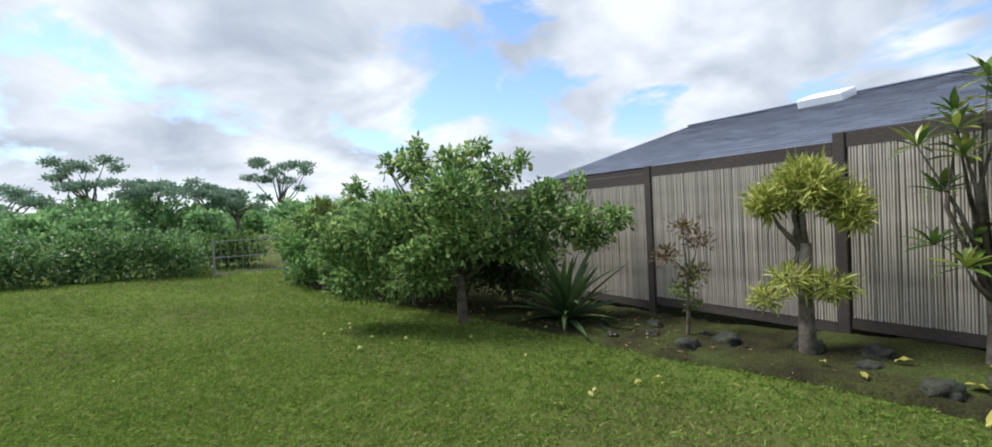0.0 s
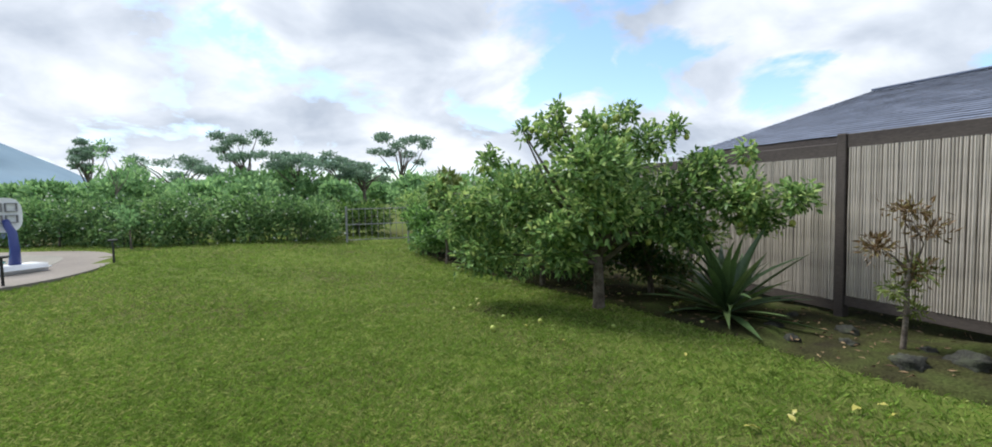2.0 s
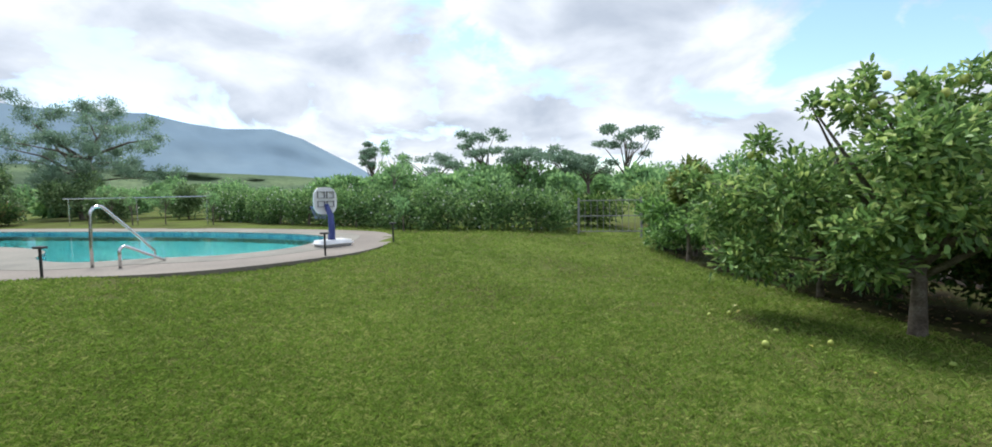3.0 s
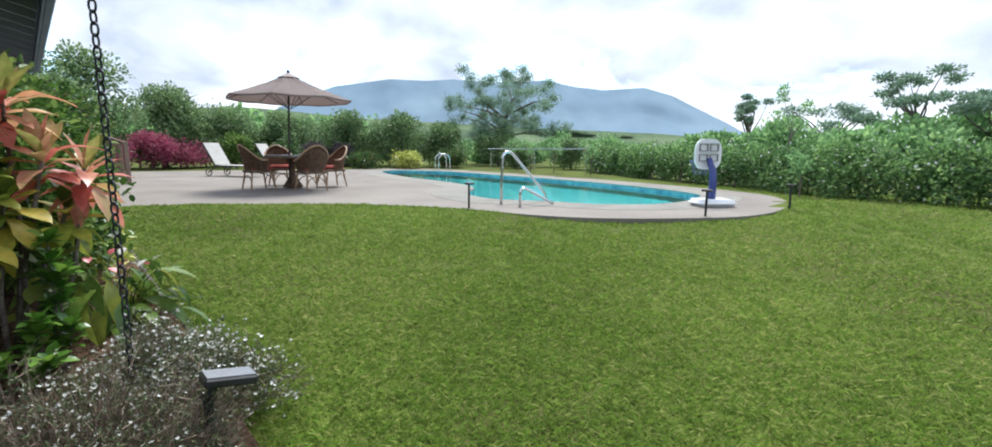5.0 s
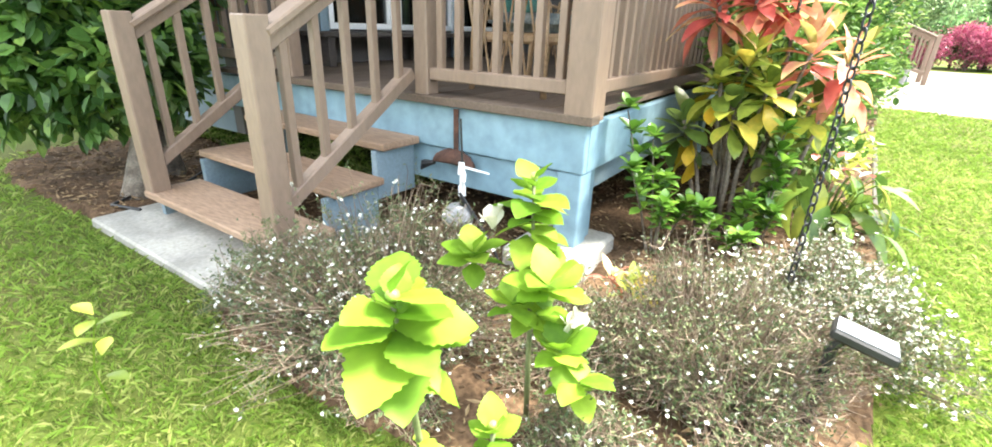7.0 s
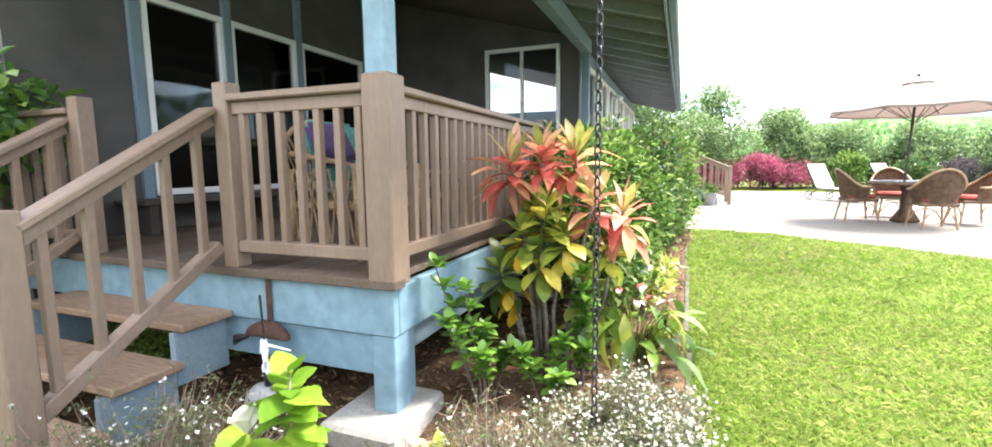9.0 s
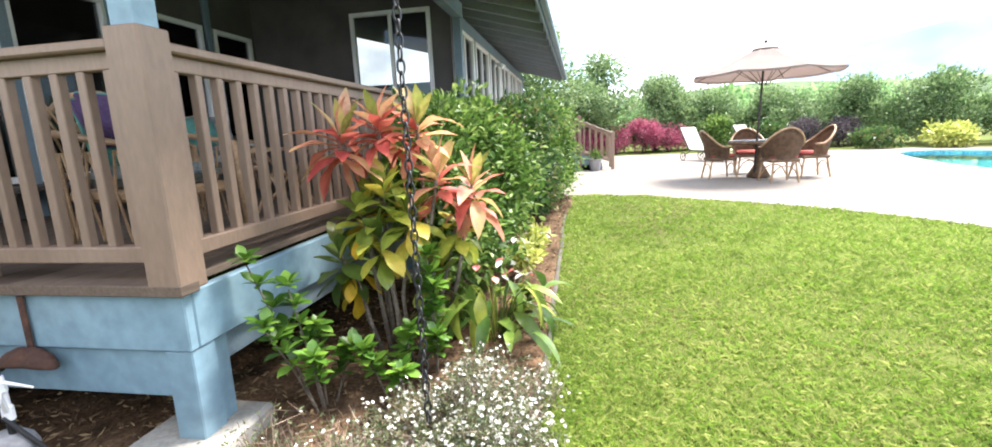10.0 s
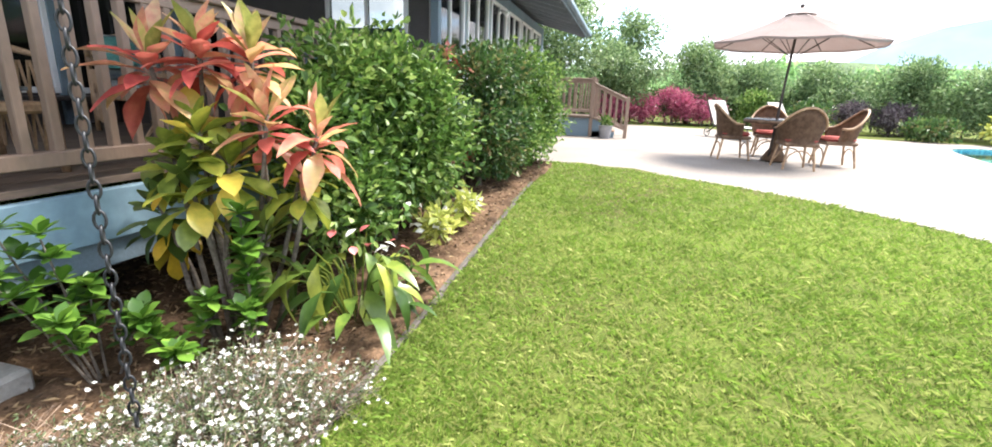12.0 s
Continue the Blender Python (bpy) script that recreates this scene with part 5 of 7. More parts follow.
ti_meshes.update({k: [big_leaf("leaf", l, w, d, m, 8, 0.58, wv, 0.85, 0.24) for l, w, d, wv in ((0.22, 0.098, 0.35, 0.03), (0.24, 0.106, 0.65, 0.04), (0.19, 0.088, 0.20, 0.03))] for k, m in (("yellow", M_TI_YEL), ("green", M_TI_GREEN), ("orange", M_TI_ORANGE))})
ti_meshes["stripe"] = [big_leaf("leaf", l, w, d, M_TI_STRIPE, 8, 0.5, 0.03, 1.2, 0.4) for l, w, d in ((0.27, 0.074, 0.15), (0.24, 0.070, 0.3))]
ti = thing("ti_plant", "ti plant with pink, red and yellow green leaves", "plant", at=(-5.18, 1.88, 0.03))
# head: x, y, z, leaves in the upright heart, leaves in the skirt, heart, skirt, tilt of the skirt
TI_HEADS = [(0.16, -0.24, 1.44, 7, 20, "stripe", "red", (42, -34)), (0.04, -0.06, 1.50, 8, 18, "stripe", "red", (45, -26)), (-0.06, 0.14, 1.49, 8, 18, "stripe", "red", (42, -30)),
            (0.02, 0.27, 1.20, 8, 15, "stripe", "pink", (45, -30)), (-0.12, 0.44, 1.11, 7, 17, "stripe", "pink", (42, -36)), (0.14, -0.02, 1.12, 7, 18, "yellow", "yellow", (45, -25)),
            (0.14, -0.16, 1.00, 6, 18, "yellow", "yellow", (30, -35)), (0.10, 0.10, 0.98, 6, 16, "yellow", "yellow", (35, -40)), (0.20, -0.04, 0.86, 4, 12, "green", "yellow", (30, -45)), (0.14, -0.32, 0.74, 5, 16, "green", "green", (35, -35)), (0.16, -0.24, 0.68, 0, 6, "orange", "orange", (-35, -65)), (0.18, -0.14, 1.00, 0, 3, "orange", "orange", (0, -20)), (-0.10, 0.34, 0.90, 4, 14, "green", "yellow", (40, -40)), (0.05, 0.22, 0.62, 4, 12, "green", "green", (40, -35))]
for i, (x, y, z, n0, n1, heart, skirt, tl) in enumerate(TI_HEADS):
    b0 = Vector((0.25 * x - 0.06 + 0.012 * i, 0.35 * y, -0.03))
    tb = bmesh.new()
    tube(tb, [b0, b0.lerp(Vector((x, y, z)), 0.5) + Vector((0.05 * math.sin(i * 2), 0.05 * math.cos(i * 3), 0)), Vector((x, y, z))], [0.016, 0.013, 0.010], 7)
    part("stem", tb, M_BARK, ti, "ringed grey brown stem", smooth=True)
    rosette(ti, "leaf", ti_meshes[heart], (x, y, z), n0, (84, 48), 60 + i, (0.8, 1.1), 0.03)
    rosette(ti, "leaf", ti_meshes[skirt], (x, y, z - 0.03), n1, tl, 160 + i, (0.82, 1.12), 0.11)
ti2 = thing("ti_plant", "ti plant with red leaves behind the shrubs", "plant", at=(-8.75, 1.72, 0.12))
tb = bmesh.new()
for i, (x, y, z, n) in enumerate(((0, 0, 1.62, 14), (0.25, 0.2, 1.5, 12), (0.3, 0.5, 0.75, 8))):
    tb = bmesh.new()
    tube(tb, [(x * 0.3, y * 0.3, -0.05), (x, y, z)], [0.02, 0.014], 6)
    part("stem", tb, M_BARK, ti2)
    rosette(ti2, "leaf", ti_meshes["red"] + ti_meshes["pink"], (x, y, z), n, (80, -20), 90 + i, (0.8, 1.1), 0.1)


def bed_shrub(name, label, x, y, boxes, n, lf, m, seed):
    zb = ground_z(x, y)
    t = thing(name, label, "shrub", at=(x, y, zb))
    part("branching_stem", limbs(bmesh.new(), (0, 0, 0), 0.35, 0.03, boxes, seed, 12), M_BARK, t, smooth=True)
    crown("foliage", boxes, n, lf, lf * 0.60, m, t, seed, 0.3, leaf=ovals)
    return t


bed_shrub("gardenia_shrub", "large glossy green gardenia shrub", -6.75, 2.0, [(1.05, -0.05, 0.95, 0.35, 0.4, 0.4), (0.95, 0.15, 0.55, 0.4, 0.4, 0.35), (0.55, -0.15, 1.3, 0.5, 0.5, 0.42), (0.1, -0.1, 1.38, 0.5, 0.5, 0.40), (0.85, -0.2, 1.05, 0.4, 0.45, 0.4), (0.7, 0.0, 0.65, 0.45, 0.45, 0.4), (0.3, -0.1, 1.2, 0.5, 0.5, 0.42), (-0.2, 0.0, 1.3, 0.55, 0.5, 0.42), (0.1, 0.15, 0.75, 0.6, 0.5, 0.42), (-0.5, 0.15, 0.85, 0.5, 0.48, 0.5), (0.55, -0.1, 0.85, 0.4, 0.45, 0.4), (-0.1, 0.25, 1.05, 0.5, 0.4, 0.4), (0.1, -.1, 0.45, .5, .4, .3), (-.4, .1, .45, .5, .4, .3)], 15000, 0.064, M_GARDENIA, 71)
bed_shrub("dark_shrub", "rounded dark green shrub", -8.6, 2.2, [(0.1, 0, 1.3, 0.45, 0.45, 0.4), (-0.4, 0.05, 1.35, 0.5, 0.5, 0.42), (0.2, 0.05, 0.75, 0.5, 0.45, 0.4), (-0.4, 0.1, 0.7, 0.6, 0.5, 0.45), (-.1, .1, .4, .6, .5, .3)], 8000, 0.06, M_DARKSHRUB, 72)
bed_shrub("dark_shrub", "rounded bright green shrub beside the patio", -9.75, 2.35, [(0.0, 0, 1.38, 0.5, 0.5, 0.4), (-0.5, 0.15, 1.25, 0.5, 0.5, 0.42), (-0.7, 0.25, 0.7, 0.5, 0.5, 0.4), (-0.4, 0.1, 0.95, 0.5, 0.5, 0.42), (0.3, 0.05, 0.8, 0.5, 0.45, 0.4), (-0.3, 0.15, 0.5, 0.6, 0.5, 0.4), (.3, .1, .4, .5, .5, .3)], 8500, 0.062, M_GARDENIA, 73)
bed_shrub("leafy_shrub", "leafy shrub under the railing", -7.9, 1.75, [(0.0, 0, 1.25, 0.4, 0.35, 0.4), (0.3, 0, 0.9, 0.4, 0.35, 0.4), (-.2, 0, .7, .4, .35, .4)], 3000, 0.07, M_DARKSHRUB, 74)

sprig = [big_leaf("leaf", 0.092, 0.05, 0.25, M_GARDENIA_O, 5, 0.55)]


def sprigs(name, label, x, y, stems, seed, n=14):
    """A small open plant: stems with whorls of glossy leaves."""
    t = thing(name, label, "plant", at=(x, y, ground_z(x, y) + 0.02))
    for i, (dx, dy, z) in enumerate(stems):
        b = bmesh.new()
        tube(b, [(dx * 0.15, dy * 0.15, -0.04), (dx * 0.6, dy * 0.6, z * 0.55), (dx, dy, z)], [0.007, 0.005, 0.004], 6)
        part("stem", b, M_BARK, t)
        for k in range(4):
            s = 1 - k * 0.15
            rosette(t, "leaf", sprig, (dx * s, dy * s, z * s + 0.02), n - k * 2, (65, 0), seed + i * 7 + k, (0.7, 1.25))
    return t


sprigs("young_gardenia", "small gardenia with whorls of glossy leaves", -4.62, 1.62, [(0.22, -0.20, 0.86), (0.1, -0.08, 0.70), (0.0, -0.02, 0.45), (-0.1, 0.12, 0.30), (0.18, 0.05, 0.36), (0.26, -0.12, 0.55)], 31)
sprigs("young_gardenia", "small upright gardenia with fresh leaves", -4.98, 2.12, [(0.02, 0.0, 0.72), (0.04, 0.03, 0.55), (-0.05, -0.02, 0.38), (0.1, 0.05, 0.28)], 32)
sprigs("young_gardenia", "low gardenia sprigs over bare soil", -4.75, 1.95, [(0.1, -0.12, 0.30), (-0.05, 0.1, 0.36), (0.16, 0.12, 0.22)], 33)

anth = thing("anthurium_clump", "anthurium clump with long arching leaves and pink blooms", "plant", at=(-5.48, 2.40, 0.06))
al = [big_leaf("leaf", l, w, d, M_ANTH, 6, 0.3, 0.03) for l, w, d in ((0.34, 0.105, 0.9), (0.38, 0.095, 1.2), (0.29, 0.09, 0.6))]
ar = random.Random(6)
for i in range(64):
    a, rr, z = ar.uniform(0, 360), ar.uniform(0.1, 0.42), ar.uniform(0.16, 0.46)
    c = Vector((math.cos(radians(a)) * rr, math.sin(radians(a)) * rr * 0.8, z))
    ab2 = bmesh.new()
    tube(ab2, [(c.x * 0.2, c.y * 0.2, -0.03), c * 0.7 + Vector((0, 0, 0.05)), c], 0.004, 5)
    part("stalk", ab2, M_ANTH, anth)
    piece("leaf", al[ar.randrange(3)], anth, pose(*c, 0, 0, a - 90 + ar.uniform(-25, 25)) @ pose(0, 0, 0, ar.uniform(-50, 25), ar.uniform(-20, 20), 0) @ Matrix.Scale(ar.uniform(0.7, 1.05), 4))
sp = [big_leaf("bloom", 0.07, 0.055, 0.3, M_PINKFL, 4, 0.4), big_leaf("bloom", 0.075, 0.05, 0.3, M_WHITEFL, 4, 0.4)]
for i in range(12):
    a, rr, z = ar.uniform(0, 360), ar.uniform(0.1, 0.5), ar.uniform(0.3, 0.58)
    piece("bloom", sp[i % 2], anth, pose(math.cos(radians(a)) * rr - 0.15, math.sin(radians(a)) * rr * 0.5 + 0.05, z, 40, 0, ar.uniform(0, 360)))
for x, y in ((-6.6, 2.45), (-7.1, 2.5)):
    t = thing("low_flowers", "low plant with pale yellow and white leaves", "plant", at=(x, y, ground_z(x, y) + 0.02))
    crown("foliage", [(0, 0, .18, .26, .16, .14), (.1, .05, .3, .16, .12, .1)], 130, 0.09, 0.05, M_GOLDEN, t, int(-x * 10), 0.7)
    crown("blooms", [(0, 0, .26, .28, .16, .14)], 22, 0.06, 0.05, M_WHITEFL, t, int(-x * 11), 0.7)["kind"] = "stuff"


def heath(name, label, x, y, r, h, twigs, leaves_n, flowers, seed, squash=1.0, fl=0.016, lean=(0, 0)):
    """A twiggy heath bush: fine branching twigs, tiny leaves, small white flowers."""
    t = thing(name, label, "shrub", at=(x, y, ground_z(x, y) + 0.02))
    rg = np.random.default_rng(seed)
    n = twigs
    a, q = rg.random(n) * 6.283, np.sqrt(rg.random(n))
    lobe = 0.82 + 0.26 * np.sin(3 * a + seed * 1.9) + 0.12 * np.sin(7 * a + seed)
    tip = np.stack([np.cos(a) * r * q * lobe * 1.12, np.sin(a) * r * q * lobe * squash * 1.12, h * (1 - 0.55 * q ** 2) * (0.4 + 0.75 * rg.random(n) ** 1.3) * (0.85 + 0.3 * np.sin(2 * a + seed * 2.3))], 1)
    tip[:, 0] += lean[0] * tip[:, 2]
    tip[:, 1] += lean[1] * tip[:, 2]
    root = tip * np.array([0.22, 0.22, 0.0]) + rg.normal(size=(n, 3)) * 0.03 * np.array([1, 1, 0])
    mid = root * 0.45 + tip * 0.55 + rg.normal(size=(n, 3)) * 0.035
    vs, fs = [], []
    for p0, p1, w0, w1 in ((root, mid, 0.0032, 0.002), (mid, tip, 0.002, 0.0008)):
        d = unit(p1 - p0)
        s = unit(np.cross(d, rg.normal(size=(n, 3))))
        u = np.cross(d, s)
        for e in (s, u):
            k = sum(len(z) for z in vs)
            vs.append(np.stack([p0 - e * w0, p0 + e * w0, p1 + e * w1, p1 - e * w1], 1).reshape(-1, 3))
            fs.append(np.arange(n)[:, None] * 4 + [0, 1, 2, 3] + k)
    # side twigs
    m2 = n * 3
    j = rg.integers(0, n, m2)
    tt = rg.random((m2, 1))
    p0 = mid[j] * (1 - tt) + tip[j] * tt
    p1 = p0 + unit(rg.normal(size=(m2, 3)) + np.array([0, 0, 0.5])) * (0.05 + 0.08 * rg.random((m2, 1)))
    d = unit(p1 - p0)
    e = unit(np.cross(d, rg.normal(size=(m2, 3))))
    k = sum(len(z) for z in vs)
    vs.append(np.stack([p0 - e * 0.0013, p0 + e * 0.0013, p1], 1).reshape(-1, 3))
    allf = [list(map(int, f)) for ff in fs for f in ff] + [[k + 3 * i, k + 3 * i + 1, k + 3 * i + 2] for i in range(m2)]
    arrays("twig_tangle", np.concatenate(vs), allf, M_TWIG, t, "dry grey brown twigs")["kind"] = "stuff"
    jj = rg.integers(0, m2, leaves_n)
    s2 = rg.random((leaves_n, 1))
    lp = p0[jj] * (1 - s2) + p1[jj] * s2
    v, f = kites(lp, unit(rg.normal(size=(leaves_n, 3)) + np.array([0, 0, .4])), 0.02, 0.007, rng=rg)
    arrays("fine_foliage", v, f, M_HEATH, t)["kind"] = "stuff"
    fj = rg.integers(0, m2, flowers)
    c = p1[fj]
    vv, ff = [], []
    nrm = unit(rg.normal(size=(flowers, 3)) * 0.6 + np.array([0, 0, 1]))
    s = unit(np.cross(nrm, rg.normal(size=(flowers, 3))))
    u = np.cross(nrm, s)
    ring = []
    for g in range(10):
        rad = fl * (0.5 if g % 2 else 0.28) * (0.7 + 0.6 * rg.random((flowers, 1)))
        ring.append(c + (s * math.cos(g * 0.6283) + u * math.sin(g * 0.6283)) * rad + nrm * (0.003 if g % 2 else 0))
    arrays("blossom", np.stack(ring, 1).reshape(-1, 3), np.arange(flowers)[:, None] * 10 + np.arange(10), M_WHITEFL, t, "tiny white flowers")["kind"] = "stuff"
    return t


heath("heath_bush", "twiggy heath bush with tiny white flowers", -3.12, 0.88, 0.60, 0.60, 1500, 20000, 1400, 1, 1.1, 0.019)
heath("heath_bush", "dry brown twiggy heath bush with few flowers", -3.68, 2.10, 0.52, 0.52, 1700, 12000, 500, 2, 0.95)
heath("heath_bush", "dry twiggy bush with sparse pink white flowers", -3.42, 1.72, 0.34, 0.36, 800, 7000, 200, 5)
heath("white_flowering_bush", "low bush covered with small white flowers", -4.32, 2.47, 0.62, 0.38, 950, 22000, 2800, 3, 0.85, 0.02, (0.1, 0.15))
heath("heath_bush", "low twiggy heath bush under the hydrangea", -2.92, 1.08, 0.40, 0.36, 800, 9000, 420, 6)
heath("heath_bush", "low dry heath bush at the end of the bed", -3.42, 2.24, 0.34, 0.40, 800, 6000, 160, 7)
heath("heath_bush", "low brown heath bush in front of the hydrangeas", -2.98, 1.92, 0.26, 0.22, 500, 4000, 120, 8)
heath("heath_bush", "twiggy heath bush beside the steps", -2.98, 0.40, 0.32, 0.38, 480, 8000, 260, 4)

# hydrangeas
hyd_me = [big_leaf("leaf", l, w, d, M_HYDR, 20, 0.40, 0.02, 1.0, 0.20, teeth=0.06) for l, w, d in ((0.13, 0.096, 0.2), (0.135, 0.102, 0.35), (0.115, 0.086, 0.1))]
petal = [big_leaf("petal", 0.11, 0.105, 0.25, M_PETAL, 6, 0.6, 0.02, 0.6, cup=0.55)]


def hydrangea(label, x, y, stem, tiers, seed, blooms=()):
    t = thing("hydrangea", label, "plant", at=(x, y, 0.02))
    b = bmesh.new()
    tube(b, [(0, 0, -0.06)] + [Vector(s) for s in stem], [0.010, 0.009, 0.007, 0.005][:len(stem) + 1], 7)
    part("stem", b, M_TIGREEN_STEM, t, smooth=True)
    for i, (cx, cy, cz, n, tl, sz) in enumerate(tiers):
        rosette(t, "leaf", hyd_me, (cx, cy, cz), n + 1, tl, seed + i, (sz * 0.9, sz * 1.22), 0.04)
    for i, (cx, cy, cz) in enumerate(blooms):
        rosette(t, "petal", petal, (cx, cy, cz), 3, (85, 60), seed + 60 + i, (0.7, 0.95))
    b = bmesh.new()
    bmesh.ops.create_icosphere(b, subdivisions=2, radius=0.014)
    bmesh.ops.translate(b, vec=Vector(stem[-1]) + Vector((0, 0, 0.02)), verts=b.verts)
    part("bud", b, M_FRUIT, t, "pale yellow green bud", smooth=True)
    return t


hydrangea("tall hydrangea with bright lime green leaves", -3.02, 1.68, [(-0.02, -0.02, 0.28), (-0.08, -0.06, 0.55), (-0.13, -0.10, 0.80)], [(-0.13, -0.10, 0.80, 5, (60, 12), 0.80), (-0.12, -0.09, 0.75, 5, (14, 0), 0.95), (-0.115, -0.085, 0.70, 5, (8, -8), 0.95), (-0.105, -0.075, 0.64, 5, (4, -12), 0.95), (-0.09, -0.065, 0.58, 5, (2, -16), 0.95), (-0.07, -0.05, 0.52, 5, (0, -20), 0.95), (0.03, 0.06, 0.56, 9, (60, -15), 0.95), (0.05, -0.05, 0.47, 9, (55, -15), 0.85), (-0.06, -0.28, 0.53, 10, (60, -20), 0.85), (-0.02, 0.0, 0.42, 6, (15, -20), 0.95), (0.03, 0.12, 0.36, 10, (60, -20), 0.85), (0.06, 0.20, 0.30, 6, (30, -25), 0.8)], 7, [(-0.05, -0.20, 0.64), (-0.03, 0.13, 0.38)])
hydrangea("hydrangea with broad yellow green leaves", -2.52, 1.67, [(0.02, 0.01, 0.3), (0.08, 0.04, 0.56), (0.13, 0.06, 0.78)], [(0.13, 0.06, 0.80, 3, (70, 45), 0.55), (0.13, 0.06, 0.795, 3, (26, 12), 1.0), (0.13, 0.06, 0.765, 4, (12, -2), 1.08), (0.125, 0.058, 0.72, 5, (-2, -16), 1.08), (0.12, 0.056, 0.68, 4, (-14, -30), 1.0), (0.04, 0.03, 0.36, 3, (20, 0), 0.45)], 27)
hydrangea("small fresh green hydrangea shoot", -2.72, 1.74, [(0, 0, 0.12), (0, 0, 0.22)], [(0, 0, 0.22, 6, (60, 5), 0.8), (0.02, 0, 0.14, 4, (20, -10), 0.7)], 37)
dwarf = thing("ti_plant", "small young ti plant with green and red leaves", "plant", at=(-3.70, 1.76, 0.03))
rosette(dwarf, "leaf", ti_meshes["yellow"], (0, 0.03, 0.18), 8, (85, 25), 222, (0.6, 0.85))
rosette(dwarf, "leaf", ti_meshes["red"][2:], (0, -0.08, 0.24), 6, (60, -20), 223, (0.45, 0.6))
b = bmesh.new()
tube(b, [(0, 0, -0.05), (0, 0.03, 0.25)], [0.009, 0.006], 7)
part("stem", b, M_BARK, dwarf, smooth=True)

vine = thing("vine_shoot", "thin yellow green shoot over the grass", "plant", at=(-2.22, 0.50, 0.0))
b = bmesh.new()
tube(b, [(0, 0, -0.03), (0.02, 0.03, 0.2), (0.0, 0.08, 0.36), (0.0, 0.16, 0.44)], [0.004, 0.003, 0.0025, 0.002], 5)
part("stem", b, M_HYDR, vine)
vl = [big_leaf("leaf", 0.105, 0.048, 0.3, M_TI_YEL, 6, 0.5)]
for z, a in ((0.18, 20), (0.27, 150), (0.34, 260), (0.40, 70), (0.44, 190), (0.42, 320)):
    piece("leaf", vl[0], vine, pose(0.0, z * 0.3, z, 15, 0, a))

left = thing("broadleaf_tree", "dark leafy tree beside the steps", "tree", at=(-3.75, -2.2, 0.0))
lfb = [(0.55, -0.1, 0.7, 0.45, 0.4, 0.35), (0.1, 0.1, 0.75, 0.4, 0.35, 0.3), (0.9, -0.4, 0.75, 0.5, 0.4, 0.4), (0.35, 0.2, 0.95, 0.5, 0.5, 0.45), (0.75, -0.1, 1.0, 0.5, 0.5, 0.5), (0.7, 0.0, 1.5, 0.5, 0.5, 0.5), (0.1, 0.1, 1.25, 0.55, 0.55, 0.55), (0.5, -0.2, 1.1, 0.5, 0.5, 0.5), (0.2, -0.4, 1.7, 0.7, 0.6, 0.5), (-0.2, 0.3, 1.8, 0.6, 0.5, 0.5), (0.6, -0.5, 1.6, 0.5, 0.5, 0.5), (0.9, -0.8, 1.2, 0.5, 0.5, 0.5)]
part("trunk", tube(limbs(bmesh.new(), (0.12, 0.0, 0), 0.55, 0.085, lfb, 6, 12, 0.12), [(0.58, 0.45, -0.05), (0.52, 0.38, 0.1), (0.38, 0.2, 0.32), (0.2, 0.05, 0.6), (0.1, 0.0, 0.95)], [0.13, 0.095, 0.08, 0.07, 0.06], 10), M_BARK, left, smooth=True)
crown("crown", lfb, 7500, 0.125, 0.075, M_BROADLEAF, left, 91, 0.4, droop=0.5, leaf=ovals)


# ---- patio furniture ----
PZ = PATIO_Z + 0.006


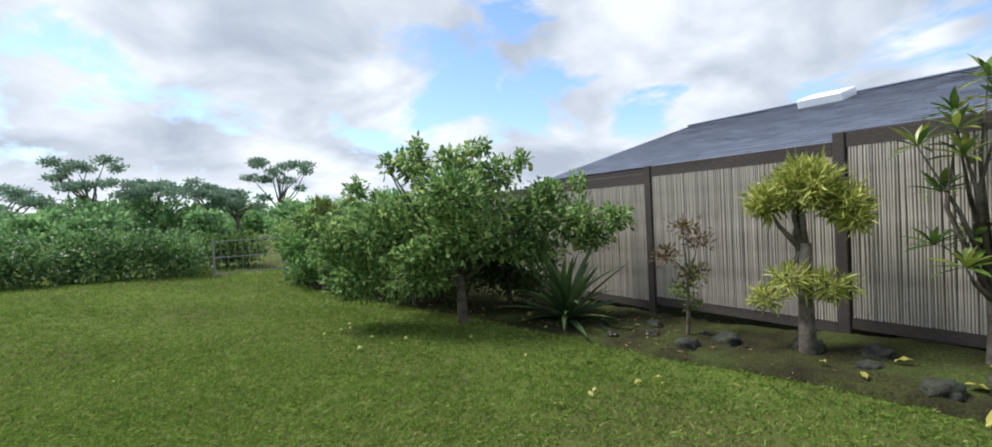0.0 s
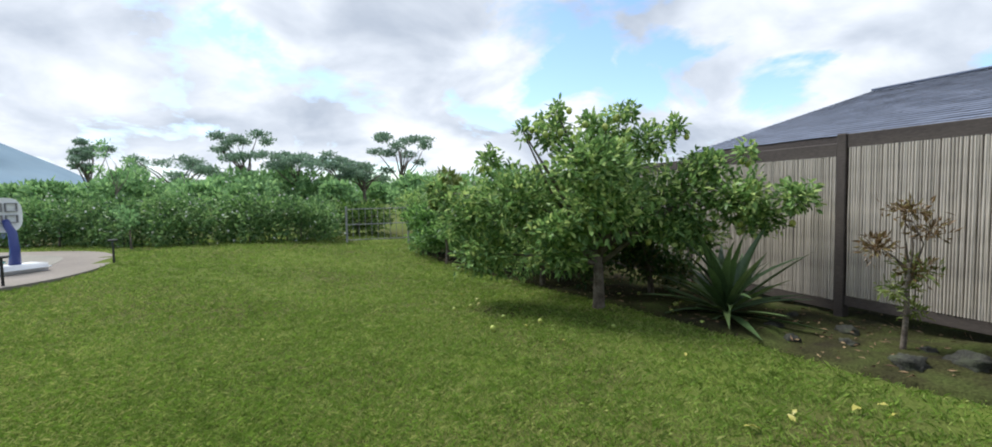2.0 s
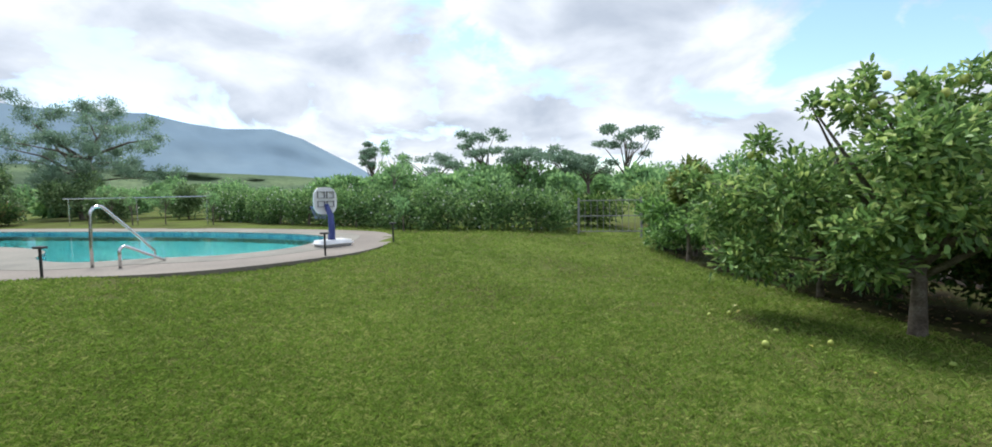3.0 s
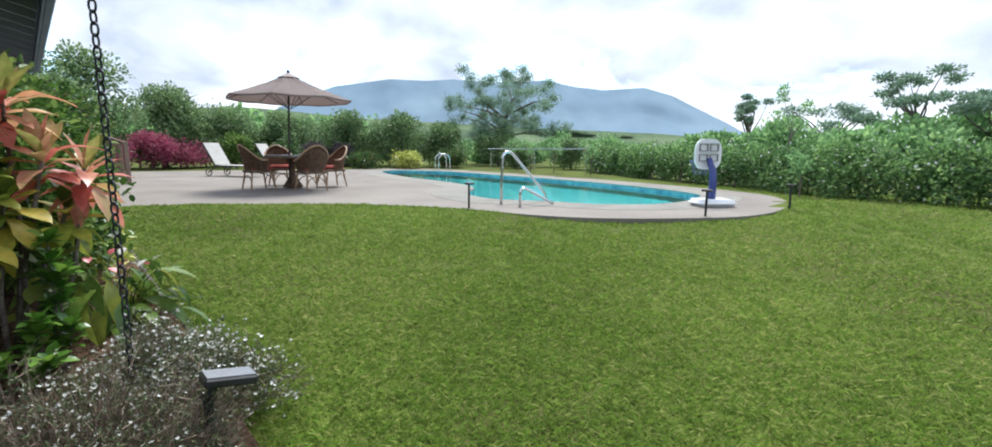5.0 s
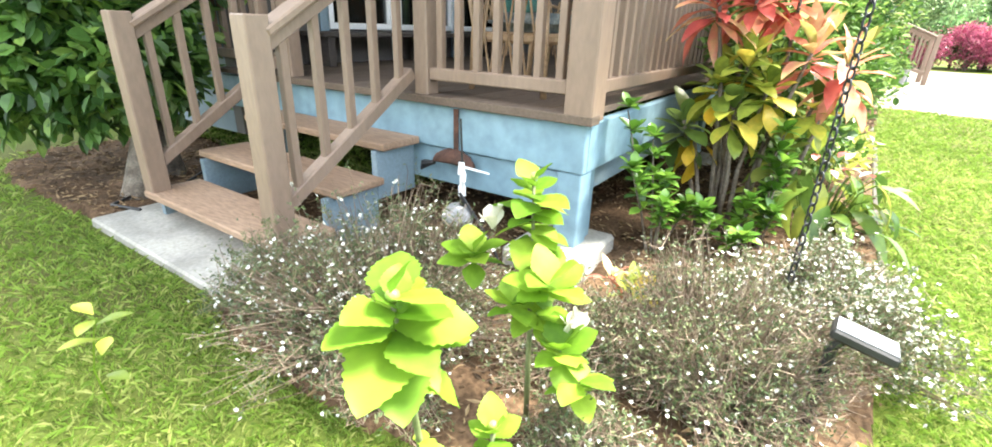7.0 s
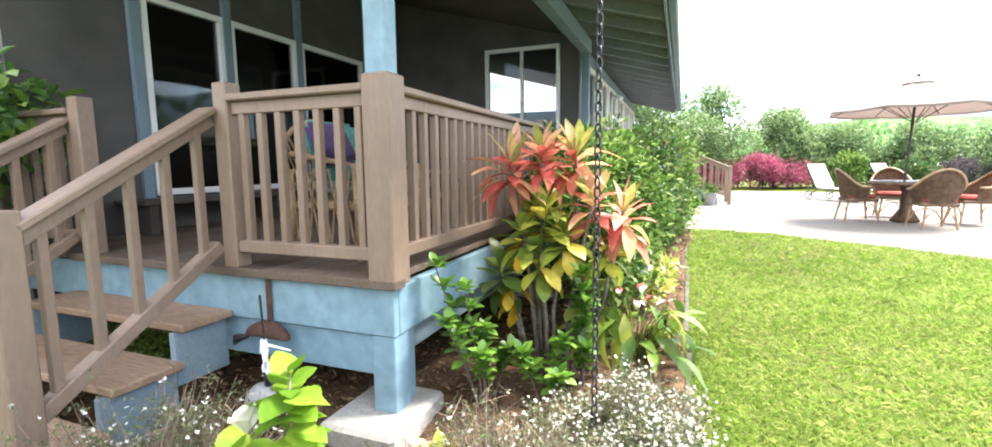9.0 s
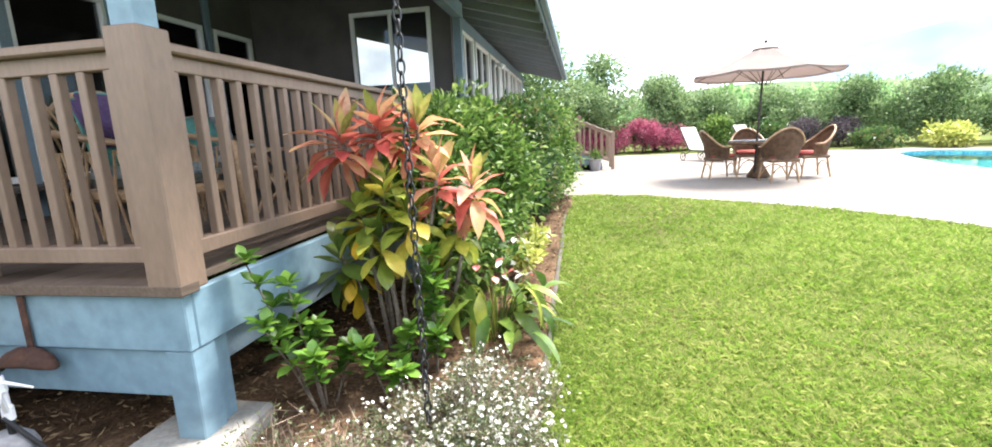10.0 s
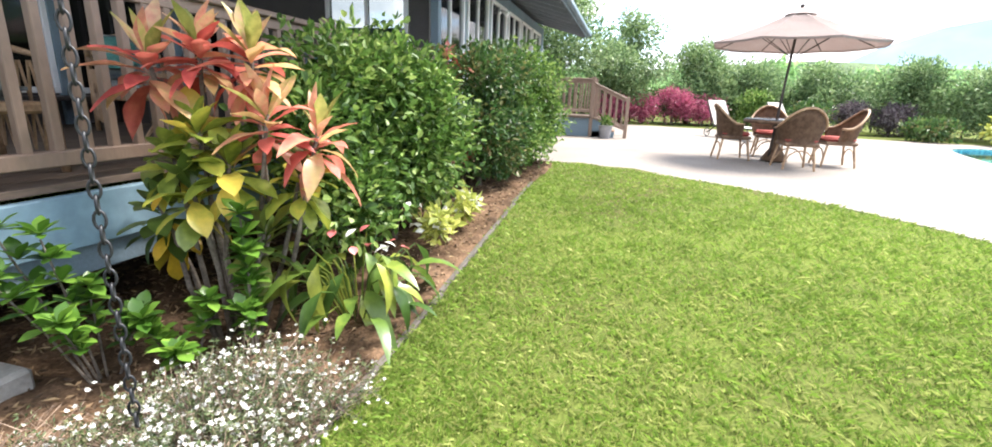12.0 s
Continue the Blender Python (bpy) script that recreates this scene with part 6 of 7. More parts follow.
def wicker_chair(at, rz):
    """Rounded barrel-back wicker chair with a red seat cushion; faces -y."""
    t = thing("wicker_chair", "brown wicker barrel chair with red seat cushion", "chair", "patio chairs", at=at, rz=rz)
    b = bmesh.new()
    box(b, -0.25, 0.25, -0.25, 0.24, 0.36, 0.42, 0.02)
    part("seat", b, M_WICKER, t)
    b = bmesh.new()
    bmesh.ops.create_cube(b, size=1, matrix=Matrix.Translation((0, -0.01, 0.455)) @ Matrix.Diagonal((0.46, 0.46, 0.075, 1)))
    bmesh.ops.bevel(b, geom=b.edges[:], offset=0.03, segments=2, affect="EDGES")
    part("cushion", b, M_CUSHION, t, "faded red cushion", True)
    # wrapped back shell
    rows, b = [], bmesh.new()
    for i in range(19):
        a = radians(-20 + 220 * i / 18)
        top = 0.62 + 0.32 * max(0, math.sin(a)) ** 1.5
        col = []
        for j in range(6):
            s = j / 5
            r = 0.27 + 0.07 * s
            col.append(b.verts.new((math.cos(a) * r, math.sin(a) * r * 0.95 + 0.03 * s, 0.40 + (top - 0.40) * s)))
        rows.append(col)
    for r0, r1 in zip(rows, rows[1:]):
        for j in range(5):
            b.faces.new((r0[j], r1[j], r1[j + 1], r0[j + 1]))
    r = bmesh.ops.solidify(b, geom=b.faces[:], thickness=0.022)
    part("backrest", b, M_WICKER, t, smooth=True)
    b = bmesh.new()
    tube(b, [(math.cos(radians(-20 + 220 * i / 18)) * 0.345, math.sin(radians(-20 + 220 * i / 18)) * 0.33 + 0.03, 0.63 + 0.32 * max(0, math.sin(radians(-20 + 220 * i / 18))) ** 1.5) for i in range(19)], 0.02, 7)
    part("back_rim", b, M_RATTAN, t, smooth=True)
    for x, y in ((-0.2, -0.2), (0.2, -0.2), (-0.18, 0.2), (0.18, 0.2)):
        b = bmesh.new()
        tube(b, [(x, y, 0.38), (x * 1.25, y * 1.3, 0.0)], [0.019, 0.017], 7)
        part("leg", b, M_RATTAN, t)
    for k in (-1, 1):
        b = bmesh.new()
        tube(b, [(-0.24, k * 0.24, 0.08)] + arc((0, k * 0.23, 0.10), 0.2, 165, 15, 6) + [(0.24, k * 0.24, 0.08)], 0.011, 6)
        part("stretcher", b, M_RATTAN, t)
    return t


TX, TY = -12.75, 6.42
table = thing("patio_table", "round dark wicker patio table with glass top", "table", at=(TX, TY, PZ))
b = bmesh.new()
bmesh.ops.create_cone(b, cap_ends=True, segments=32, radius1=0.56, radius2=0.56, depth=0.03, matrix=Matrix.Translation((0, 0, 0.72)))
part("tabletop", b, M_LAMPTOP, table, "dark glass tabletop")
b = bmesh.new()
tube(b, arc((0, 0, 0.69), 0.55, 0, 345, 23, (1, 0, 0), (0, 1, 0)), 0.03, 8, True)
part("rim", b, M_WICKER, table, smooth=True)
b = bmesh.new()
tube(b, [(0, 0, 0.02), (0, 0, 0.3), (0, 0, 0.5), (0, 0, 0.69)], [0.22, 0.06, 0.06, 0.15], 16)
part("pedestal", b, M_WICKER, table, smooth=True)
for dx, dy, rz in ((-0.05, -0.72, 185), (0.88, 0.05, -88), (0.1, 0.88, 2), (-0.95, 0.1, 85)):
    wicker_chair((TX + dx, TY + dy, PZ), rz)

umb = thing("patio_umbrella", "open tan market umbrella over the table", "umbrella", at=(TX + 0.05, TY, PZ))
b = bmesh.new()
tube(b, [(0.06, -0.12, 0.0), (0, 0, 2.52)], 0.021, 10)
part("pole", b, M_BEAM, umb, smooth=True)
b = bmesh.new()
ns, ring, R = 8, [], 1.32
prof = [(0.14, 2.44), (0.5, 2.27), (0.95, 2.09), (R, 1.965), (R, 1.93)]
for k in range(ns * 3):
    a = radians(360 * k / (ns * 3) + 10)
    mid = k % 3 != 0
    ring.append([b.verts.new((math.cos(a) * r * (0.945 if mid and r > 0.3 else 1), math.sin(a) * r * (0.945 if mid and r > 0.3 else 1), z - (0.02 if mid and r > 0.3 else 0))) for r, z in prof])
for k in range(len(ring)):
    for j in range(len(prof) - 1):
        b.faces.new((ring[k][j], ring[(k + 1) % len(ring)][j], ring[(k + 1) % len(ring)][j + 1], ring[k][j + 1]))
bmesh.ops.solidify(b, geom=b.faces[:], thickness=0.004)
canopy = part("canopy", b, M_CANVAS, umb, "faded tan canvas canopy")
b = bmesh.new()
bmesh.ops.create_cone(b, cap_ends=False, segments=16, radius1=0.24, radius2=0.03, depth=0.11, matrix=Matrix.Translation((0, 0, 2.47)))
part("vent", b, M_CANVAS, canopy)
b = bmesh.new()
bmesh.ops.create_uvsphere(b, u_segments=10, v_segments=8, radius=0.035, matrix=Matrix.Translation((0, 0, 2.55)))
part("finial", b, M_BEAM, umb)
for k in range(ns):
    a = radians(45 * k + 10)
    b = bmesh.new()
    tube(b, [(0.03 * math.cos(a), 0.03 * math.sin(a), 2.42), (1.25 * math.cos(a), 1.25 * math.sin(a), 1.96)], 0.009, 5)
    tube(b, [(0.03 * math.cos(a), 0.03 * math.sin(a), 1.75), (0.66 * math.cos(a), 0.66 * math.sin(a), 2.16)], 0.007, 5)
    part("rib", b, M_BEAM, umb)

for x, y, rz in ((-18.3, 6.75, 118), (-19.0, 8.55, 124)):
    t = thing("sun_lounger", "sun lounger with raised pale sling back and wheels", "lounger", "sun loungers", at=(x, y, PZ), rz=rz)
    b = bmesh.new()
    for s in (-0.3, 0.3):
        tube(b, [(s, -1.1, 0.33), (s, 0.35, 0.33), (s, 0.42, 0.33), (s, 0.85, 1.02)], 0.016, 7)
    part("frame", b, M_BLACK, t)
    b = bmesh.new()
    beam(b, (0, 0.40, 0.36), (0, 0.84, 1.03), 0.56, 0.012)
    part("backrest", b, M_SLING, t, "pale beige sling back")
    part("seat", bx(-0.28, 0.28, -1.08, 0.38, 0.335, 0.347, 0.003), M_SLING, t, "pale beige sling seat")
    for s in (-0.34, 0.34):
        w = part("wheel", tube(bmesh.new(), arc((s, 0.62, 0.13), 0.12, 0, 342, 19, (0, 1, 0)), 0.014, 6, True), M_BLACK, t)
        sb = bmesh.new()
        for k in range(5):
            a = radians(72 * k)
            tube(sb, [(s, 0.62, 0.13), (s, 0.62 + 0.12 * math.cos(a), 0.13 + 0.12 * math.sin(a))], 0.007, 5)
        part("spokes", sb, M_BLACK, w)
        b = bmesh.new()
        tube(b, [(s * 0.9, 0.62, 0.13), (s * 0.9, 0.3, 0.33)], 0.013, 6)
        part("leg", b, M_BLACK, t)
        b = bmesh.new()
        tube(b, [(s * 0.9, -0.95, 0.33), (s * 0.9, -1.02, 0.0)], 0.013, 6)
        part("leg", b, M_BLACK, t)

# ---- poolside ----
hoop = thing("pool_basketball_hoop", "white poolside basketball hoop on a blue curved pole", "basketball hoop", at=(-4.9, 10.3, PZ), rz=53)
b = bmesh.new()
box(b, -0.33, 0.33, -0.24, 0.24, 0.0, 0.12)
bmesh.ops.bevel(b, geom=b.edges[:], offset=0.05, segments=3, affect="EDGES")
part("base", b, M_PLASTIC, hoop, "white water-filled base", True)
b = bmesh.new()
tube(b, [(0, 0.05, 0.08), (0.0, 0.02, 0.35), (0, 0.05, 0.6), (0, 0.14, 0.70), (0, 0.18, 0.78)], [0.075, 0.06, 0.055, 0.05, 0.045], 10)
part("pole", b, M_BLUEPL, hoop, "dark blue curved pole", True)
b = bmesh.new()
bb = [(0.24 * (1 if abs(math.cos(t)) > 0.9 else 0.98) * math.copysign(abs(math.cos(t)) ** 0.6, math.cos(t)), 0.26 * math.copysign(abs(math.sin(t)) ** 0.7, math.sin(t))) for t in [2 * math.pi * k / 28 for k in range(28)]]
fv = [b.verts.new((x, 0.22, 0.86 + z)) for x, z in bb]
ff = b.faces.new(fv)
r = bmesh.ops.extrude_face_region(b, geom=[ff])
bmesh.ops.translate(b, vec=(0, 0.035, 0), verts=[g for g in r["geom"] if isinstance(g, bmesh.types.BMVert)])
board = part("backboard", b, M_PLASTIC, hoop, "white ribbed plastic backboard")
for x0, x1, z0, z1 in ((-0.17, -0.02, 0.91, 1.04), (0.02, 0.17, 0.91, 1.04), (-0.17, -0.02, 0.74, 0.86), (0.02, 0.17, 0.74, 0.86)):
    rb_ = bmesh.new()
    for a0, a1, c0, c1 in ((x0, x1, z0, z0 + .012), (x0, x1, z1 - .012, z1), (x0, x0 + .012, z0, z1), (x1 - .012, x1, z0, z1)):
        box(rb_, a0, a1, 0.19, 0.221, c0, c1)
    part("rib", rb_, M_GREYPL, board)
b = bmesh.new()
tube(b, arc((0, 0.45, 0.74), 0.17, 0, 340, 17, (1, 0, 0), (0, 1, 0)), 0.011, 6, True)
rim_ = part("rim", b, M_BLUEPL, hoop)
nb_ = bmesh.new()
for k in range(12):
    a0, a1 = radians(30 * k), radians(30 * k + 30)
    for s in (a1, a0 - (a1 - a0)):
        tube(nb_, [(0.17 * math.cos(a0), 0.45 + 0.17 * math.sin(a0), 0.74), (0.10 * math.cos(s), 0.45 + 0.10 * math.sin(s), 0.50)], 0.004, 4)
part("net", nb_, M_NET, rim_)

for (x, y, h, rz) in ((-4.43, 8.93, 0.42, 10), (-7.25, 6.95, 0.40, 0), (-3.92, 10.95, 0.40, 20), (-6.4, 15.4, 0.4, 0)):
    t = thing("path_light", "slim black stake light at the lawn edge", "garden light", "stake lights", at=(x, y, ground_z(x, y)), rz=rz)
    b = bmesh.new()
    tube(b, [(0, 0, -0.08), (0, 0, h - 0.02)], 0.017, 7)
    part("stake", b, M_BLACK, t)
    part("head", bx(-0.07, 0.07, -0.04, 0.05, h - 0.03, h, 0.008), M_BLACK, t)

rail = thing("pool_handrail", "bent stainless steel pool entry handrail", "handrail", at=(-7.35, 7.75, PZ), rz=-8)
b = bmesh.new()
tube(b, [(0, 0, 0)] + [(0, 0.0, 0.3), (0, 0.02, 0.75)] + arc((0, 0.14, 0.75), 0.12, 170, 40, 7, (0, 1, 0)) + [(0, 0.75, 0.35), (0, 0.98, 0.12), (0, 1.0, -0.05), (0, 0.92, -0.35)], 0.022, 9)
part("rail", b, M_STEEL, rail, smooth=True)
b = bmesh.new()
tube(b, [(0.5, 0, 0), (0.5, 0, 0.22)] + arc((0.5, 0.08, 0.22), 0.08, 180, 70, 5, (0, 1, 0)) + [(0.5, 0.7, 0.02), (0.5, 0.75, -0.3)], 0.022, 9)
part("rail", b, M_STEEL, rail, smooth=True)
ladder = thing("pool_ladder", "chrome pool ladder with looped handrails", "ladder", at=(-18.3, 15.0, PZ), rz=-20)
for x in (-0.25, 0.25):
    b = bmesh.new()
    tube(b, [(x, 0.25, 0.0)] + arc((x, 0.0, 0.45), 0.25, 0, 180, 9, (0, 1, 0)) + [(x, -0.25, -0.5)], 0.022, 8)
    part("rail", b, M_STEEL, ladder, smooth=True)
for z in (-0.12, -0.36):
    part("step", bx(-0.25, 0.25, -0.29, -0.21, z, z + 0.03, 0.005), M_STEEL, ladder)
bar = thing("clothes_rail", "long thin metal rail on posts behind the pool", "rail", at=(-15.0, 17.2, ground_z(-15.0, 17.2)))
for x in (-2.6, 0, 2.6):
    b = bmesh.new()
    tube(b, [(x, 0, -0.1), (x, 0, 0.95)], 0.022, 7)
    part("post", b, M_STEEL, bar)
b = bmesh.new()
tube(b, [(-2.8, 0, 0.95), (2.8, 0, 0.97)], 0.018, 7)
part("bar", b, M_STEEL, bar)

# far deck steps with railing and a pot
far = thing("far_steps", "small wooden steps with railing down to the patio", "stairs", at=(-16.6, 2.75, PZ))
for i in range(2):
    part("tread", bx(-0.5, 0.5, 0.2 + 0.3 * i, 0.5 + 0.3 * i, 0.36 - 0.18 * i - 0.04, 0.36 - 0.18 * i, 0.005), M_TREAD, far)
part("landing", bx(-0.6, 0.6, -1.3, 0.2, 0.46, 0.52, 0.005), M_DECK, far)
for x in (-0.5, 0.5):
    b = bmesh.new()
    box(b, x - 0.02, x + 0.02, 0.2, 0.8, 0.0, 0.14)
    box(b, x - 0.02, x + 0.02, -1.2, 0.5, 0.0, 0.46)
    part("stringer", b, M_BLUEGREY, far)
    rail_run(far, (x, 0.24), (x, 1.05), 5, 0.45, 0.2, 1.35, 1.0)
    rail_run(far, (x, -1.2), (x, 0.16), 9, 0.6, 0.6, 1.45, 1.45)
    post(far, x, 0.2, 0.0, 1.48, 0.09)
    post(far, x, 1.08, 0.0, 1.02, 0.09)
pot = thing("plant_pot", "grey pot with a small plant by the steps", "pot", at=(-15.75, 3.35, PZ))
b = bmesh.new()
tube(b, [(0, 0, 0), (0, 0, 0.28), (0, 0, 0.31)], [0.12, 0.17, 0.18], 16)
part("pot", b, M_GREYPL, pot)
crown("leaves", [(0, 0, 0.42, 0.16, 0.16, 0.14)], 160, 0.09, 0.04, M_GARDENIA, pot, 5, 0.6)

# ---- by the deck ----
solar = thing("solar_spotlight", "black solar garden spotlight on a stake", "garden light", at=(-3.55, 2.48, -0.05), rz=-4)
b = bmesh.new()
tube(b, [(0, 0, -0.05), (0, 0, 0.40)], 0.018, 8)
tube(b, [(0, 0, 0.40), (0.0, 0.03, 0.45)], 0.014, 8)
part("stake", b, M_BLACK, solar)
b = bmesh.new()
box(b, -0.065, 0.065, -0.02, 0.16, 0, 0.035, 0.008, pose(0, 0, 0.455, -10, -6, 0))
head = part("head", b, M_BLACK, solar)
b = bmesh.new()
box(b, -0.057, 0.057, -0.012, 0.152, 0.0355, 0.0385, 0, pose(0, 0, 0.455, -10, -6, 0))
part("panel", b, M_SOLARTOP, head, "pale reflecting solar panel")
b = bmesh.new()
box(b, -0.045, 0.045, -0.10, -0.06, 0.06, 0.15, 0.01, pose(0, 0.05, 0.02, 20, 0, 0))
part("lower_lamp", b, M_BLACK, solar)

chain = thing("rain_chain", "dark linked rain chain hanging from the gutter", "rain chain", at=(-4.2, 2.33, 0.0))
lk = bmesh.new()
tube(lk, [(0.0145 * math.cos(t), 0, 0.028 * math.sin(t)) for t in [2 * math.pi * k / 12 for k in range(12)]], 0.0045, 6, True)
lk = mesh_of("link", lk, M_CHAIN, True)
z, i = 0.28, 0
while z < 3.12:
    piece("link", lk, chain, pose(0, 0, z, 0, 0, 45 + 90 * (i % 2)))
    z += 0.0455
    i += 1

fish = thing("metal_bird", "rusty metal bird ornament hung on the deck rim", "ornament", at=(XF + 0.012, 0.50, 0.0))
part("strap", bx(0, 0.008, -0.018, 0.018, 0.56, 0.82, 0.002), M_RUST, fish)
b = bmesh.new()
bmesh.ops.create_uvsphere(b, u_segments=24, v_segments=14, radius=1)
for vv in b.verts:
    c = vv.co.copy()
    rib = 1 + 0.06 * math.sin(c.y * 22)
    vv.co = Vector((0.03 + 0.055 * c.x * rib, 0.16 * c.y, 0.525 + (0.062 * rib if c.z > 0 else 0.028) * c.z - 0.03 * c.y * c.y))
part("body", b, M_RUST, fish, "ridged rusty body", True)
b = bmesh.new()
tube(b, [(0.03, -0.15, 0.48), (0.035, -0.23, 0.46), (0.03, -0.26, 0.42)], [0.012, 0.03, 0.01], 6)
part("tail", b, M_BLACK, fish)

spr = thing("sprinkler_riser", "black irrigation riser with white fitting and grey dome", "sprinkler", at=(-3.78, 0.80, 0.02))
b = bmesh.new()
tube(b, [(0, 0, -0.05), (0, 0, 0.46)], 0.014, 8)
part("pipe", b, M_BLACK, spr)
b = bmesh.new()
tube(b, [(0, 0, 0.42), (0, 0, 0.47), (0, 0, 0.48), (0, 0, 0.53), (0.005, 0, 0.54), (0.005, 0, 0.60)], [0.020, 0.020, 0.013, 0.013, 0.021, 0.015], 10)
nozzle = part("nozzle", b, M_PLASTIC, spr, "white plastic fitting")
b = bmesh.new()
tube(b, [(0, 0, 0.575), (0.03, 0.19, 0.58)], [0.008, 0.004], 6)
part("spray_arm", b, M_PLASTIC, nozzle)
b = bmesh.new()
tube(b, [(0.01, 0.01, 0.46), (0.05, 0.05, 0.56), (0.06, 0.06, 0.52)], [0.01, 0.012, 0.008], 6)
part("deflector", b, M_PLASTIC, nozzle)
b = bmesh.new()
tube(b, [(0, 0, 0.6), (0, -0.01, 0.82)], 0.006, 6)
part("rod", b, M_BLACK, spr)
b = bmesh.new()
tube(b, [(0.02, 0, 0.44), (-0.03, 0.07, 0.30), (-0.08, 0.16, 0.12), (-0.1, 0.2, 0.0)], 0.009, 7)
part("tubing", b, M_BLACK, spr)
b = bmesh.new()
tube(b, [(0, -0.03, 0.27), (0, -0.03, 0.295), (0, -0.03, 0.33), (0, -0.03, 0.36), (0, -0.03, 0.372)], [0.085, 0.088, 0.075, 0.045, 0.012], 20)
part("dome", b, M_GREYPL, spr, "grey plastic dome", True)
hose = thing("garden_hose", "dark hose lying on the soil by the steps", "hose")
b = bmesh.new()
tube(b, [(-3.05, -1.36, 0.06), (-2.98, -1.62, 0.055), (-3.2, -1.75, 0.06), (-3.5, -1.7, 0.07), (-3.75, -1.95, 0.06), (-4.2, -2.1, 0.06)], 0.012, 7)
part("tube", b, M_BLACK, hose, smooth=True)

# ---- on the deck ----
def rattan_chair(x, y, rz, cush):
    t = thing("rattan_armchair", "rattan armchair with woven lattice back and cushions", "armchair", "deck armchairs", at=(x, y, DECK_Z), rz=rz)
    for s in (-0.3, 0.3):
        b = bmesh.new()
        tube(b, [(s, -0.3, 0.0), (s, -0.28, 0.58), (s, 0.0, 0.62), (s * 0.98, 0.28, 0.66)], 0.02, 7)
        part("arm_frame", b, M_RATTAN, t, smooth=True)
        b = bmesh.new()
        tube(b, [(s, 0.3, 0.0), (s, 0.28, 0.4), (s * 0.95, 0.38, 0.74)], 0.02, 7)
        part("back_leg", b, M_RATTAN, t, smooth=True)
    b = bmesh.new()
    tube(b, [(-0.285, 0.38, 0.70)] + arc((0, 0.39, 0.60), 0.29, 160, 20, 9) + [(0.285, 0.38, 0.70)], 0.018, 7)
    part("back_hoop", b, M_RATTAN, t, smooth=True)
    b = bmesh.new()
    for k in range(10):
        u = -0.27 + 0.06 * k
        tube(b, [(u, 0.29, 0.42), (max(-.27, min(.27, u + 0.16)), 0.38, 0.86 - abs(u) * 0.5)], 0.008, 5)
        tube(b, [(u, 0.295, 0.42), (max(-.27, min(.27, u - 0.16)), 0.385, 0.86 - abs(u) * 0.5)], 0.008, 5)
    part("lattice", b, M_RATTAN, t, "woven cane lattice")
    for s in (-0.3, 0.3):
        b = bmesh.new()
        for k in range(6):
            v0 = -0.26 + 0.1 * k
            tube(b, [(s, v0, 0.1), (s, min(0.28, v0 + 0.1), 0.56)], 0.007, 5)
            tube(b, [(s, v0 + 0.02, 0.56), (s, min(0.28, v0 + 0.1), 0.1)], 0.007, 5)
        part("side_lattice", b, M_RATTAN, t)
    part("seat", bx(-0.29, 0.29, -0.28, 0.28, 0.30, 0.36, 0.015), M_RATTAN, t)
    for (cx, cy, cz, rx, m, w) in ((0, 0, 0.42, 0, cush[0], 0.5), (0.02, 0.2, 0.66, 72, cush[1], 0.46), (-0.1, 0.12, 0.72, 60, cush[2], 0.32)):
        b = bmesh.new()
        bmesh.ops.create_cube(b, size=1, matrix=pose(cx, cy, cz, rx, 0, 0) @ Matrix.Diagonal((w, w, 0.11, 1)))
        bmesh.ops.bevel(b, geom=b.edges[:], offset=0.045, segments=2, affect="EDGES")
        part("cushion", b, m, t, smooth=True)
    return t


rattan_chair(-4.80, 0.62, 172, (M_PATTERN, M_CUSH2, M_CUSH3))
rattan_chair(-6.9, -0.7, 150, (M_PATTERN, M_PATTERN, M_CUSH2))
rattan_chair(-8.0, 0.2, 60, (M_PATTERN, M_CUSH2, M_PATTERN))
tbl = thing("rattan_table", "low round rattan side table", "side table", at=(-6.25, 0.45, DECK_Z))
b = bmesh.new()
bmesh.ops.create_cone(b, cap_ends=True, segments=24, radius1=0.30, radius2=0.30, depth=0.03, matrix=Matrix.Translation((0, 0, 0.52)))
part("tabletop", b, M_RATTAN, tbl)
for k in range(5):
    a = radians(72 * k)
    b = bmesh.new()
    tube(b, [(0.27 * math.cos(a), 0.27 * math.sin(a), 0.5), (0.12 * math.cos(a + 1), 0.12 * math.sin(a + 1), 0.27), (0.27 * math.cos(a + 2), 0.27 * math.sin(a + 2), 0)], 0.015, 6)
    part("leg", b, M_RATTAN, tbl)
bench = thing("deck_bench", "long dark wooden bench under the windows", "bench", at=(-6.3, -1.75, DECK_Z))
part("seat", bx(-1.5, 1.5, -0.2, 0.2, 0.26, 0.30, 0.006), M_BEAM, bench)
for x in (-1.4, 0, 1.4):
    part("leg", bx(x - 0.04, x + 0.04, -0.17, 0.17, 0, 0.26, 0.004), M_BEAM, bench)
lamp = thing("security_light", "twin white security light under the eave", "wall lamp", at=(-13.2, WY + 0.02, 2.95))
part("plate", bx(-0.06, 0.06, 0, 0.03, -0.06, 0.06, 0.008), M_PLASTIC, lamp)
for s in (-1, 1):
    b = bmesh.new()
    tube(b, [(0.04 * s, 0.03, 0), (0.09 * s, 0.12, -0.03), (0.12 * s, 0.2, -0.08)], [0.02, 0.035, 0.055], 10)
    part("head", b, M_PLASTIC, lamp, smooth=True)

# ---- leaf litter and grass ----
lrng = np.random.default_rng(17)


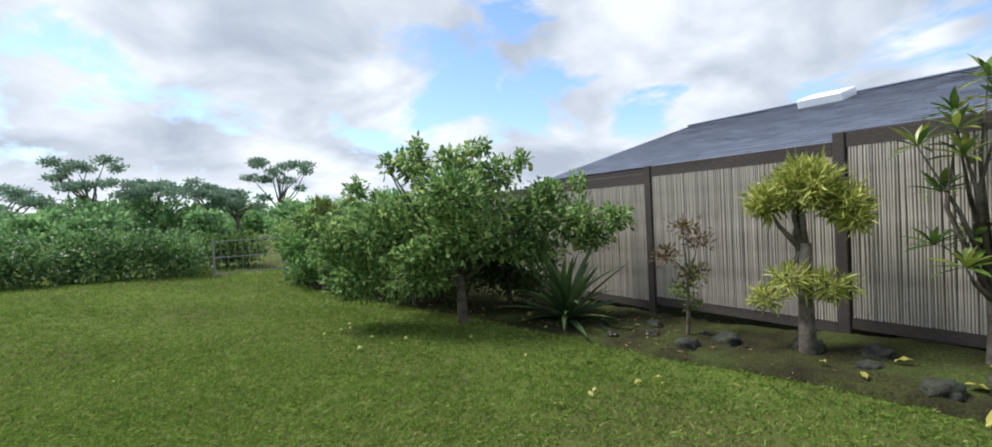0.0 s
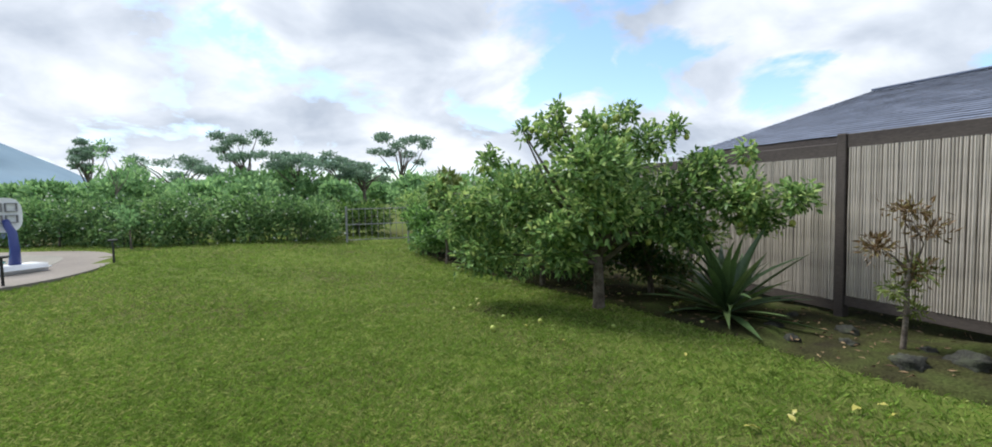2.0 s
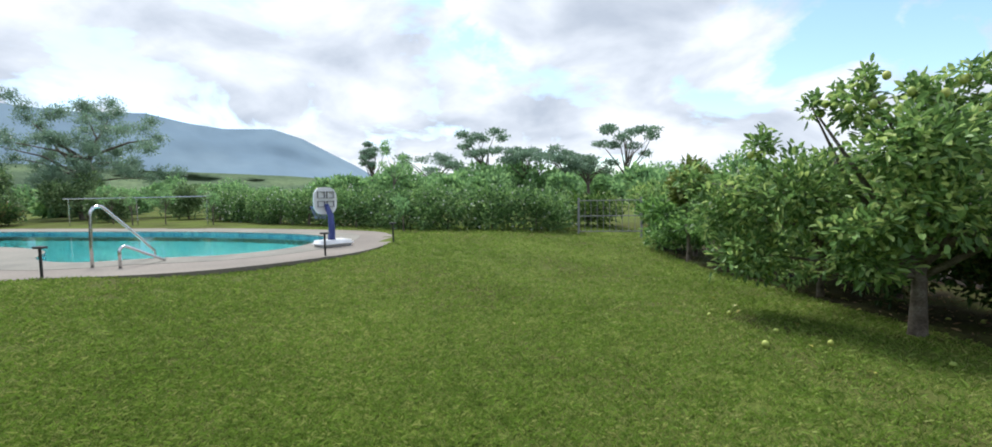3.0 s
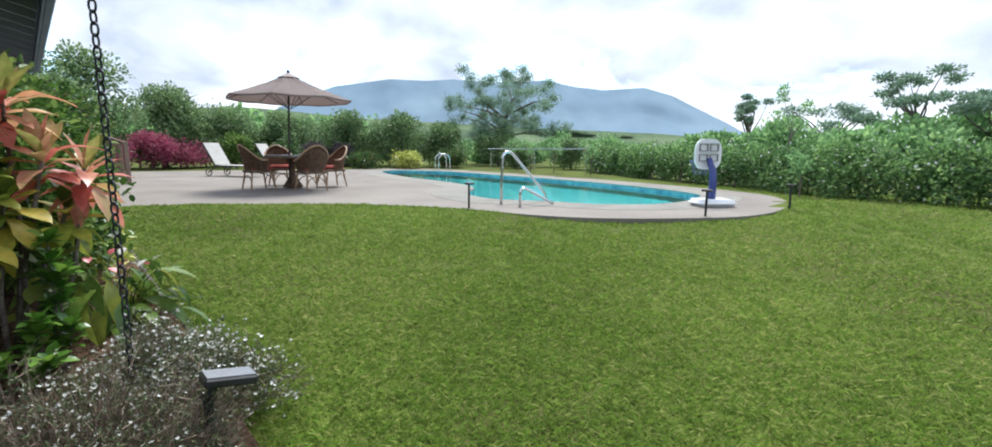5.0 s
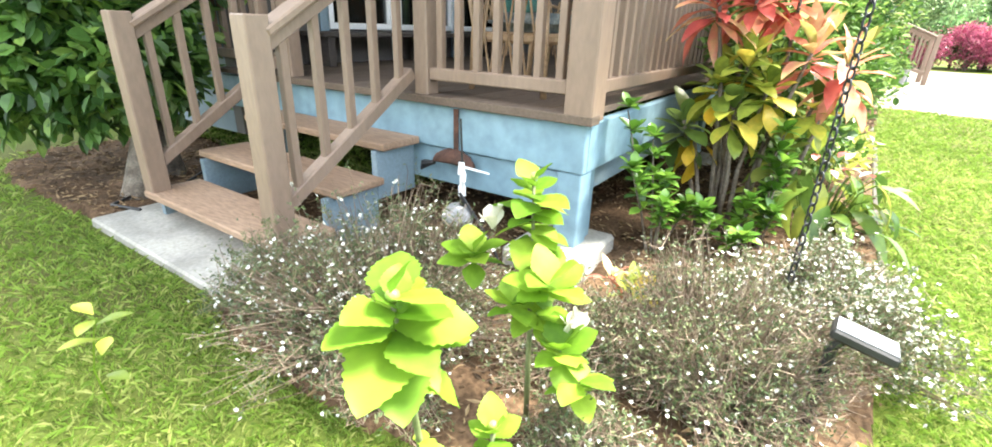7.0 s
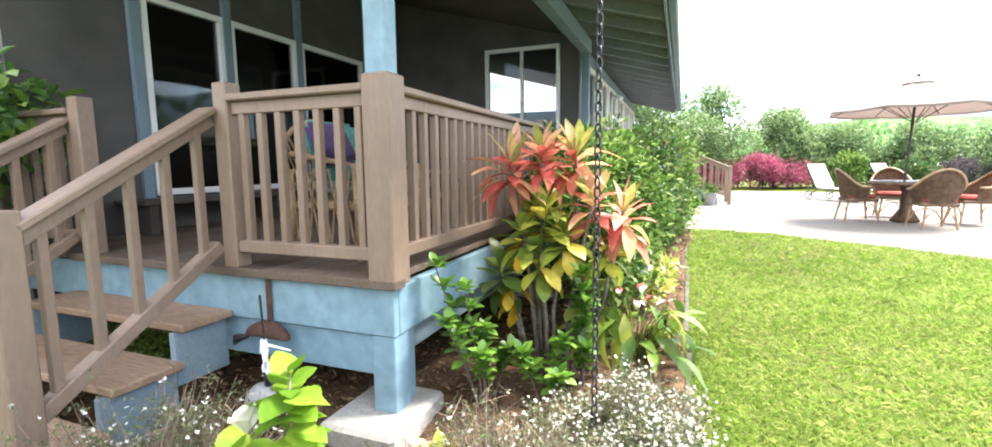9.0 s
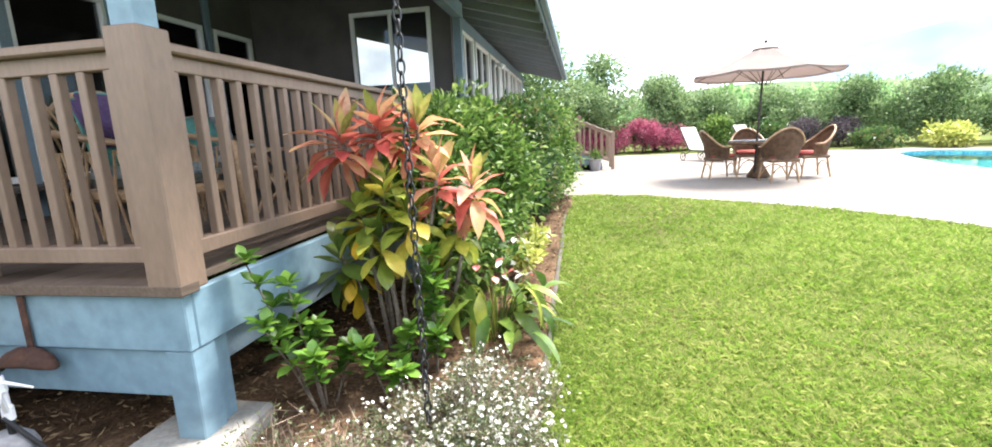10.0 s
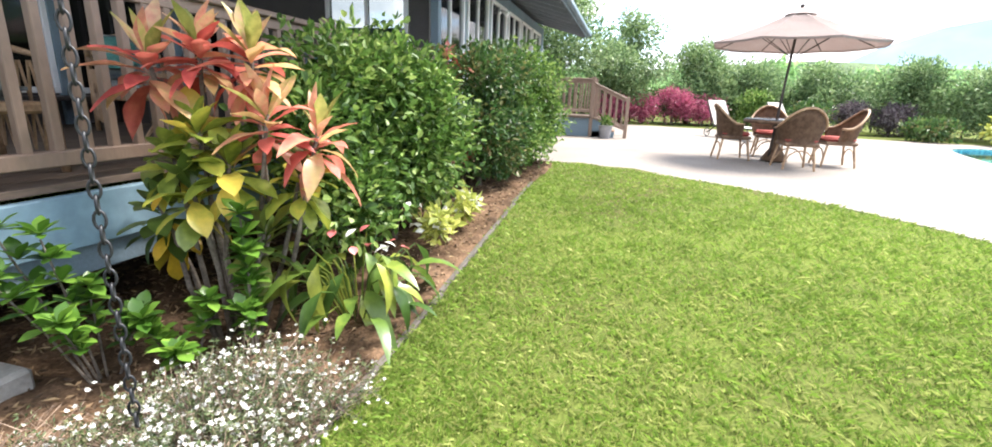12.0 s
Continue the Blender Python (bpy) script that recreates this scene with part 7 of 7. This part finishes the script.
def litter(name, lp, n, label, size):
    c = np.array(lp)
    p = lrng.random((n * 3, 2)) * (c.max(0) - c.min(0)) + c.min(0)
    p = p[inside(p[:, 0], p[:, 1], lp) & ~((p[:, 0] > -3.6) & (p[:, 0] < -2.7) & (p[:, 1] > -1.5) & (p[:, 1] < 0.3))][:n]
    q = np.column_stack([p, lie(p[:, 0], p[:, 1]) + 0.05 + 0.02 * lrng.random(len(p))])
    d = unit(lrng.normal(size=(len(p), 3)) * np.array([1, 1, 0.25]))
    v, f = kites(q, d, size * (0.4 + lrng.random(len(p))), size * 0.3, rng=lrng)
    o = arrays(name, v, f, M_MULCH)
    tagged(o, label, "leaf litter", kind="stuff")


litter("leaf_litter", BED_HOUSE, 10000, "dry brown leaves and chips on the soil", 0.05)
litter("bed_litter", BED_FENCE, 2200, "dry leaves on the mossy earth", 0.06)


def thin(x, y):
    """Where the turf is worn: hand-wide gaps and broad dry patches."""
    fine_ = np.sin(x * 23 + 3 * np.sin(y * 9)) * np.sin(y * 27 + 2 * np.sin(x * 11)) + 0.7 * np.sin(x * 47 - y * 39) * np.sin(y * 53 + x * 31)
    broad = np.sin(x * 1.1 + 1.7 * np.sin(y * 0.7)) * np.sin(y * 1.3 + 1.2 * np.sin(x * 0.9))
    return 0.30 * fine_ + 0.22 * broad


def grass(n, lo, hi, centre, reach, tall, wide, seed, per=9):
    rg = np.random.default_rng(seed)
    r = 2.6 * np.sqrt(np.exp(rg.random(n) * math.log(1 + (reach / 2.6) ** 2)) - 1)     # thick by the house, thinning outwards
    a = rg.random(n) * 6.283
    p = np.column_stack([centre[0] + r * np.cos(a), centre[1] + r * np.sin(a)])
    ok = (p[:, 0] > lo[0]) & (p[:, 0] < hi[0]) & (p[:, 1] > lo[1]) & (p[:, 1] < hi[1])
    ok &= rg.random(n) < 0.92 - thin(p[:, 0], p[:, 1])
    p, r = np.repeat(p[ok], per, 0), np.repeat(r[ok], per)
    n = len(p)
    off = rg.normal(size=(n, 2)) * 0.017 * (1 + r / 7)[:, None]
    p = p + off
    ok = ~inside(p[:, 0], p[:, 1], BED_HOUSE) & ~inside(p[:, 0], p[:, 1], PATIO)
    ok &= ~inside(p[:, 0], p[:, 1], BED_FENCE) | (rg.random(n) < 0.12)
    ok &= ~((p[:, 0] > -3.55) & (p[:, 0] < -2.78) & (p[:, 1] > -1.47) & (p[:, 1] < 0.24))
    p, r, off = p[ok], r[ok], off[ok]
    n = len(p)
    grow_w = 1 + r / 6.0
    z = lie(p[:, 0], p[:, 1]) - 0.004
    d = off / (0.017 * (1 + r / 7))[:, None] * 0.55 + rg.normal(size=(n, 2)) * 0.4
    h = tall * (0.45 + 0.9 * rg.random(n)) * (1 + r / 30)
    s = unit(rg.normal(size=(n, 2))) * wide * 0.5 * grow_w[:, None]
    b0 = np.column_stack([p - s, z])
    b1 = np.column_stack([p + s, z])
    m0 = np.column_stack([p + d * h[:, None] * 0.35 + s * 0.7, z + h * 0.62])
    tp = np.column_stack([p + d * h[:, None], z + h * 0.86])
    v = np.stack([b0, b1, m0, tp], 1).reshape(-1, 3)
    i = np.arange(n)[:, None] * 4
    return v, np.concatenate([i + [0, 1, 2], i + [0, 2, 3]])


gv, gf, k = [], [], 0
for args in ((114000, (-24, -4), (4.4, 18), (-2.8, 3.0), 13.0, 0.031, 0.0040, 1),):
    v, f = grass(*args)
    gv.append(v)
    gf.append(f + k)
    k += len(v)
gv, gf = np.concatenate(gv), np.concatenate(gf)
gme = bpy.data.meshes.new("grass")
gme.vertices.add(len(gv))
gme.vertices.foreach_set("co", gv.astype(np.float32).ravel())
gme.loops.add(gf.size)
gme.loops.foreach_set("vertex_index", gf.astype(np.int32).ravel())
gme.polygons.add(len(gf))
gme.polygons.foreach_set("loop_start", (np.arange(len(gf)) * 3).astype(np.int32))
gme.update()
gme.materials.append(M_GRASS)
tagged(new("grass", gme), "short mown lawn grass", "grass", kind="stuff")
